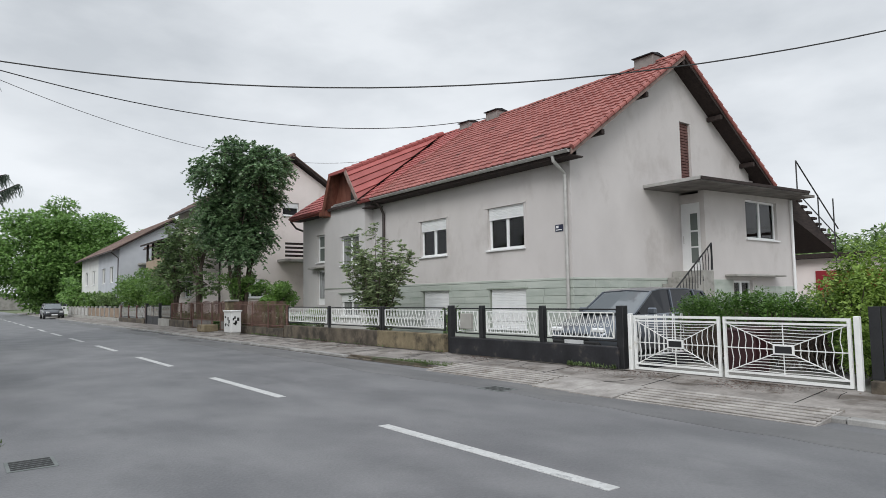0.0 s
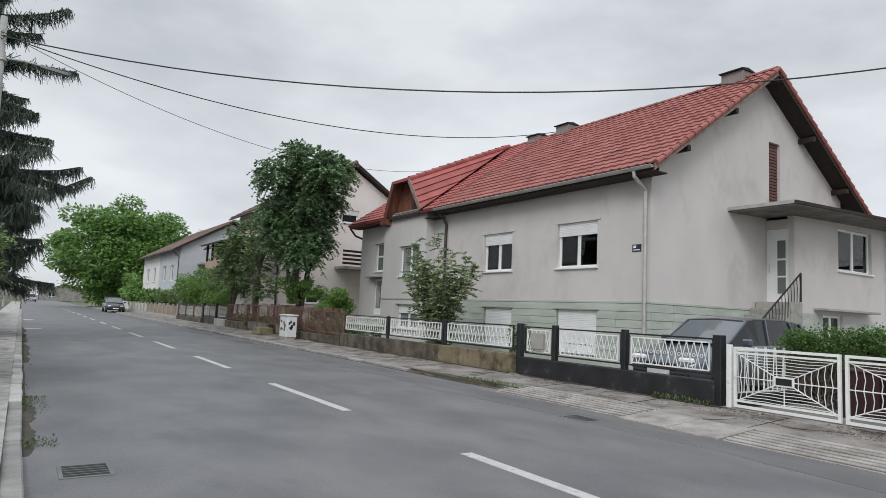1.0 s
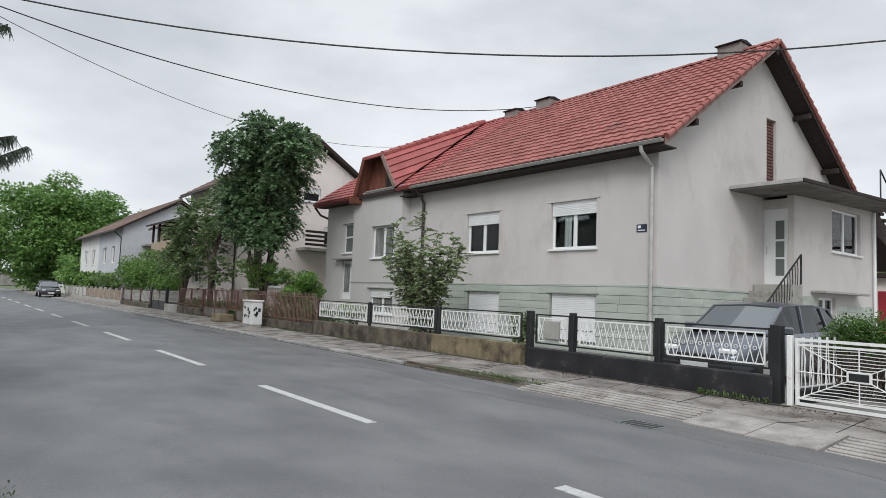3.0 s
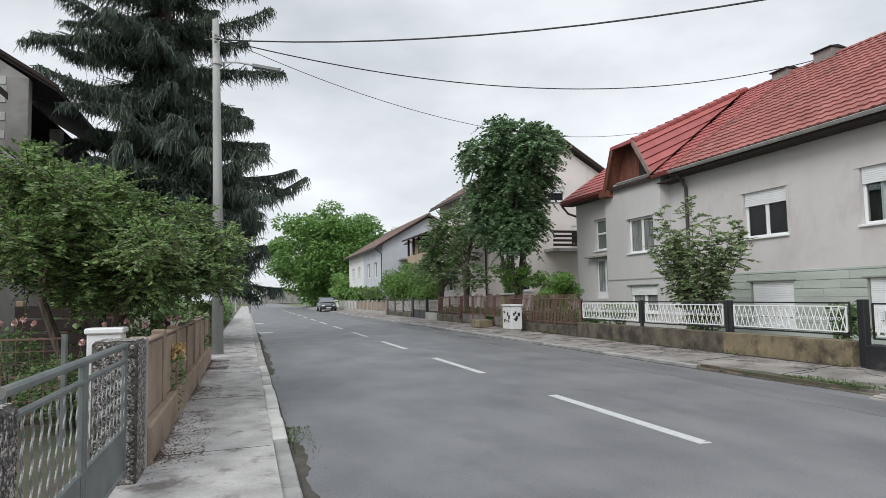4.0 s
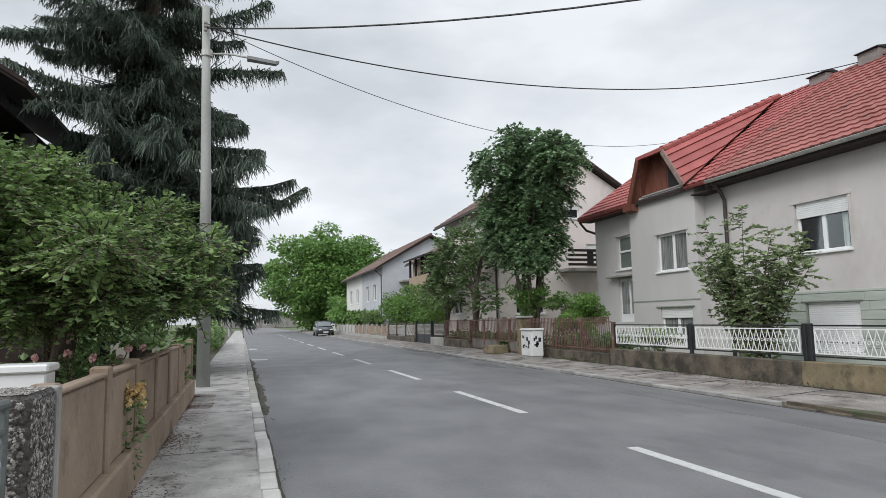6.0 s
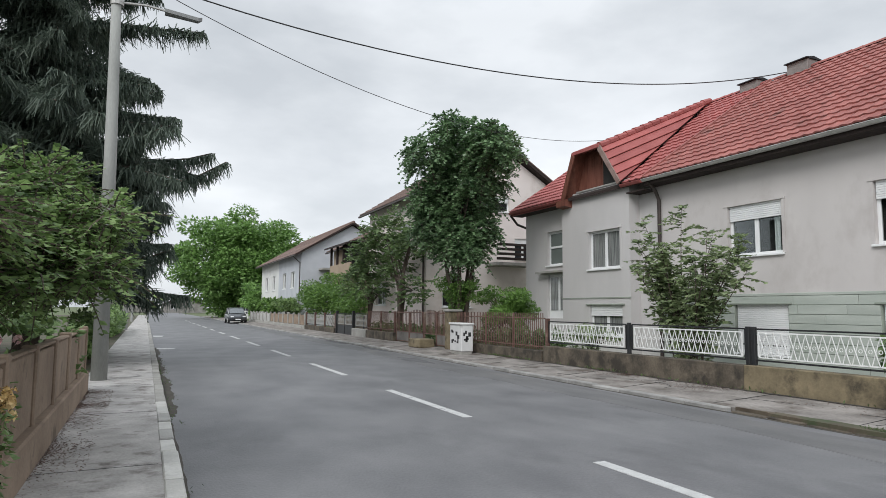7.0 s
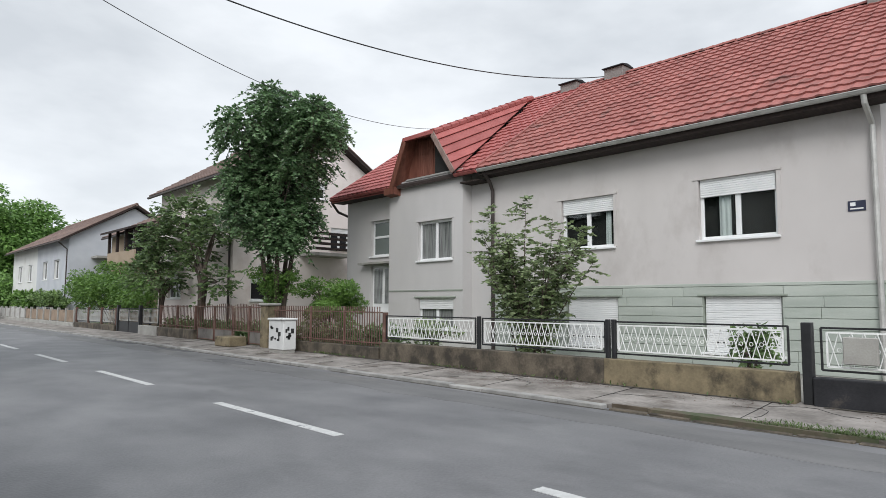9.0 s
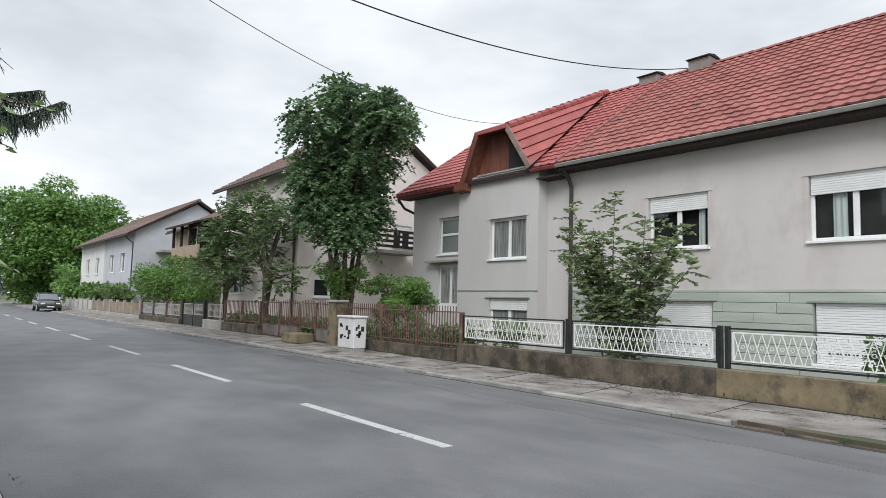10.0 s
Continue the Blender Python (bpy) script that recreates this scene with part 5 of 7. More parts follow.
def broad_tree(name, x, y, z0, trunk_h, trunk_r, crown, leaves, size, material, label, seed, base=0.1, stems=1, droop=0.35, group=""):
    rnd = random.Random(seed)
    tree = thing(name, (x, y, base), label, name.replace("_", " "), group)
    g = Geo()
    for s in range(stems):
        ox, oy = (rnd.uniform(-0.25, 0.25), rnd.uniform(-0.25, 0.25)) if stems > 1 else (0, 0)
        top = Vector((x + ox * 2.2, y + oy * 2.2, z0 + trunk_h))
        g.tube([(x + ox, y + oy, base - 0.1), (x + ox * 1.3 + 0.05, y + oy * 1.3, z0 + trunk_h * 0.5), top], [trunk_r * 1.25, trunk_r, trunk_r * 0.8], 10)
        limbs(g, top, crown, max(5, 16 // stems), trunk_r * 0.55, rnd)
    part("trunk", g, BARK, tree, smooth=True)
    part("crown", leaf_cloud(crown, leaves, size, rnd, droop), material, tree)
    return tree


def sprays(lobes, n, length, per, size, rnd, droop=0.9, rise=0.5, twigs=None):
    """Leafy twigs that leave ellipsoid lobes (x, y, z, rx, ry, rz) outwards and bend down, with leaves to either side."""
    g = Geo()
    total = sum((c[3] * c[4] * c[5]) ** (2 / 3) for c in lobes)
    for c in lobes:
        for _ in range(int(n * (c[3] * c[4] * c[5]) ** (2 / 3) / total)):
            d = Vector((rnd.gauss(0, 1), rnd.gauss(0, 1), rnd.gauss(0, 1))).normalized()
            r = rnd.uniform(0.45, 0.95) if rnd.random() < 0.85 else rnd.uniform(0.1, 0.5)
            p = Vector((c[0] + d.x * c[3] * r, c[1] + d.y * c[4] * r, c[2] + d.z * c[5] * r))
            out = Vector((d.x + rnd.gauss(0, 0.35), d.y + rnd.gauss(0, 0.35), max(d.z, -0.2) * rise + rnd.gauss(0.1, 0.25))).normalized()
            L = length * rnd.uniform(0.5, 1.25) * (1.5 if rnd.random() < 0.06 else 1)
            spray(g, p, out, L, per, size, droop, rnd, twigs)
    return g


def spray(g, p, out, L, per, size, droop, rnd, twigs=None):
    fall = Vector((0, 0, -droop * L))
    if twigs is not None:
        twigs.tube([p, p + out * L * 0.5 + fall * 0.25, p + out * L + fall], [0.010, 0.007, 0.003], 3, False)
    side = out.cross(Vector((0, 0, 1)))
    side = side.normalized() if side.length > 1e-3 else Vector((1, 0, 0))
    for j in range(per):
        u = (j + rnd.random()) / per
        q = p + out * L * u + fall * u * u
        s = size * rnd.uniform(0.6, 1.3)
        a = (side * (1 if j % 2 else -1) * rnd.uniform(0.5, 1.1) + out * rnd.uniform(0.1, 0.9) + Vector((0, 0, rnd.uniform(-1.0, 0.15) * (0.3 + droop)))).normalized()
        b = a.cross(Vector((rnd.gauss(0, 0.55), rnd.gauss(0, 0.55), 1)))
        if b.length < 1e-3:
            continue
        b.normalize()
        fold = a.cross(b) * s * 0.13
        w = s * rnd.uniform(0.28, 0.4)
        m = q + a * s * 0.45
        i = len(g.v)
        g.v += [tuple(q), tuple(m + b * w + fold), tuple(q + a * s), tuple(m - b * w + fold)]
        g.f += [(i, i + 1, i + 2), (i, i + 2, i + 3)]


def stem_bush(name, x, y, base, stems, reach_x, reach_y, height, size, material, label, category, seed, r0=0.02, bare=0.3, per=11, side_len=0.5, gap=0.16, group="", thick=None):
    """Arching stems fanned out from one foot, leafy side twigs along their upper parts."""
    rnd = random.Random(seed)
    b = thing(name, (x, y, base), label, category, group)
    st, lf = Geo(), Geo()
    for k in range(stems):
        f = Vector((x + rnd.uniform(-0.2, 0.2), y + rnd.uniform(-0.35, 0.35), base - 0.05))
        ang, rr = rnd.uniform(0, 6.283), rnd.random() ** 0.5
        h = height * (1.0 - 0.16 * rr * rr) * rnd.uniform(0.62, 1.03)
        tip = Vector((x + reach_x * rr * math.cos(ang), y + reach_y * rr * math.sin(ang), base + h))
        mid = f.lerp(tip, 0.5) + Vector((0, 0, h * 0.12)) + Vector((rnd.gauss(0, 0.06), rnd.gauss(0, 0.06), 0))
        pts = [f * (1 - u) ** 2 + mid * 2 * u * (1 - u) + tip * u * u for u in (0, 0.2, 0.4, 0.6, 0.8, 1.0)]
        st.tube(pts, [r0 * rnd.uniform(0.8, 1.2) * (1 - 0.17 * j) for j in range(6)], 6)
        low = bare if thick is None or tip.y > thick else bare * 0.4
        u = low
        while u < 1.0:
            q = f * (1 - u) ** 2 + mid * 2 * u * (1 - u) + tip * u * u
            o = Vector((rnd.gauss(0, 1), rnd.gauss(0, 1), rnd.uniform(-0.1, 0.9))).normalized()
            spray(lf, q, o, side_len * rnd.uniform(0.4, 1.2), per, size, rnd.uniform(0.1, 0.5), rnd, st)
            u += gap / h * rnd.uniform(0.5, 1.5)
    part("stem", st, BARK, b)
    part("foliage", lf, material, b)
    return b


rnd = random.Random(21)
# round-headed lime before the next house: wide high lobes, hanging twigs
LIME_X, LIME_Y = 10.97, 29.15
lobes = [(LIME_X, LIME_Y, 6.25, 1.05, 1.05, 1.7)]
for k in range(26):
    h = rnd.random()
    z = 3.6 + 4.6 * h
    reach = 0.36 + 1.58 * h ** 0.8 * (1.0 if h < 0.8 else 0.8)
    a = 2.4 * k + rnd.uniform(-0.4, 0.4)
    e = rnd.uniform(0.5, 0.77)
    lobes.append((LIME_X + reach * math.cos(a), LIME_Y + reach * math.sin(a), z, e, e, e * rnd.uniform(0.75, 1.15)))
lobes += [(LIME_X + dx, LIME_Y + dy, z, e, e, h) for dx, dy, z, e, h in ((-1.25, 0.6, 7.1, 0.72, 0.6), (0.3, 0.2, 8.2, 0.9, 0.55), (-0.6, -0.4, 8.15, 0.72, 0.5), (1.1, -0.8, 7.6, 0.72, 0.65), (0.1, -0.2, 3.75, 0.62, 0.55))]
lime = thing("lime_tree", (LIME_X, LIME_Y, 0.1), "dense dark green round-headed tree with hanging twigs", "lime tree")
g = Geo()
for k in range(5):
    a = 1.256 * k + 0.4
    top = Vector((LIME_X + 0.55 * math.cos(a), LIME_Y + 0.6 * math.sin(a), 3.4 + 0.3 * (k % 2)))
    g.tube([(LIME_X + 0.12 * math.cos(a), LIME_Y + 0.14 * math.sin(a), 0.0), (LIME_X + 0.26 * math.cos(a), LIME_Y + 0.3 * math.sin(a), 1.6), top], [0.11, 0.085, 0.065], 8)
    limbs(g, top, lobes, 7, 0.055, rnd)
lf = sprays(lobes, 3500, 0.56, 14, 0.145, rnd, 0.6, 0.8, g)
part("trunk", g, BARK, lime)
part("crown", lf, LEAF_LIME, lime)
# fruit tree with dark stems
def fruit_tree(x, y, lobes, n, r0, fork, label, seed):
    r = random.Random(seed)
    tree = thing("fruit_tree", (x, y, 0.1), label, "fruit tree", "fruit trees")
    g = Geo()
    for k in range(3):
        ox, oy = r.uniform(-0.3, 0.3), r.uniform(-0.9, 0.9)
        top = Vector((x + ox, y + oy, fork + r.uniform(-0.2, 0.5)))
        g.tube([(x + ox * 0.15, y + oy * 0.12, 0.0), (x + ox * 0.3, y + oy * 0.3, fork * 0.55), top], [r0, r0 * 0.8, r0 * 0.6], 8)
        limbs(g, top, lobes, 7, r0 * 0.45, r)
    lf = sprays(lobes, n, 0.65, 11, 0.19, r, 0.3, 0.9, g)
    part("trunk", g, BARK, tree)
    part("crown", lf, LEAF_DARK, tree)


fruit_tree(11.0, 35.4, [(10.95, 37.4, 5.2, 0.8, 1.9, 0.75), (11.0, 34.2, 4.5, 0.75, 1.3, 0.8), (10.9, 39.8, 4.6, 0.8, 1.5, 0.9), (11.0, 36.0, 3.6, 0.7, 1.1, 0.6), (10.8, 33.3, 2.3, 0.5, 0.7, 0.5)], 500, 0.12, 2.2, "loose dark fruit tree with a forked trunk", 32)
fruit_tree(11.1, 40.2, [(11.1, 40.6, 3.6, 0.8, 1.4, 0.9), (11.0, 42.0, 2.9, 0.7, 1.2, 0.8), (11.0, 38.9, 2.6, 0.6, 0.9, 0.6)], 240, 0.09, 1.8, "smaller loose fruit tree with dark stems", 38)
# garden bushes
def bush(name, x, y, z, rx, ry, rz, n, leaves, size, material, label, seed, stem=0.03, base=0.1, clump=(0.2, 0.36), stems=5, droop=0.2, group="garden bushes"):
    r = random.Random(seed)
    cr = clumps(x, y, z, rx, ry, rz, n, r, clump)
    b = thing(name, (x, y, base), label, "bush", group)
    g = Geo()
    for k in range(stems):
        c = cr[r.randrange(len(cr))]
        p = Vector((x + r.uniform(-0.3, 0.3) * min(rx, 1), y + r.uniform(-0.3, 0.3) * min(ry, 1), base - 0.05))
        q = Vector((c[0], c[1], c[2]))
        g.tube([p, p.lerp(q, 0.45) + Vector((0, 0, 0.2)), q], [stem, stem * 0.75, stem * 0.25], 6)
        for _ in range(3):
            c2 = cr[r.randrange(len(cr))]
            g.tube([p.lerp(q, 0.5) + Vector((0, 0, 0.15)), Vector(c2[:3])], [stem * 0.5, stem * 0.15], 5)
    part("stem", g, BARK, b)
    part("foliage", leaf_cloud(cr, leaves, size, r, droop), material, b)
    return b


bush("green_shrub", 11.5, 26.7, 1.6, 0.8, 1.7, 0.85, 30, 9000, 0.085, LEAF_BRIGHT, "bright green shrub behind the brown fence", 41)
bush("green_shrub", 10.95, 29.2, 2.25, 0.75, 1.15, 0.75, 30, 5200, 0.085, LEAF_BRIGHT, "light green shoots round the foot of the round-headed tree", 40)
bush("round_bush", 11.55, 49.0, 2.35, 1.3, 6.6, 1.55, 60, 17000, 0.15, LEAF_BRIGHT, "wide bright green bush behind the fence", 42)
bush("climbing_bush", 11.2, 62.0, 1.75, 0.7, 5.5, 0.75, 34, 6500, 0.16, LEAF_BUSH, "climbing green bush over a garden frame", 43)
stem_bush("flowering_shrub", 12.15, 19.25, 0.1, 26, 0.95, 2.15, 3.95, 0.128, LEAF_SHRUB, "loose tall shrub with thin stems and pale leaves", "bush", 44, r0=0.021, bare=0.30, per=12, side_len=0.45, gap=0.085, group="garden bushes", thick=18.7)


def hedge_row(name, x0, x1, y0, y1, z0, z1, leaves, size, material, label, seed, bare=0.25, twigs=0):
    """A clipped hedge: leaves over a rounded block, on short stems."""
    r = random.Random(seed)
    h = thing(name, ((x0 + x1) / 2, (y0 + y1) / 2, z0), label, "hedge", "hedges")
    cs = []
    for k in range(int((y1 - y0) / 0.22)):
        for j in range(4):
            cs.append((r.uniform(x0 + 0.2, x1 - 0.2), y0 + 0.22 * k + r.uniform(0, 0.2), r.uniform(z0 + bare, z1 - 0.2), 0.27, 0.3, 0.24 + r.uniform(-0.05, 0.06)))
    st = Geo()
    for k in range(int((y1 - y0) / 0.4)):
        y = y0 + 0.2 + 0.4 * k
        st.tube([((x0 + x1) / 2, y, z0 - 0.05), ((x0 + x1) / 2 + r.uniform(-0.2, 0.2), y + r.uniform(-0.2, 0.2), z1 - 0.3)], [0.02, 0.008], 5)
    for _ in range(twigs):
        p = Vector((r.uniform(x0 + 0.1, x1 - 0.1), r.uniform(y0, y1), r.uniform(z0, z0 + 0.5)))
        st.tube([p, p + Vector((r.gauss(0, 0.12), r.gauss(0, 0.2), r.uniform(0.25, 0.6)))], [0.011, 0.005], 3, False)
    part("stem", st, BARK, h)
    part("foliage", leaf_cloud(cs, leaves, size, r, 0.0), material, h)


hedge_row("street_hedge", 11.8, 12.7, 1.0, 8.0, 0.12, 1.48, 46000, 0.05, HEDGE, "clipped bright green hedge along the drive, bare brown twigs below", 45, 0.75, 4200)
bush("yard_bush", 11.2, 4.2, 1.2, 0.62, 0.72, 1.15, 46, 17000, 0.055, CONIFER, "bright yellow-green conifer bush beside the gate", 46, clump=(0.22, 0.4))
hedge_row("garden_plants", 10.5, 11.3, 22.6, 27.2, 0.1, 0.95, 2600, 0.13, LEAF_DARK, "dark low garden plants behind the brown fence", 51)
hedge_row("garden_plants", 10.5, 11.5, 28.0, 39.0, 0.1, 0.85, 4200, 0.15, LEAF_DARK, "dark low garden plants behind the gates", 52)
bush("rose_shrub", 11.0, 21.4, 0.75, 0.5, 0.7, 0.6, 16, 900, 0.10, LEAF_SHRUB, "small pale shrub behind the fence", 53)
bush("rose_shrub", 11.0, 13.9, 0.75, 0.35, 0.45, 0.55, 14, 600, 0.11, LEAF_DARK, "small dark shrub behind the fence", 54)
# big bush over the near fence
gt = thing("garden_tree", (-1.5, 14.4, 0.05), "broad green garden tree leaning over the fence", "bush", "garden bushes")
r = random.Random(47)
lobes = clumps(-1.85, 14.6, 2.4, 1.3, 2.2, 1.0, 46, r, (0.2, 0.32)) + clumps(-0.6, 14.3, 2.15, 0.85, 2.1, 0.72, 34, r, (0.22, 0.36))
g = Geo()
for ox, oy in ((-0.3, -0.2), (0.1, 0.3), (-0.1, 0.6), (0.2, -0.4)):
    top = Vector((-1.5 + ox * 2, 14.4 + oy * 2, 1.5))
    g.tube([(-1.5 + ox, 14.4 + oy, 0.0), (-1.5 + ox * 1.3, 14.4 + oy * 1.4, 0.8), top], [0.08, 0.065, 0.05], 8)
    limbs(g, top, lobes, 9, 0.035, r)
lf = sprays(lobes, 8200, 0.30, 13, 0.068, r, 0.25, 0.9, g)
part("stem", g, BARK, gt)
part("foliage", lf, LEAF_BUSH, gt)
bush("garden_bush", 11.2, 71.0, 1.7, 0.6, 3.0, 1.0, 26, 3000, 0.26, LEAF_BRIGHT, "green garden bush before the long house", 55)
bush("garden_bush", 11.4, 82.0, 2.6, 1.4, 4.0, 2.2, 30, 4200, 0.34, LEAF_FAR, "tall green bush at the corner of the garden", 56)
# far crowns
rnd = random.Random(77)
cr = clumps(12.3, 104, 8.2, 9.2, 6.8, 7.8, 120, rnd, (0.15, 0.29))
broad_tree("walnut_tree", 12.5, 104, 0.1, 4, 0.5, cr, 46000, 0.48, LEAF_FAR, "large bright green tree at the end of the street", 33)
cr = clumps(24.0, 112, 7.5, 6.5, 6, 6, 40, rnd, (0.2, 0.36))
broad_tree("walnut_tree", 24.0, 112, 0.1, 4, 0.45, cr, 12000, 0.65, LEAF_FAR, "large green tree behind the last houses", 34)
cr = clumps(36.0, 84, 7.5, 5.5, 6, 5, 40, rnd, (0.2, 0.36))
broad_tree("walnut_tree", 36.0, 84, 0.1, 4, 0.45, cr, 9000, 0.6, LEAF_FAR, "large green tree behind the last houses", 35)
for k, (x, y, s) in enumerate(((47, 15.2, 3.9), (50, 19, 4.2), (58, 9, 4.5), (52, 25, 4.5))):
    cr = clumps(x, y, s * 0.75, s, s, s * 0.62, 26, rnd, (0.22, 0.4))
    broad_tree("garden_tree", x, y, 0.1, 1.6, 0.2, cr, 5500, 0.3, LEAF_BUSH, "green tree behind the back gardens", 50 + k)


def spruce(x, y, height, radius, seed):
    rnd = random.Random(seed)
    tree = thing("spruce_tree", (x, y, 0.05), "tall dark spruce with drooping branches beside the street", "spruce tree")
    g = Geo().tube([(x, y, 0), (x + 0.05, y, height * 0.5), (x, y, height)], [0.30, 0.19, 0.03], 10)
    nd = Geo()

    def blade(f0, f1, w):
        wv = (f1 - f0).cross(Vector((rnd.uniform(-0.7, 0.7), rnd.uniform(-0.7, 0.7), 1)))
        if wv.length < 1e-4:
            return
        wv = wv.normalized() * w * rnd.uniform(0.7, 1.4)
        i = len(nd.v)
        nd.v += [tuple(f0 + wv), tuple(f0 - wv), tuple(f1 - wv * 0.5), tuple(f1 + wv * 0.5)]
        nd.f.append((i, i + 1, i + 2, i + 3))

    def branch(zb, a, L, bend, tip=0.26, low=1.0):
        d = Vector((math.cos(a), math.sin(a), 0))
        side = Vector((-d.y, d.x, 0))
        sway = rnd.uniform(-0.2, 0.2)
        pts = [Vector((x, y, zb)) + (d + side * sway * s) * L * s + Vector((0, 0, L * (0.10 * s - bend * s * s + tip * s ** 3.2))) for s in (j / 7 for j in range(8))]
        g.tube(pts, [0.05 * (1 - j / 8.5) * min(1.2, L / 3) + 0.006 for j in range(8)], 5)
        m = int(16 + L * 34)
        for j in range(m):
            s = 0.12 + 0.88 * (j + rnd.random()) / m
            q = min(6, int(s * 7))
            p = pts[q].lerp(pts[q + 1], s * 7 - q)
            for sd in (-1, 1):
                # side twig, then finer twigs off it that hang
                tl = min(L, 2.6) * 0.31 * (1.12 - s) * rnd.uniform(0.15, 1.5) + 0.1
                t = (d * rnd.uniform(0.1, 0.9) + side * sd * rnd.uniform(0.4, 1.0) + Vector((0, 0, rnd.uniform(-0.35, 0.25)))).normalized()
                e = p + t * tl + Vector((0, 0, -0.18 * tl))
                blade(p, e, 0.017)
                for _ in range(5):
                    o = p.lerp(e, rnd.uniform(0.1, 1.0))
                    h = (0.05 + 0.3 * rnd.random() ** 1.6) * low
                    blade(o, o + Vector((rnd.gauss(0, 0.3), rnd.gauss(0, 0.3), -1)).normalized() * h + t * h * 0.25, 0.0125)

    z = 2.5
    while z < height - 0.4:
        n = 13 if z < 6 else 6
        off = rnd.random() * 6.28
        R = radius * (1.0 if z < 9.5 else 1.0 - ((z - 9.5) / (height - 9.5)) ** 0.85) + 0.25
        for k in range(n):
            branch(z + rnd.uniform(-0.5, 0.5), off + 6.283 * k / n + rnd.uniform(-0.3, 0.3), R * rnd.uniform(0.5, 1.12), 0.33 * rnd.uniform(0.6, 1.4), rnd.uniform(0.1, 0.36), 1.35 if z < 6 else 1.0)
        z += rnd.uniform(0.36, 0.5) if z < 7 else rnd.uniform(0.5, 0.72)
    # close inner growth round the trunk
    for _ in range(36000):
        h = 1.9 + 8.5 * rnd.random() ** 1.5
        a, q = rnd.uniform(0, 6.283), radius * (0.78 if h < 5.5 else 0.25) * rnd.random() ** 0.6
        p = Vector((x + q * math.cos(a), y + q * math.sin(a), h))
        blade(p, p + Vector((rnd.gauss(0, 0.16), rnd.gauss(0, 0.16), -rnd.uniform(0.02, 0.3))), 0.022)
    branch(4.6, -0.03, 4.5, 0.30, 0.38)
    branch(9.9, 3.0, 4.1, 0.22, 0.2)
    branch(11.2, 3.2, 3.7, 0.2, 0.2)
    part("trunk", g, BARK, tree)
    part("needles", nd, NEEDLE, tree)


spruce(-2.2, 26.8, 21.0, 3.5, 8)


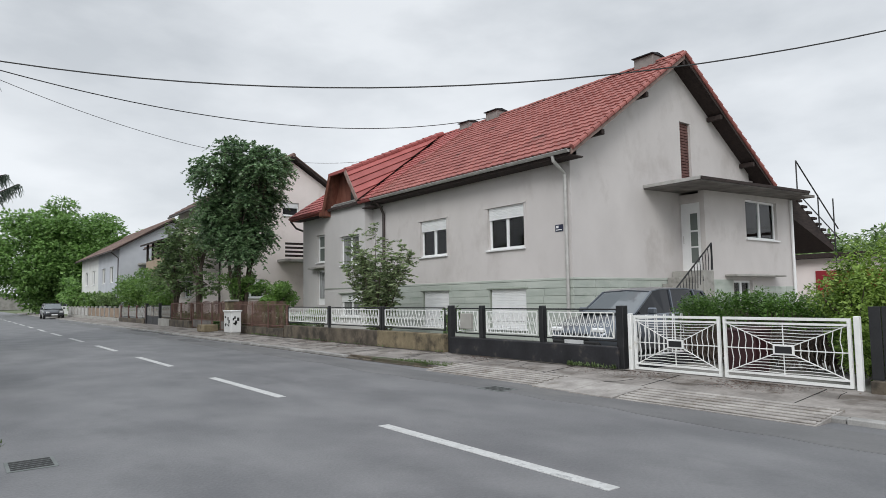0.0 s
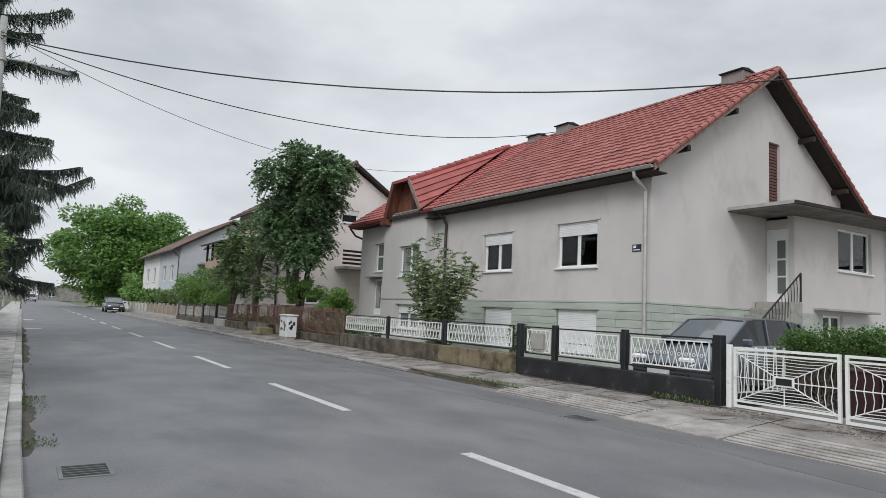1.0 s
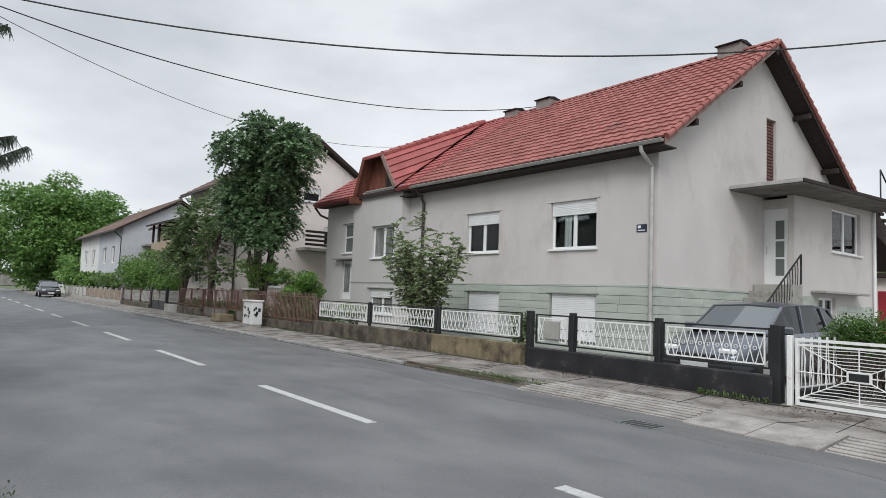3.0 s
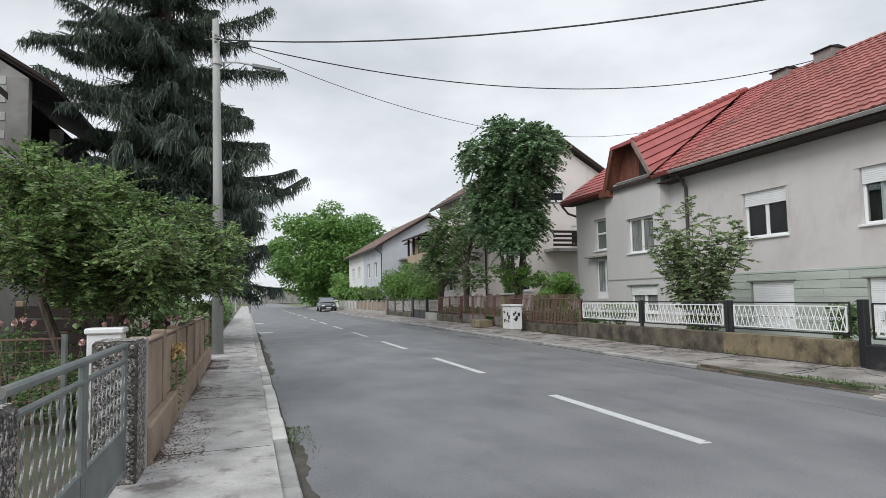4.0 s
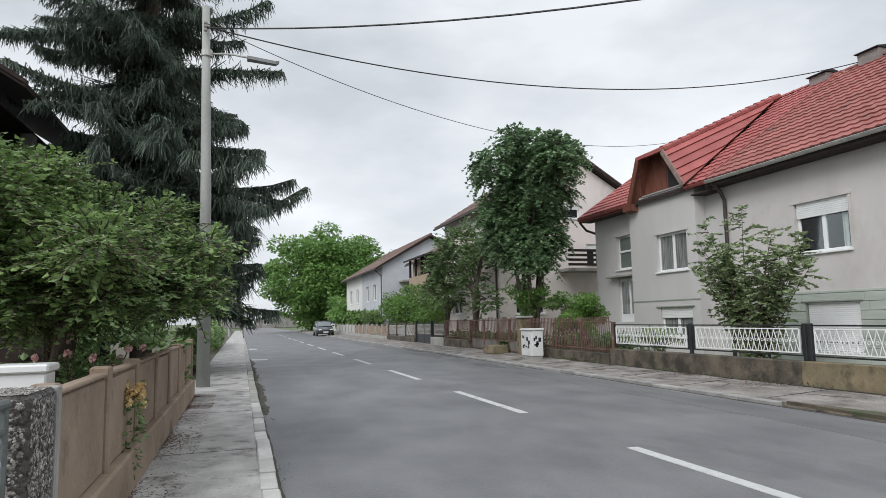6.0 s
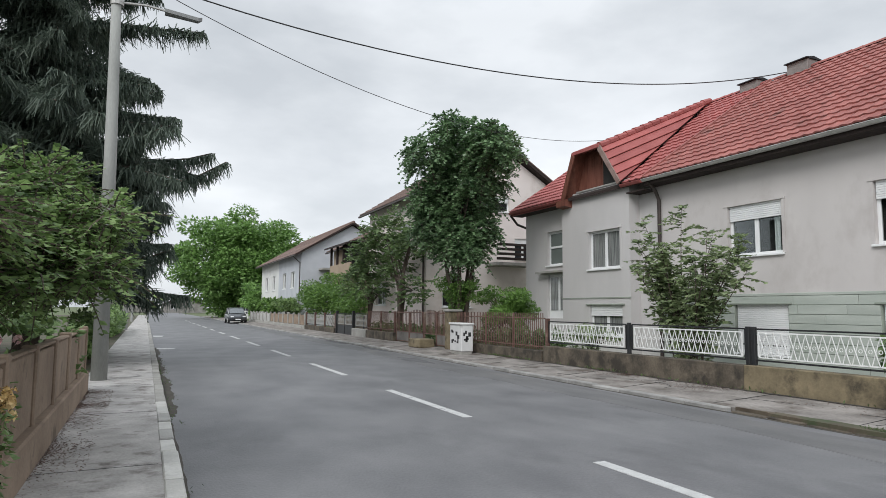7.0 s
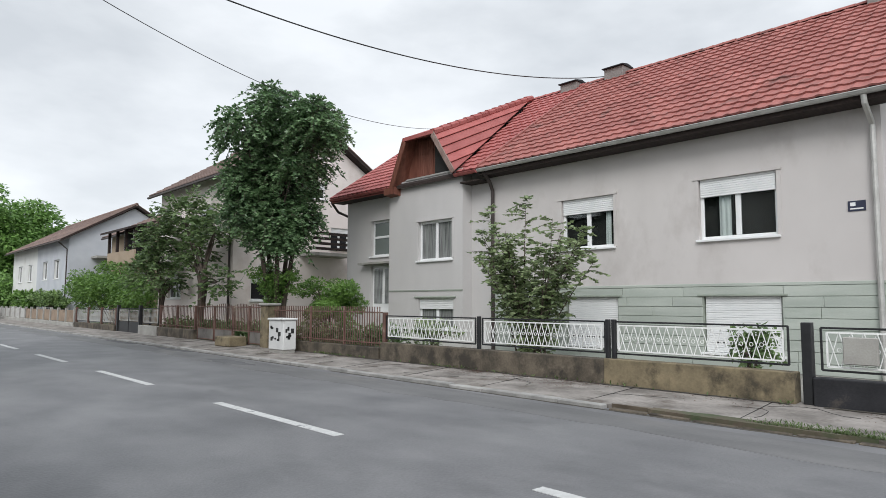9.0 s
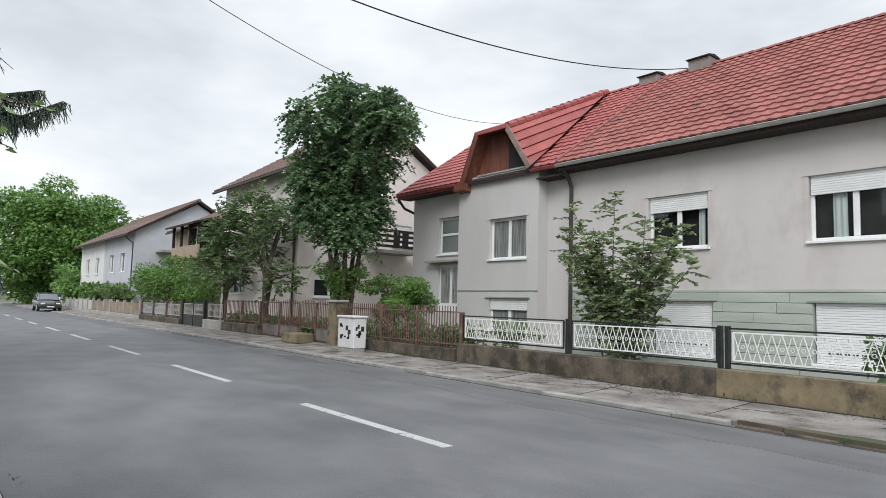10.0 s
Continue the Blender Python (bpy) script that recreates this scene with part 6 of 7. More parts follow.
# ---- houses further along the street ----
def gable_house(name, x0, x1, y0, y1, eave, ridge, wall_mat, roof_mat, label, windows=(), over=0.5, base=0.1, group="street houses"):
    """A plain gabled house with its ridge along the street; windows: (axis, u0, u1, z0, z1, panes)."""
    h = thing(name, ((x0 + x1) / 2, (y0 + y1) / 2, base), label, "house", group)
    rx = (x0 + x1) / 2
    sl = (ridge - eave) / (rx - x0)
    fronts = [w[1:5] for w in windows if w[0] == "x"]
    gables = [w[1:5] for w in windows if w[0] == "y"]
    part("wall", wall_cells(Geo(), "x", x0, x0 + 0.3, y0, y1, 0, eave + 0.1, fronts), wall_mat, h)
    part("wall", wall_cells(Geo(), "y", y0, y0 + 0.3, x0 + 0.3, x1, 0, eave, gables), wall_mat, h)
    g = Geo().prism([(x0, y0, eave), (x1, y0, eave), (rx, y0, ridge - 0.1)], (0, 0.3, 0))
    part("gable", g, wall_mat, h)
    part("wall", Geo().box(x0 + 0.3, y1 - 0.3, 0, x1, y1, eave).box(x1 - 0.3, y0 + 0.3, 0, x1, y1 - 0.3, eave), wall_mat, h)
    part("gable", Geo().prism([(x0, y1 - 0.3, eave), (x1, y1 - 0.3, eave), (rx, y1 - 0.3, ridge - 0.1)], (0, 0.3, 0)), wall_mat, h)
    ze = eave - over * sl
    t = 0.16
    rf = part("roof", Geo().prism([(x0 - over, y0 - 0.4, ze), (rx, y0 - 0.4, ridge), (x1 + over, y0 - 0.4, ze), (x1 + over, y0 - 0.4, ze + t), (rx, y0 - 0.4, ridge + t), (x0 - over, y0 - 0.4, ze + t)], (0, y1 - y0 + 0.8, 0)), DARK_WOOD, h)
    # tile courses as lapped strips
    L = math.hypot(rx - x0 + over, ridge - ze)
    n = int(L / 0.4)
    for k in range(n):
        p, q = k / n, (k + 1.12) / n
        xa, za = x0 - over + (rx - x0 + over) * p, ze + t + (ridge - ze) * p
        xb, zb = x0 - over + (rx - x0 + over) * min(q, 1), ze + t + (ridge - ze) * min(q, 1)
        part("tile_course", Geo().prism([(xa, y0 - 0.42, za + 0.01), (xa, y0 - 0.42, za + 0.055), (xb, y0 - 0.42, zb + 0.012), (xb, y0 - 0.42, zb + 0.002)], (0, y1 - y0 + 0.84, 0)), roof_mat, rf)
    part("back_tiles", Geo().prism([(rx, y0 - 0.42, ridge + t), (rx, y0 - 0.42, ridge + t + 0.05), (x1 + over, y0 - 0.42, ze + t + 0.05), (x1 + over, y0 - 0.42, ze + t)], (0, y1 - y0 + 0.84, 0)), roof_mat, rf)
    part("ridge", Geo().tube([(rx, y0 - 0.42, ridge + t + 0.02), (rx, y1 + 0.42, ridge + t + 0.02)], 0.12, 8), roof_mat, rf)
    gut = part("gutter", Geo().tube([(x0 - over - 0.04, y0 - 0.4, ze + 0.05), (x0 - over - 0.04, y1 + 0.4, ze + 0.05)], 0.06, 6), BROWN_PIPE, h)
    part("downpipe", Geo().tube([(x0 - over - 0.03, y0 + 0.3, ze), (x0 - 0.07, y0 + 0.2, ze - 0.5), (x0 - 0.07, y0 + 0.2, 0.12)], 0.05, 6), BROWN_PIPE, h)
    for w in windows:
        a = x0 if w[0] == "x" else y0
        window(h, w[0], a, w[1], w[2], w[3], w[4], w[5], shutter=w[6] if len(w) > 6 else 0)
    return h


H2 = dict(x0=11.95, x1=19.65, y0=34.6, y1=42.9, eave=7.0, ridge=9.45)
pink = gable_house("house", H2["x0"], H2["x1"], H2["y0"], H2["y1"], H2["eave"], H2["ridge"], PINK, TILE_D, "pink-beige two-storey house with a brown tiled roof",
                   [("y", 12.75, 14.25, 1.6, 2.62, 2, 0.3), ("y", 16.6, 17.6, 3.95, 4.95, 2, 0.3), ("y", 15.3, 16.3, 6.2, 6.95, 1, 0.3), ("x", 40.0, 41.6, 1.7, 2.9, 2, 0.4), ("x", 36.6, 38.2, 4.5, 5.7, 2, 0.3)])
bal = part("balcony", Geo().box(15.0, H2["y0"] - 1.1, 3.55, 17.2, H2["y0"] - 0.002, 3.70, 0.01), CONC, pink, "small balcony with dark slats")
for k in range(4):
    part("slat", Geo().box(15.0, H2["y0"] - 1.1, 3.8 + 0.22 * k, 17.2, H2["y0"] - 1.06, 3.92 + 0.22 * k), DARK_WOOD, bal)
part("antenna", Geo().tube([(15.8, 42.3, 9.5), (15.8, 42.3, 10.5)], 0.02, 5).bar((15.5, 42.3, 10.3), (16.1, 42.3, 10.3), 0.015).bar((15.6, 42.3, 10.1), (16.0, 42.3, 10.1), 0.015), ZINC, pink)

mid = gable_house("house", 13.4, 21.0, 47.8, 56.0, 5.9, 7.9, OCHRE_W, TILE_D, "ochre house with a dark wooden loggia and brown roof",
                  [("x", 49.0, 50.6, 2.0, 3.3, 2), ("x", 53.0, 54.6, 2.0, 3.3, 2)])
lo = part("loggia", Geo().box(12.3, 48.0, 3.75, 13.395, 52.9, 3.95, 0.01), OCHRE_W, mid, "wooden loggia with dark posts")
part("parapet", Geo().box(12.3, 48.0, 3.95, 12.42, 52.9, 4.5), OCHRE_W, lo)
part("loggia_roof", Geo().prism([(11.9, 47.8, 5.62), (13.4, 47.8, 6.1), (13.4, 47.8, 6.22), (11.9, 47.8, 5.74)], (0, 5.3, 0)), DARK_WOOD, lo)
for k in range(4):
    part("post", Geo().box(12.3, 48.0 + 1.58 * k, 4.5, 12.44, 48.16 + 1.58 * k, 5.78), DARK_WOOD, lo)
for k in range(3):
    part("curtain", Geo().box(12.5, 48.5 + 1.58 * k, 4.5, 12.53, 48.85 + 1.58 * k, 5.7), CURTAIN, lo)
# near-black sheet at the back: the loggia's shade put into colour
part("loggia_wall", Geo().box(13.33, 48.1, 3.96, 13.39, 52.8, 5.9), SHADE_D, lo)

last = gable_house("house", 11.8, 20.2, 60.0, 79.5, 6.05, 8.55, WHITE_W, TILE_D, "long white and blue-grey house with a brown roof",
                   [("x", 62.4, 63.9, 3.2, 4.6, 2), ("x", 66.0, 67.5, 3.2, 4.6, 2), ("x", 71.5, 73.0, 3.2, 4.6, 2), ("x", 75.5, 77.0, 3.2, 4.6, 2)], over=0.6)
part("blue_render", wall_cells(Geo(), "x", 11.76, 11.797, 60.0, 69.5, 0.1, 5.9, [(62.4, 63.9, 3.2, 4.6), (66.0, 67.5, 3.2, 4.6)]), BLUE_W, last, "blue-grey rendered half")
part("blue_render", Geo().box(11.8, 59.96, 0.1, 20.2, 59.997, 6.05), BLUE_W, last)
part("blue_render", Geo().prism([(11.8, 59.96, 6.05), (20.2, 59.96, 6.05), (16.0, 59.96, 8.4)], (0, 0.036, 0)), BLUE_W, last)
part("canopy", Geo().box(13.2, 58.6, 4.6, 16.6, 59.95, 4.75), CONC, last)

# end of the street: low buildings and a bright verge
far_h = gable_house("house", -9, 2.5, 205, 216, 2.6, 4.9, DIRTY_SHADE_W, TILE_D, "low pale distant house closing the street", [("y", -6.5, -5.0, 1.0, 2.2, 2)], group="distant houses")
far_i = gable_house("house", 4.5, 15.5, 196, 208, 2.2, 4.2, DIRTY_SHADE_W, TILE_D, "low distant house with a red roof", [("y", 6.5, 8.0, 1.0, 2.2, 2)], group="distant houses")
wall_far = thing("boundary_wall", (14, 96, 0.1), "pale low boundary wall at the junction", "wall")
part("wall", Geo().box(10.5, 95.8, 0, 18, 96.0, 1.1, 0.02), WHITE_W, wall_far)
for k in range(4):
    part("post", Geo().box(10.4 + 2.4 * k, 95.7, 0, 10.65 + 2.4 * k, 96.1, 1.3, 0.02), CONC, wall_far)
solid("junction", Geo().box(-40, 84, -0.3, 60, 92, -0.004), ASPHALT, (5, 88, -0.3), "asphalt side road crossing the far end", kind="structure")

# ---- back yard beyond the gate ----
gar = thing("garage", (33, 12, 0.1), "low flat garage with wide red doors", "garage")
part("wall", Geo().box(33, 8.0, 0, 38, 18.0, 3.0), PINK, gar)
part("roof", Geo().box(32.6, 7.7, 3.0, 38.4, 18.3, 3.22, 0.01), DARK_WOOD, gar)
for y0 in (10.0, 12.05):
    dd = part("door", Geo().box(32.94, y0, 0.1, 32.998, y0 + 2.0, 2.42, 0.006), RED_P, gar, "bright red garage door")
    for k in range(4):
        part("rail", Geo().box(32.925, y0 + 0.02, 0.4 + 0.55 * k, 32.939, y0 + 1.98, 0.46 + 0.55 * k), RED_P, dd)
ann = thing("shed", (28.0, 13.4, 0.1), "open lean-to with a dark sloping roof behind the house", "shed")
part("roof", Geo().prism([(26.0, 11.9, 5.25), (29.7, 11.9, 3.35), (29.7, 11.9, 3.1), (26.0, 11.9, 4.3)], (0, 3.0, 0)), DARK_WOOD, ann, "dark boarded sloping roof")
for k in range(9):
    x = 26.3 + 0.4 * k
    part("tile_step", Geo().box(x - 0.21, 11.84, 5.14 - 0.205 * k, x + 0.2, 14.92, 5.24 - 0.205 * k, 0.01), DARK_WOOD, ann)
for x, y in ((29.5, 14.7), (26.2, 14.7)):
    part("post", Geo().box(x - 0.06, y - 0.06, 0.1, x + 0.06, y + 0.06, 3.3, 0.008), DARK_WOOD, ann)
st = thing("roof_stair", (28.0, 11.75, 0.1), "thin dark steel stair rail rising beside the lean-to roof", "stair rail")
part("rail", Geo().tube([(26.3, 11.75, 6.48), (29.8, 11.75, 4.05)], 0.026, 6), BLACK_M, st)
part("rail", Geo().tube([(26.4, 11.75, 5.2), (29.9, 11.75, 3.62)], 0.022, 6), BLACK_M, st)
for x, z0, z1 in ((26.3, 5.0, 6.5), (28.05, 3.9, 5.32), (29.45, 0.1, 5.28)):
    part("post", Geo().tube([(x, 11.75, z0), (x, 11.75, z1)], 0.026, 6), BLACK_M, st)
terr = thing("terrace_house", (41, 5.5, 0.1), "white house with a slatted roof terrace", "house")
part("wall", Geo().box(37.5, 0, 0, 46, 10.2, 3.3), WHITE_W, terr)
part("slab", Geo().box(37.2, -0.2, 3.3, 46.2, 10.45, 3.5, 0.01), CONC, terr)
for z in (4.0, 4.35, 4.7, 5.05):
    part("slat", Geo().box(37.3, -0.1, z, 37.36, 10.35, z + 0.14), WHITE_P if z > 5 else DARK_WOOD, terr)
for y in (10.25, 6.9, 3.6, 0.2):
    part("post", Geo().box(37.28, y, 3.5, 37.38, y + 0.1, 5.3), WHITE_P, terr)


# ---- near side of the street ----
XL = FENCE_L
pole = thing("utility_pole", (-0.30, 21.9, 0.09), "tall pale concrete utility pole with a street lamp arm", "utility pole")
part("shaft", Geo().tube([(-0.28, 21.9, 0.05), (-0.30, 21.9, 4.4), (-0.37, 21.9, 8.75)], [0.15, 0.118, 0.085], 12), POLE_C, pole, smooth=True)
arm = part("lamp_arm", Geo().tube([(-0.36, 21.9, 7.62), (0.2, 21.9, 7.66), (0.75, 21.9, 7.60)], 0.025, 6), ZINC, pole)
part("lamp_head", Geo().prism([(0.55, 21.8, 7.56), (1.2, 21.83, 7.50), (1.28, 21.9, 7.54), (1.2, 21.97, 7.50), (0.55, 22.0, 7.56)], (0, 0, 0.075)), LAMP_G, arm)
part("clamp", Geo().tube([(-0.335, 21.9, 7.55), (-0.335, 21.9, 7.70)], 0.125, 10), ZINC, pole)
for k, z in enumerate((8.26, 8.18, 8.10)):
    part("insulator", Geo().tube([(-0.36, 21.9 - 0.14, z), (-0.36, 21.9 - 0.2, z), (-0.36, 21.9 - 0.26, z)], [0.03, 0.045, 0.03], 8), CONC, pole)


def cable(a, b, sag, r, label, reach=1.0):
    a, b = Vector(a), Vector(b)
    pts = []
    for k in range(41):
        s = reach * k / 40
        p = a.lerp(b, s)
        p.z -= sag * 4 * s * (1 - s)
        pts.append(p)
    solid("overhead_cable", Geo().tube(pts, r, 5), WIRE, a, label, "cable", "overhead cables")


cable((-0.33, 21.7, 8.15), (24.22, 1.87, 9.62), 2.07, 0.019, "black overhead cable sagging across the road", 1.5)
cable((-0.33, 21.7, 8.18), (19.6, 22.0, 9.5), 1.18, 0.016, "black overhead cable to the house roof")
cable((-0.33, 21.7, 8.25), (25.8, 31.19, 11.81), 2.57, 0.009, "thin overhead cable to the far house roof", 0.69)
# far poles
for x, y, h in ((-0.6, 52, 7.5), (-0.7, 78, 7.5)):
    p = thing("utility_pole", (x, y, 0.09), "grey utility pole further down the street", "utility pole")
    part("shaft", Geo().tube([(x, y, 0.05), (x, y, h)], [0.13, 0.09], 8), POLE_C, p)

# concrete panel fence
lf = thing("fence", (XL, 15, 0.09), "brown concrete panel fence between concrete posts", "fence", "near fences")
ys = [10.55, 11.95, 13.3, 14.7, 16.1, 17.5, 18.9, 20.2]
part("base_wall", Geo().box(XL - 0.10, 10.5, 0.0, XL + 0.11, 20.2, 0.42, 0.02), FENCE_BR, lf)
rnd = random.Random(6)
for y in ys:
    part("post", Geo().box(XL - 0.075, y - 0.06, 0.0, XL + 0.06, y + 0.06, 1.15 + rnd.uniform(-0.02, 0.02), 0.015), FENCE_BR, lf)
for k, (p, q) in enumerate(zip(ys, ys[1:])):
    part("panel", Geo().box(XL - 0.035, p + 0.075, 0.425, XL + 0.035, q - 0.075, 1.08 - 0.02 * (k % 2), 0.012), FENCE_BR, lf)
    part("coping", Geo().box(XL - 0.05, p + 0.075, 1.09, XL + 0.05, q - 0.075, 1.12, 0.01), FENCE_BR, lf)
# rough pillars and wire gate
for y0, y1, z1 in ((9.98, 10.4, 1.16), (6.75, 7.3, 1.10)):
    pl = thing("gate_pillar", (XL - 0.05, (y0 + y1) / 2, 0.09), "gate pillar of rough exposed pebble concrete", "gate pillar", "near gate pillars")
    part("shaft", Geo().box(XL - 0.24, y0, 0.0, XL + 0.08, y1, z1, 0.02), AGGR, pl, "dark rough pebble concrete")
    rp, pg = random.Random(int(y0 * 10)), Geo()

    def pebble(p, n):
        e = rp.uniform(0.005, 0.012)
        u = n.cross(Vector((0.3, 0.5, 0.8))).normalized()
        w = n.cross(u)
        i = len(pg.v)
        pg.v += [tuple(p + n * e * 0.4)] + [tuple(p + (u * math.cos(c) + w * math.sin(c)) * e * rp.uniform(0.8, 1.2)) for c in (0.0, 1.26, 2.51, 3.77, 5.03)]
        pg.f += [(i, i + 1 + j, i + 1 + (j + 1) % 5) for j in range(5)]

    for _ in range(2600):
        y, z = rp.uniform(y0 + 0.02, y1 - 0.02), rp.uniform(0.1, z1 - 0.02)
        pebble(Vector((XL + 0.081, y, z)), Vector((1, 0, 0)))
    for _ in range(2000):
        pebble(Vector((rp.uniform(XL - 0.22, XL + 0.06), y0 - 0.001, rp.uniform(0.1, z1 - 0.02))), Vector((0, -1, 0)))
        pebble(Vector((rp.uniform(XL - 0.22, XL + 0.06), rp.uniform(y0 + 0.02, y1 - 0.02), z1 + 0.001)), Vector((0, 0, 1)))
    part("pebble_facing", pg, PEBBLE, pl, "small grey and white set pebbles", kind="stuff")
part("slab", Geo().box(XL - 0.02, 10.405, 0.0, XL + 0.09, 10.47, 1.16, 0.008), CONC, pl)
ng = thing("garden_gate", (XL, 8.65, 0.1), "grey tube gate with wavy wire mesh", "gate", "near gates")
G0, G1 = 7.34, 9.94
fr = Geo().tube([(XL, G0, 1.13), (XL, G1, 1.13)], 0.024, 10)
for z in (0.20, 0.52, 1.02):
    fr.tube([(XL, G0, z), (XL, G1, z)], 0.017, 8)
for y in (G0 + 0.02, (G0 + G1) / 2 - 0.03, (G0 + G1) / 2 + 0.03, G1 - 0.02):
    fr.tube([(XL, y, 0.15), (XL, y, 1.13)], 0.02, 8)
gfr = part("gate_frame", fr, GREY_M, ng)
part("kick_panel", Geo().box(XL - 0.006, G0 + 0.04, 0.2, XL + 0.006, G1 - 0.04, 0.51), GREY_M, gfr, "flat grey sheet along the foot")
n = 40
for k in range(n):
    y = G0 + 0.06 + (G1 - G0 - 0.12) * k / (n - 1)
    part("wavy_wire", Geo().tube([(XL + (0.006 if k % 2 else -0.006), y + 0.013 * math.sin(j * math.pi / 3.5), 0.53 + 0.49 * j / 30) for j in range(31)], 0.0042, 4), MESH_W, gfr)
mbx = thing("meter_box", (-0.98, 12.1, 0.06), "white metal meter box standing behind the fence", "meter box")
part("body", Geo().box(-1.15, 12.0, 0.06, -0.82, 12.25, 1.13, 0.012), WHITE_P, mbx)
part("lid", Geo().box(-1.17, 11.97, 1.13, -0.80, 12.28, 1.19, 0.012), WHITE_P, mbx)
part("slot", Geo().box(-1.04, 11.997, 0.99, -0.93, 11.9995, 1.01), INK, mbx)
# wire fence across the garden and old timber
wf = thing("wire_fence", (-2.6, 11.8, 0.06), "rusty wire mesh fence across the garden", "fence")
for x in (-1.3, -2.8, -4.3, -5.8):
    part("post", Geo().tube([(x, 11.8, 0), (x, 11.8, 1.15)], 0.03, 6), GREY_M, wf)
for k in range(9):
    part("wire", Geo().tube([(-5.8, 11.8, 0.15 + 0.12 * k), (-1.3, 11.8, 0.15 + 0.12 * k)], 0.005 if k < 8 else 0.012, 4), BROWN_M, wf)
for k in range(38):
    part("wire", Geo().tube([(-5.8 + 0.12 * k, 11.8, 0.15), (-5.8 + 0.12 * k, 11.8, 1.1)], 0.004, 4), BROWN_M, wf)
tf = thing("timber_fence", (-3.6, 17.5, 0.06), "weathered brown board fence behind the roses", "fence")
for k in range(3):
    part("post", Geo().box(-3.4 + 0.7 * k, 17.4, 0, -3.28 + 0.7 * k, 17.52, 1.5, 0.01), FENCE_BR, tf)
for k in range(5):
    part("board", Geo().box(-3.4, 17.36, 0.25 + 0.24 * k, -1.9, 17.395, 0.45 + 0.24 * k, 0.006), DARK_WOOD, tf)


def flowers(name, x, y, z, r, n, material, leaves, label, seed, group, zr=0.25, back=0.0):
    rd = random.Random(seed)
    f = thing(name, (x, y, 0.06), label, "rose bush", group)
    st = Geo()
    heads = []
    for k in range(n):
        p = (x + rd.uniform(-r, r), y + rd.uniform(-r, r), z + rd.uniform(-zr, zr))
        heads.append(p)
        st.tube([(x - back + rd.uniform(-0.1, 0.1) * (not back), y + rd.uniform(-0.1, 0.1), 0.05), (x - back + (p[0] - x) * 0.4, y + (p[1] - y) * 0.4, z * (0.9 if back else 0.55)), p], [0.012, 0.009, 0.005], 5)
    part("stem", st, BARK, f)
    part("foliage", leaf_cloud([(x, y, z * 0.62, r * 1.1, r * 1.1, z * 0.42)], leaves, 0.055, rd), LEAF_DARK, f)
    pg = Geo()
    for p in heads:
        for _ in range(14):
            d = Vector((rd.gauss(0, 1), rd.gauss(0, 1), rd.gauss(0, 0.7))).normalized()
            t = d.cross(Vector((0.3, 0.2, 1))).normalized()
            b = d.cross(t)
            c = Vector(p) + d * 0.027
            pg.face(c - t * 0.023, c - b * 0.023 + d * 0.015, c + t * 0.023, c + b * 0.023 + d * 0.015)
    part("petals", pg, material, f, kind="stuff")


flowers("rose_bush", -2.15, 13.2, 1.15, 0.3, 5, PETAL, 1500, "rose bush with pale pink flowers", 1, "roses", 0.14)
flowers("rose_bush", -0.85, 13.6, 1.2, 0.4, 10, PETAL, 1800, "rose bush with pale pink flowers behind the fence", 2, "roses")
flowers("rose_bush", -0.37, 12.75, 0.86, 0.09, 17, PETAL_Y, 160, "yellow roses hanging through the fence", 3, "roses", 0.1, 0.24)
flowers("rose_bush", -1.5, 12.7, 0.85, 0.45, 4, PETAL, 1700, "low rose bush with few flowers", 5, "roses")
rnd = random.Random(90)
bush("under_bush", -2.0, 18.6, 0.95, 1.5, 1.8, 0.9, 26, 3800, 0.14, LEAF_DARK, "dark undergrowth below the spruce", 91, base=0.05)
bush("hedge", -0.95, 29.5, 0.75, 0.45, 5.5, 0.65, 40, 4200, 0.13, LEAF_BUSH, "green hedge beside the pavement further on", 92, base=0.05)
bush("hedge", -1.0, 46, 0.9, 0.5, 9, 0.85, 40, 3600, 0.2, LEAF_BUSH, "green hedge beside the pavement further on", 93, base=0.05)

# ---- unfinished house on the near side ----
lh = thing("house", (-9.5, 29, 0.05), "unfinished grey block house with a dark roof", "house")
LX, LY = -5.2, 24.0
part("wall", Geo().box(-15, LY, 0, LX, LY + 0.3, 6.9).prism([(-15, LY, 6.901), (LX, LY, 6.901), (LX, LY, 7.5), (-8.6, LY, 9.75), (-15, LY, 9.75)], (0, 0.3, 0)), CONC, lh)
me = Geo().box(-0.24, -0.012, -0.115, 0.24, 0.012, 0.115, 0.006).mesh("block")
pieces("block", me, BLOCK, lh, [pose(-5.97 - 0.5 * c - (0.22 if r % 2 else 0), LY - 0.006, 4.95 + 0.245 * r) for r in range(11) for c in range(7)])
part("corner_column", Geo().box(-5.71, LY - 0.03, 0.0, LX + 0.01, LY - 0.001, 7.5, 0.008), DIRTY_SHADE_W, lh, "pale cast concrete corner column")
part("wall", Geo().box(LX - 0.3, LY + 0.3, 0, LX, 34, 5.0), CONC, lh)
for y in (27.1, 29.8, 32.4):
    part("pillar", Geo().box(LX - 0.3, y, 5.0, LX, y + 0.45, 6.9, 0.01), CONC, lh)
# near-black sheets added under the roof paint the shade of the open storey
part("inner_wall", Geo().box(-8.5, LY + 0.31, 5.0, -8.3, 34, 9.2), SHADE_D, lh)
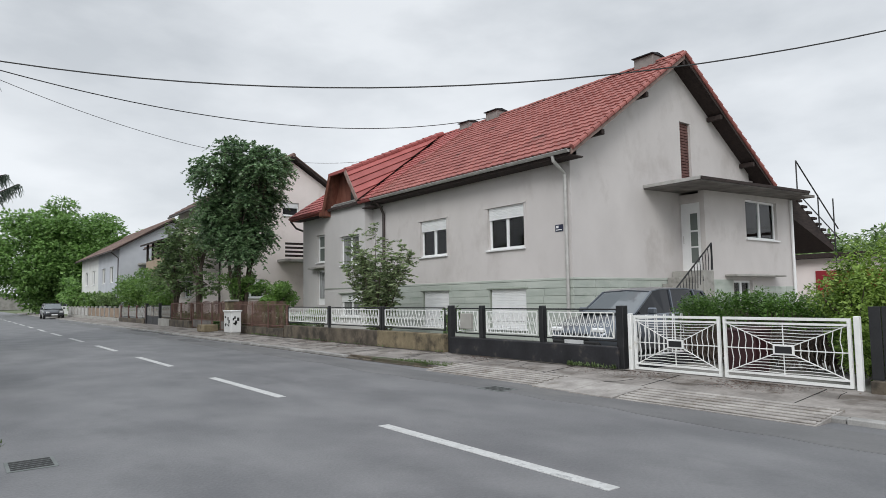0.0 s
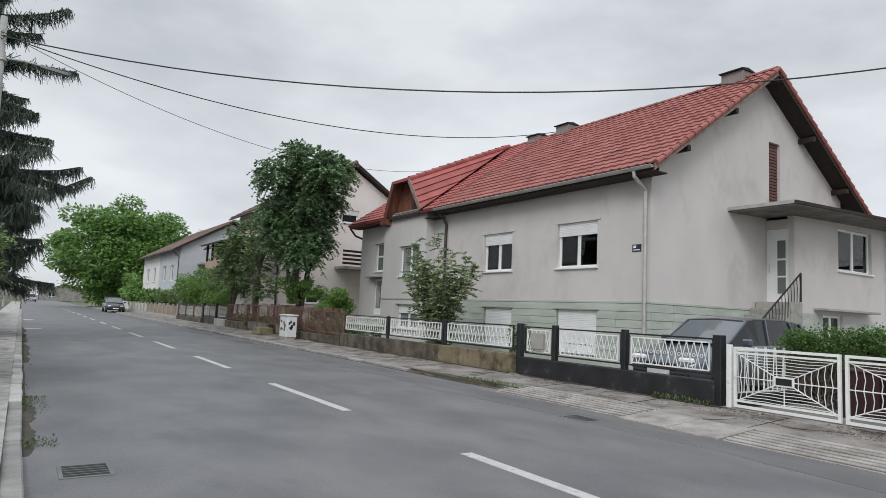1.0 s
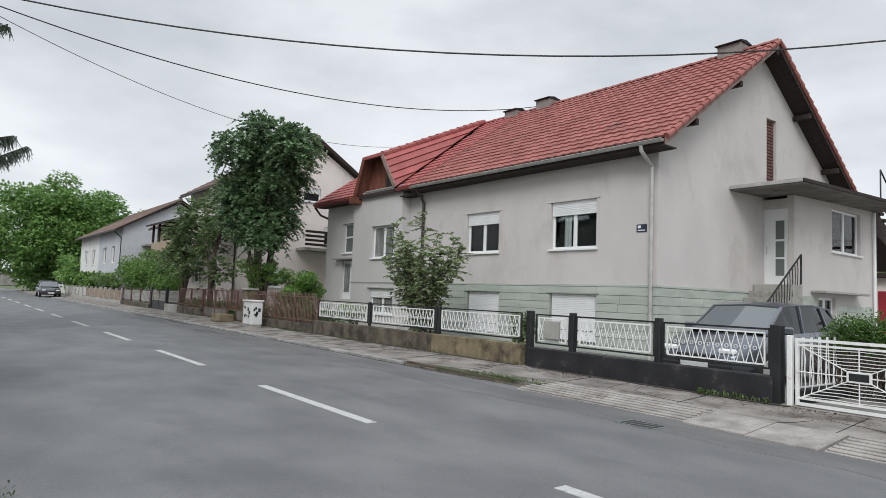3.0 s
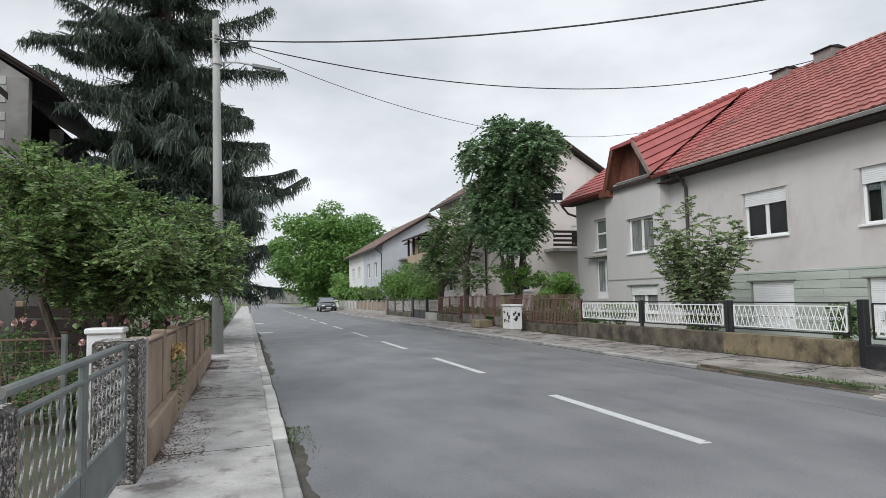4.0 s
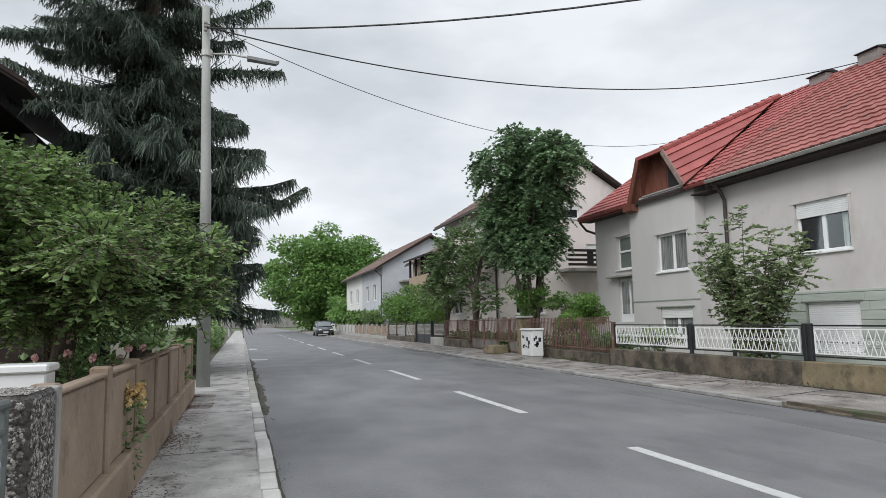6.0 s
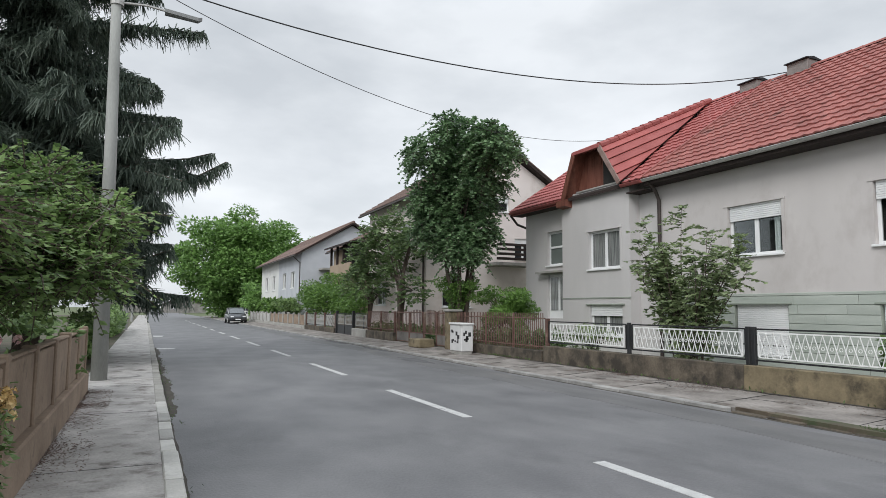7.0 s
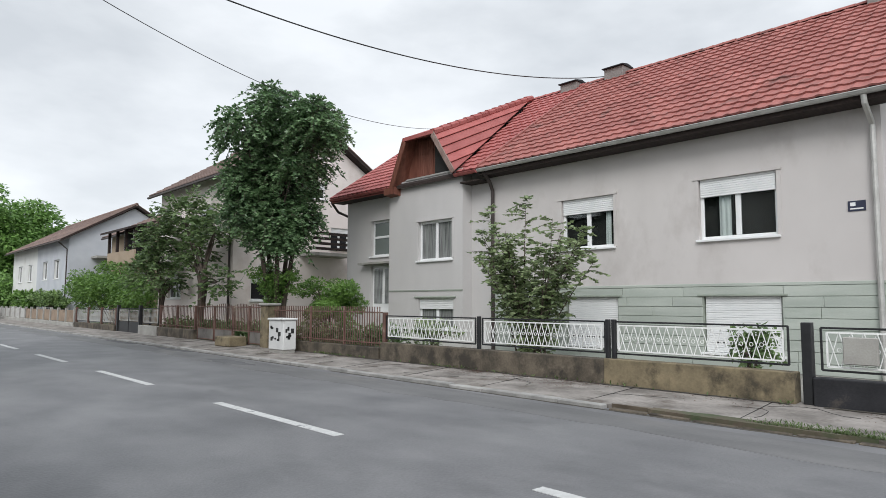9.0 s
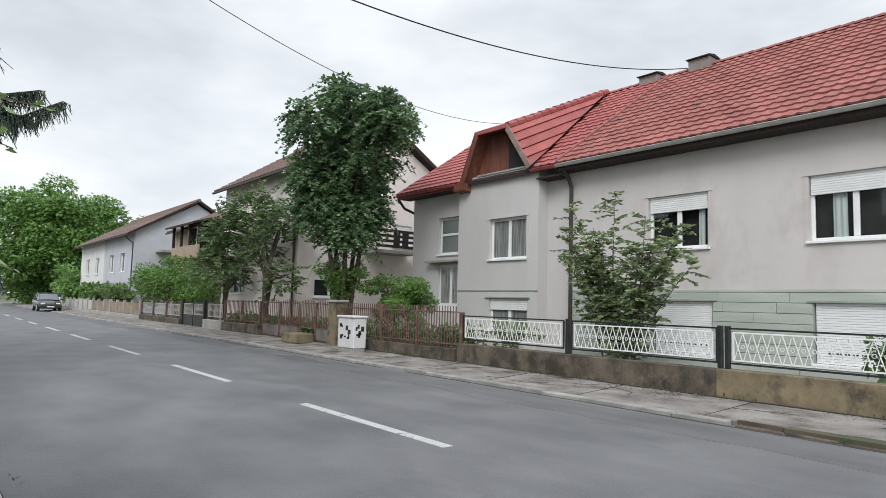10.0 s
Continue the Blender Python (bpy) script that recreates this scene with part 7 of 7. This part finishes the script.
part("roof", Geo().prism([(-4.5, LY - 0.1, 7.16), (-9.2, LY - 0.1, 10.1), (-9.2, LY - 0.1, 10.24), (-4.5, LY - 0.1, 7.3)], (0, 10.2, 0)), DARK_WOOD, lh)
part("verge", Geo().prism([(-4.46, LY - 0.16, 7.22), (-9.2, LY - 0.16, 10.19), (-9.2, LY - 0.16, 10.3), (-4.46, LY - 0.16, 7.33)], (0, 0.08, 0)), DARK_WOOD, lh)
part("soffit", Geo().box(-8.29, LY + 0.31, 6.9, -5.21, 34, 6.96), DARK_WOOD, lh)
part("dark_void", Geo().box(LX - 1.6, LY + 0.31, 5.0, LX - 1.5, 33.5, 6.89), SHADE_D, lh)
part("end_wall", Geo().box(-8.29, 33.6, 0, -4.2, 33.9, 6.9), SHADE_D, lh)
an = thing("annexe", (-8, 21.8, 0.05), "low annexe, dull red above a dirty white wall coloured as shaded", "house")
# dirt and the wall's shade are both in this grey
part("lower_wall", wall_cells(Geo(), "y", 20.0, 20.3, -14, -4.55, 0, 3.5, [(-6.7, -5.2, 1.8, 3.27)]), DIRTY_SHADE_W, an, "dirty white lower wall, darkened for its shade")
part("lower_side", Geo().box(-4.85, 20.3, 0, -4.55, 23.9, 3.5), DIRTY_SHADE_W, an)
# near-black sheet: the dark inside the opening as colour
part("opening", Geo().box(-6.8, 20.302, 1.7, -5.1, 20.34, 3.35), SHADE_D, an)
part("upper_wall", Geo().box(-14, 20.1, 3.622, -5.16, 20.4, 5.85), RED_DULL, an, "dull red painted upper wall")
# near-black sheet added for the shade under the stair slab
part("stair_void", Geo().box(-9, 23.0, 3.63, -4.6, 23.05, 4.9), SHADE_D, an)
part("frame", Geo().box(-5.28, 20.06, 3.622, -5.16, 20.098, 5.85, 0.006).box(-5.9, 20.07, 3.622, -5.8, 20.098, 5.85, 0.006), DIRTY_SHADE_W, an, "pale peeling frame on the red wall")
part("floor_slab", Geo().box(-14, 19.9, 3.5, -4.5, 24.0, 3.62, 0.01), CONC, an)
part("roof", Geo().prism([(-4.5, 19.7, 5.82), (-9.2, 19.7, 9.97), (-9.2, 19.7, 10.2), (-4.5, 19.7, 5.98)], (0, 0.55, 0)), DARK_WOOD, an)
# black sheet added below the overhang: the void's shade put into colour
part("gable_boarding", Geo().prism([(-14, 20.12, 5.86), (-4.75, 20.12, 5.86), (-4.72, 20.12, 6.0), (-9.2, 20.12, 9.95), (-14, 20.12, 9.95)], (0, 0.12, 0)), BLACK_M, an, "black sheet for the shaded void under the annexe roof")
part("stair_slab", Geo().prism([(-6.3, 20.9, 6.2), (-4.35, 20.9, 4.45), (-4.35, 20.9, 4.2), (-6.3, 20.9, 5.95)], (0, 1.0, 0)), CONC, an, "bare sloping concrete stair slab")

# litter and weeds along fences and kerbs
def litter(name, x0, x1, y0, y1, z, n, size, material, label, seed, upright=0.0):
    """Small leaves or blades in uneven drifts between x0, where they lie thickest, and x1."""
    r = random.Random(seed)
    g = Geo()
    knots = [(r.uniform(y0, y1), r.uniform(0.15, 0.6)) for _ in range(max(3, int((y1 - y0) * 0.9)))]
    for _ in range(n):
        yk, sp = knots[r.randrange(len(knots))]
        y = min(max(r.gauss(yk, sp), y0), y1)
        x = x0 + (x1 - x0) * r.random() ** 2.2
        a = r.uniform(0, 6.28)
        s = size * r.uniform(0.4, 1.3)
        d = Vector((math.cos(a), math.sin(a), upright * r.uniform(0.5, 1.6))).normalized() * s
        w = Vector((-math.sin(a), math.cos(a), 0)) * s * (0.35 if not upright else 0.13)
        p = Vector((x, y, z + 0.004))
        g.face(p, p + d * 0.5 + w + Vector((0, 0, 0.006)), p + d, p + d * 0.5 - w + Vector((0, 0, 0.004)))
    solid(name, g, material, (x0, (y0 + y1) / 2, z), label, "ground litter", kind="stuff")


LITTER = leafy("dry_leaf_litter", (0.05, 0.03, 0.022), (0.19, 0.11, 0.08))
WEED = leafy("kerb_weeds", (0.04, 0.07, 0.02), (0.14, 0.20, 0.07))
litter("leaf_litter", XL + 0.12, 0.06, 9.8, 21, 0.09, 4600, 0.02, LITTER, "dry brown leaves along the garden fence", 1)
litter("kerb_weed", KERB_L + 0.03, KERB_L + 0.30, 8.6, 12.0, 0.004, 420, 0.05, WEED, "thin green weeds growing along the kerb", 2, 0.9)
litter("kerb_weed", KERB_L + 0.03, KERB_L + 0.22, 13.0, 30.0, 0.0, 260, 0.05, WEED, "thin green weeds growing along the kerb", 3, 0.7)
litter("kerb_weed", KERB_R + 0.10, KERB_R + 0.5, 11.0, 14.9, 0.06, 1000, 0.05, WEED, "tufts of green weeds at the broken kerb", 4, 1.0)
litter("fence_weed", XR - 0.15, XR - 0.3, 7.9, 8.9, 0.14, 200, 0.09, WEED, "green weeds at the foot of the black wall", 5, 1.3)
litter("fence_weed", XR - 0.14, XR - 0.3, 13.0, 27.0, 0.14, 300, 0.08, WEED, "thin weeds at the foot of the wall", 6, 1.0)
litter("leaf_litter", XR - 0.15, XR - 1.0, 4.0, 27.0, 0.138, 2600, 0.035, LITTER, "dry brown leaves along the street fence", 7)

# cracked joints across the pavements
def joint(x0, y0, x1, y1, z0, z1, w=0.012):
    solid("pavement_joint", Geo().bar((x0, y0, z0 + 0.001), (x1, y1, z1 + 0.001), w, 0.006), INK, ((x0 + x1) / 2, (y0 + y1) / 2, 0.09), "dark open joint across the pavement", "pavement joint", "pavement joints")


rnd = random.Random(14)
for k in range(4):
    y = 10.9 + 3.3 * k
    joint(XL + 0.14, y + rnd.uniform(-0.05, 0.05), KERB_L - 0.16, y + rnd.uniform(-0.05, 0.05), 0.088, 0.088, 0.007)
for k in range(14):
    y = 4.4 + 2.2 * k
    joint(KERB_R + (0.2 if y > 11.3 else 0.42), y + rnd.uniform(-0.05, 0.05), XR - 0.16, y + rnd.uniform(-0.05, 0.05), 0.058 if y > 11.3 else 0.071, 0.143, 0.007)


# wandering cracks in the far pavement
def crack(x, y, length, turn, seed):
    r = random.Random(seed)
    g = Geo()
    p = Vector((x, y, 0))
    a = turn
    for _ in range(6):
        q = p + Vector((math.cos(a), math.sin(a), 0)) * length / 6 * r.uniform(0.7, 1.3)
        q.x = min(max(q.x, KERB_R + 0.45), XR - 0.2)
        za, zb = (0.057 + (v.x - KERB_R - 0.14) * 0.0572 for v in (p, q))
        g.bar((p.x, p.y, za), (q.x, q.y, zb), r.uniform(0.003, 0.011), 0.005)
        p, a = q, a + r.gauss(0, 0.45)
    solid("pavement_crack", g, INK, (x, y, 0.1), "dark crack in the worn concrete pavement", "pavement crack", "pavement cracks")


for k in range(13):
    crack(rnd.uniform(9.0, 9.9), 4.0 + k * 1.6 + rnd.uniform(-0.3, 0.3), rnd.uniform(0.7, 1.8), rnd.choice((0.3, 1.5, 1.7, -1.4, 2.8)), 200 + k)


# dirt washed along the kerbs and the far kerb's shadow line, in uneven lengths
def dirt_shade_strip(x0, side, y0, y1, seed, z=0.0, wide=0.07):
    r = random.Random(seed)
    pts, y = [], y0
    outer = []
    w = 0.05
    while y < y1:
        w = 0.72 * w + 0.28 * (0.02 + wide * r.random() ** 1.3)
        outer.append((x0 + side * w, y, z))
        y += r.uniform(0.06, 0.16)
    pts = [(x0, y0, z)] + outer + [(x0, y1, z)]
    if side < 0:
        pts = pts[::-1]
    solid("gutter_dirt", Geo().prism(pts[::-1], (0, 0, 0.0045)), DIRT_SHADE, (x0, (y0 + y1) / 2, 0), "dark strip for washed dirt and kerb shadow", "gutter dirt", "gutter dirt")


def worn_strip(x0, y0, y1, wide, seed):
    """A darker, uneven band of old asphalt along the road."""
    r = random.Random(seed)
    ins, outs, y, a, b = [], [], y0, 0.0, wide
    while y < y1:
        a = 0.8 * a + 0.2 * r.uniform(-0.25, 0.25)
        b = 0.8 * b + 0.2 * r.uniform(0.45, 1.5) * wide
        ins.append((x0 + a, y, 0.0))
        outs.append((x0 + a - b, y, 0.0))
        y += r.uniform(0.3, 0.7)
    solid("road_strip", Geo().prism(ins + outs[::-1], (0, 0, 0.0032)), ASPHALT_WORN, (x0, (y0 + y1) / 2, 0), "darker uneven strip of old asphalt along the road", kind="structure")


worn_strip(8.2, -4.0, 60.0, 0.9, 61)
dirt_shade_strip(KERB_L + 0.02, 1, 8.3, 11.4, 1, 0.0, 0.2)
dirt_shade_strip(KERB_L + 0.02, 1, 11.4, 17.0, 7, 0.0, 0.05)
dirt_shade_strip(KERB_L + 0.02, 1, 17.5, 34.0, 2, 0.0, 0.24)
# along the far kerb the dark strips also paint its shadow line
dirt_shade_strip(KERB_R - 0.02, -1, 12.3, 22.0, 3)
dirt_shade_strip(KERB_R - 0.02, -1, 23.0, 40.0, 4)
dirt_shade_strip(XR - 0.13, -1, 7.6, 12.6, 5, 0.141, 0.16)
dirt_shade_strip(XR - 0.13, -1, 13.0, 27.0, 6, 0.141, 0.12)
patch(8.66, 13.0, 0.14, 1.7, 8, SOIL, "soil_patch", "bare dark soil at the broken kerb", 0.072)
patch(8.3, 36.2, 0.22, 1.8, 9)
patch(8.32, 30.8, 0.2, 1.5, 10)


# ---- cars ----
def car(x, y, heading, paint, label, base=0.0, glass=GLASS, length=4.25, width=1.72, height=1.46):
    """A hatchback, front towards +y before turning."""
    c = thing("car", (0, 0, 0), label, "car", "parked cars")
    hw = width / 2
    L = length
    # stations along the length: y, half-width, sill z, belt z
    st = [(-L / 2, 0.80, 0.42, 0.78), (-L / 2 + 0.10, 0.93, 0.28, 0.95), (-L * 0.36, 1.0, 0.22, 0.98), (-L * 0.12, 1.0, 0.20, 0.94), (L * 0.12, 1.0, 0.20, 0.92), (L * 0.22, 1.0, 0.20, 0.90),
          (L * 0.34, 0.98, 0.22, 0.82), (L * 0.44, 0.92, 0.26, 0.70), (L / 2 - 0.03, 0.78, 0.34, 0.58), (L / 2, 0.66, 0.40, 0.52)]
    g = Geo()
    ring = 9
    for yy, w, zs, zb in st:
        W = hw * w
        prof = [(-W * 0.86, zs), (-W, zs + (zb - zs) * 0.35), (-W * 0.985, zs + (zb - zs) * 0.75), (-W * 0.93, zb), (0, zb + 0.03), (W * 0.93, zb), (W * 0.985, zs + (zb - zs) * 0.75), (W, zs + (zb - zs) * 0.35), (W * 0.86, zs)]
        g.v += [(px, yy, pz) for px, pz in prof]
    for k in range(len(st) - 1):
        for j in range(ring):
            a, b = k * ring + j, k * ring + (j + 1) % ring
            g.f.append((a, a + ring, b + ring, b))
    g.f.append(tuple(range(ring)))
    g.f.append(tuple(range((len(st) - 1) * ring, len(st) * ring))[::-1])
    part("body", g, paint, c, smooth=True)
    # cabin: glass all round, with roof and pillars over it
    gs = [(-L * 0.455, 0.86, 0.95, 0.70, 1.00), (-L * 0.37, 0.86, 0.96, 0.72, height - 0.06), (-L * 0.2, 0.87, 0.94, 0.74, height), (L * 0.02, 0.87, 0.93, 0.74, height - 0.01), (L * 0.09, 0.87, 0.92, 0.72, height - 0.06), (L * 0.255, 0.87, 0.88, 0.80, 0.93)]
    for nm, ks, js in (("rear_window", (0,), (1, 2)), ("windscreen", (4,), (1, 2)), ("side_window", range(5), (0,)), ("side_window", range(5), (3,)), ("headliner", (1, 2, 3), (1, 2))):
        g = Geo()
        for k in ks:
            for j in js:
                q = []
                for kk, jj in ((k, j), (k + 1, j), (k + 1, j + 1), (k, j + 1)):
                    yy, w0, z0, w1, z1 = gs[kk]
                    q.append([(-hw * w0, yy, z0), (-hw * w1, yy, z1), (0, yy, z1 + 0.03), (hw * w1, yy, z1), (hw * w0, yy, z0)][jj])
                g.face(*q)
        part(nm, g, glass if nm in ("windscreen", "rear_window") else GLASS, c)
    g = Geo()
    for k in range(1, 4):
        (ya, _, _, wa, za), (yb, _, _, wb, zb) = gs[k], gs[k + 1]
        g.prism([(-hw * wa - 0.01, ya, za + 0.004), (0, ya, za + 0.036), (hw * wa + 0.01, ya, za + 0.004), (hw * wb + 0.01, yb, zb + 0.004), (0, yb, zb + 0.036), (-hw * wb - 0.01, yb, zb + 0.004)], (0, 0, 0.022))
    part("roof", g, paint, c)
    for s in (-1, 1):
        for (ya, wa, za, yb, wb, zb) in ((L * 0.255, 0.815, 0.92, L * 0.09, 0.735, height - 0.05), (-L * 0.05, 0.88, 0.93, -L * 0.06, 0.755, height - 0.01), (-L * 0.455, 0.80, 0.97, -L * 0.37, 0.735, height - 0.05), (-L * 0.30, 0.88, 0.95, -L * 0.27, 0.75, height - 0.03)):
            part("pillar", Geo().bar((s * hw * wa, ya, za), (s * hw * wb, yb, zb), 0.042), paint, c)
        part("mirror", Geo().box(s * (hw - 0.04), L * 0.17, 0.92, s * (hw + 0.16), L * 0.17 + 0.1, 1.06, 0.03), paint, c)
        part("headlight", Geo().box(s * hw * 0.45, L / 2 - 0.13, 0.58, s * hw * 0.80, L / 2 - 0.01, 0.68, 0.03), WHITE_P, c)
        part("taillight", Geo().box(s * hw * 0.62, -L / 2 - 0.01, 0.68, s * hw * 0.90, -L / 2 + 0.12, 0.92, 0.02), RED_P, c)
        for yy in (L * 0.31, -L * 0.29):
            wx = s * (hw - 0.10)
            wh = part("wheel", Geo().tube([(wx - 0.10, yy, 0.31), (wx - 0.09, yy, 0.31), (wx + 0.09, yy, 0.31), (wx + 0.10, yy, 0.31)], [0.27, 0.31, 0.31, 0.27], 20), RUBBER, c)
            part("rim", Geo().tube([(wx + s * 0.095, yy, 0.31), (wx + s * 0.108, yy, 0.31)], [0.20, 0.18], 14), ZINC, wh)
    part("grille", Geo().box(-hw * 0.42, L / 2 - 0.015, 0.42, hw * 0.42, L / 2 + 0.008, 0.56, 0.01), RUBBER, c)
    part("bumper", Geo().box(-hw * 0.72, L / 2 - 0.10, 0.28, hw * 0.72, L / 2 + 0.03, 0.42, 0.03), RUBBER, c)
    part("plate", Geo().box(-0.25, L / 2 + 0.032, 0.34, 0.25, L / 2 + 0.04, 0.44), WHITE_P, c)
    c.matrix_basis = pose(x, y, base, 0, 0, heading)
    return c


car(12.95, 9.5, 90, BLUECAR, "blue-grey hatchback parked behind the street fence", base=0.12, glass=SKY_GLASS, height=1.44)
car(8.4, 73.0, 180, DARKCAR, "dark car parked half on the far pavement", base=0.02, glass=SKY_GLASS)
car(12.5, 99.0, 90, SILVER, "silver car parked under the large tree", base=0.1)
car(2.3, 150.0, 180, SILVER, "pale car far down the street", base=0.0)
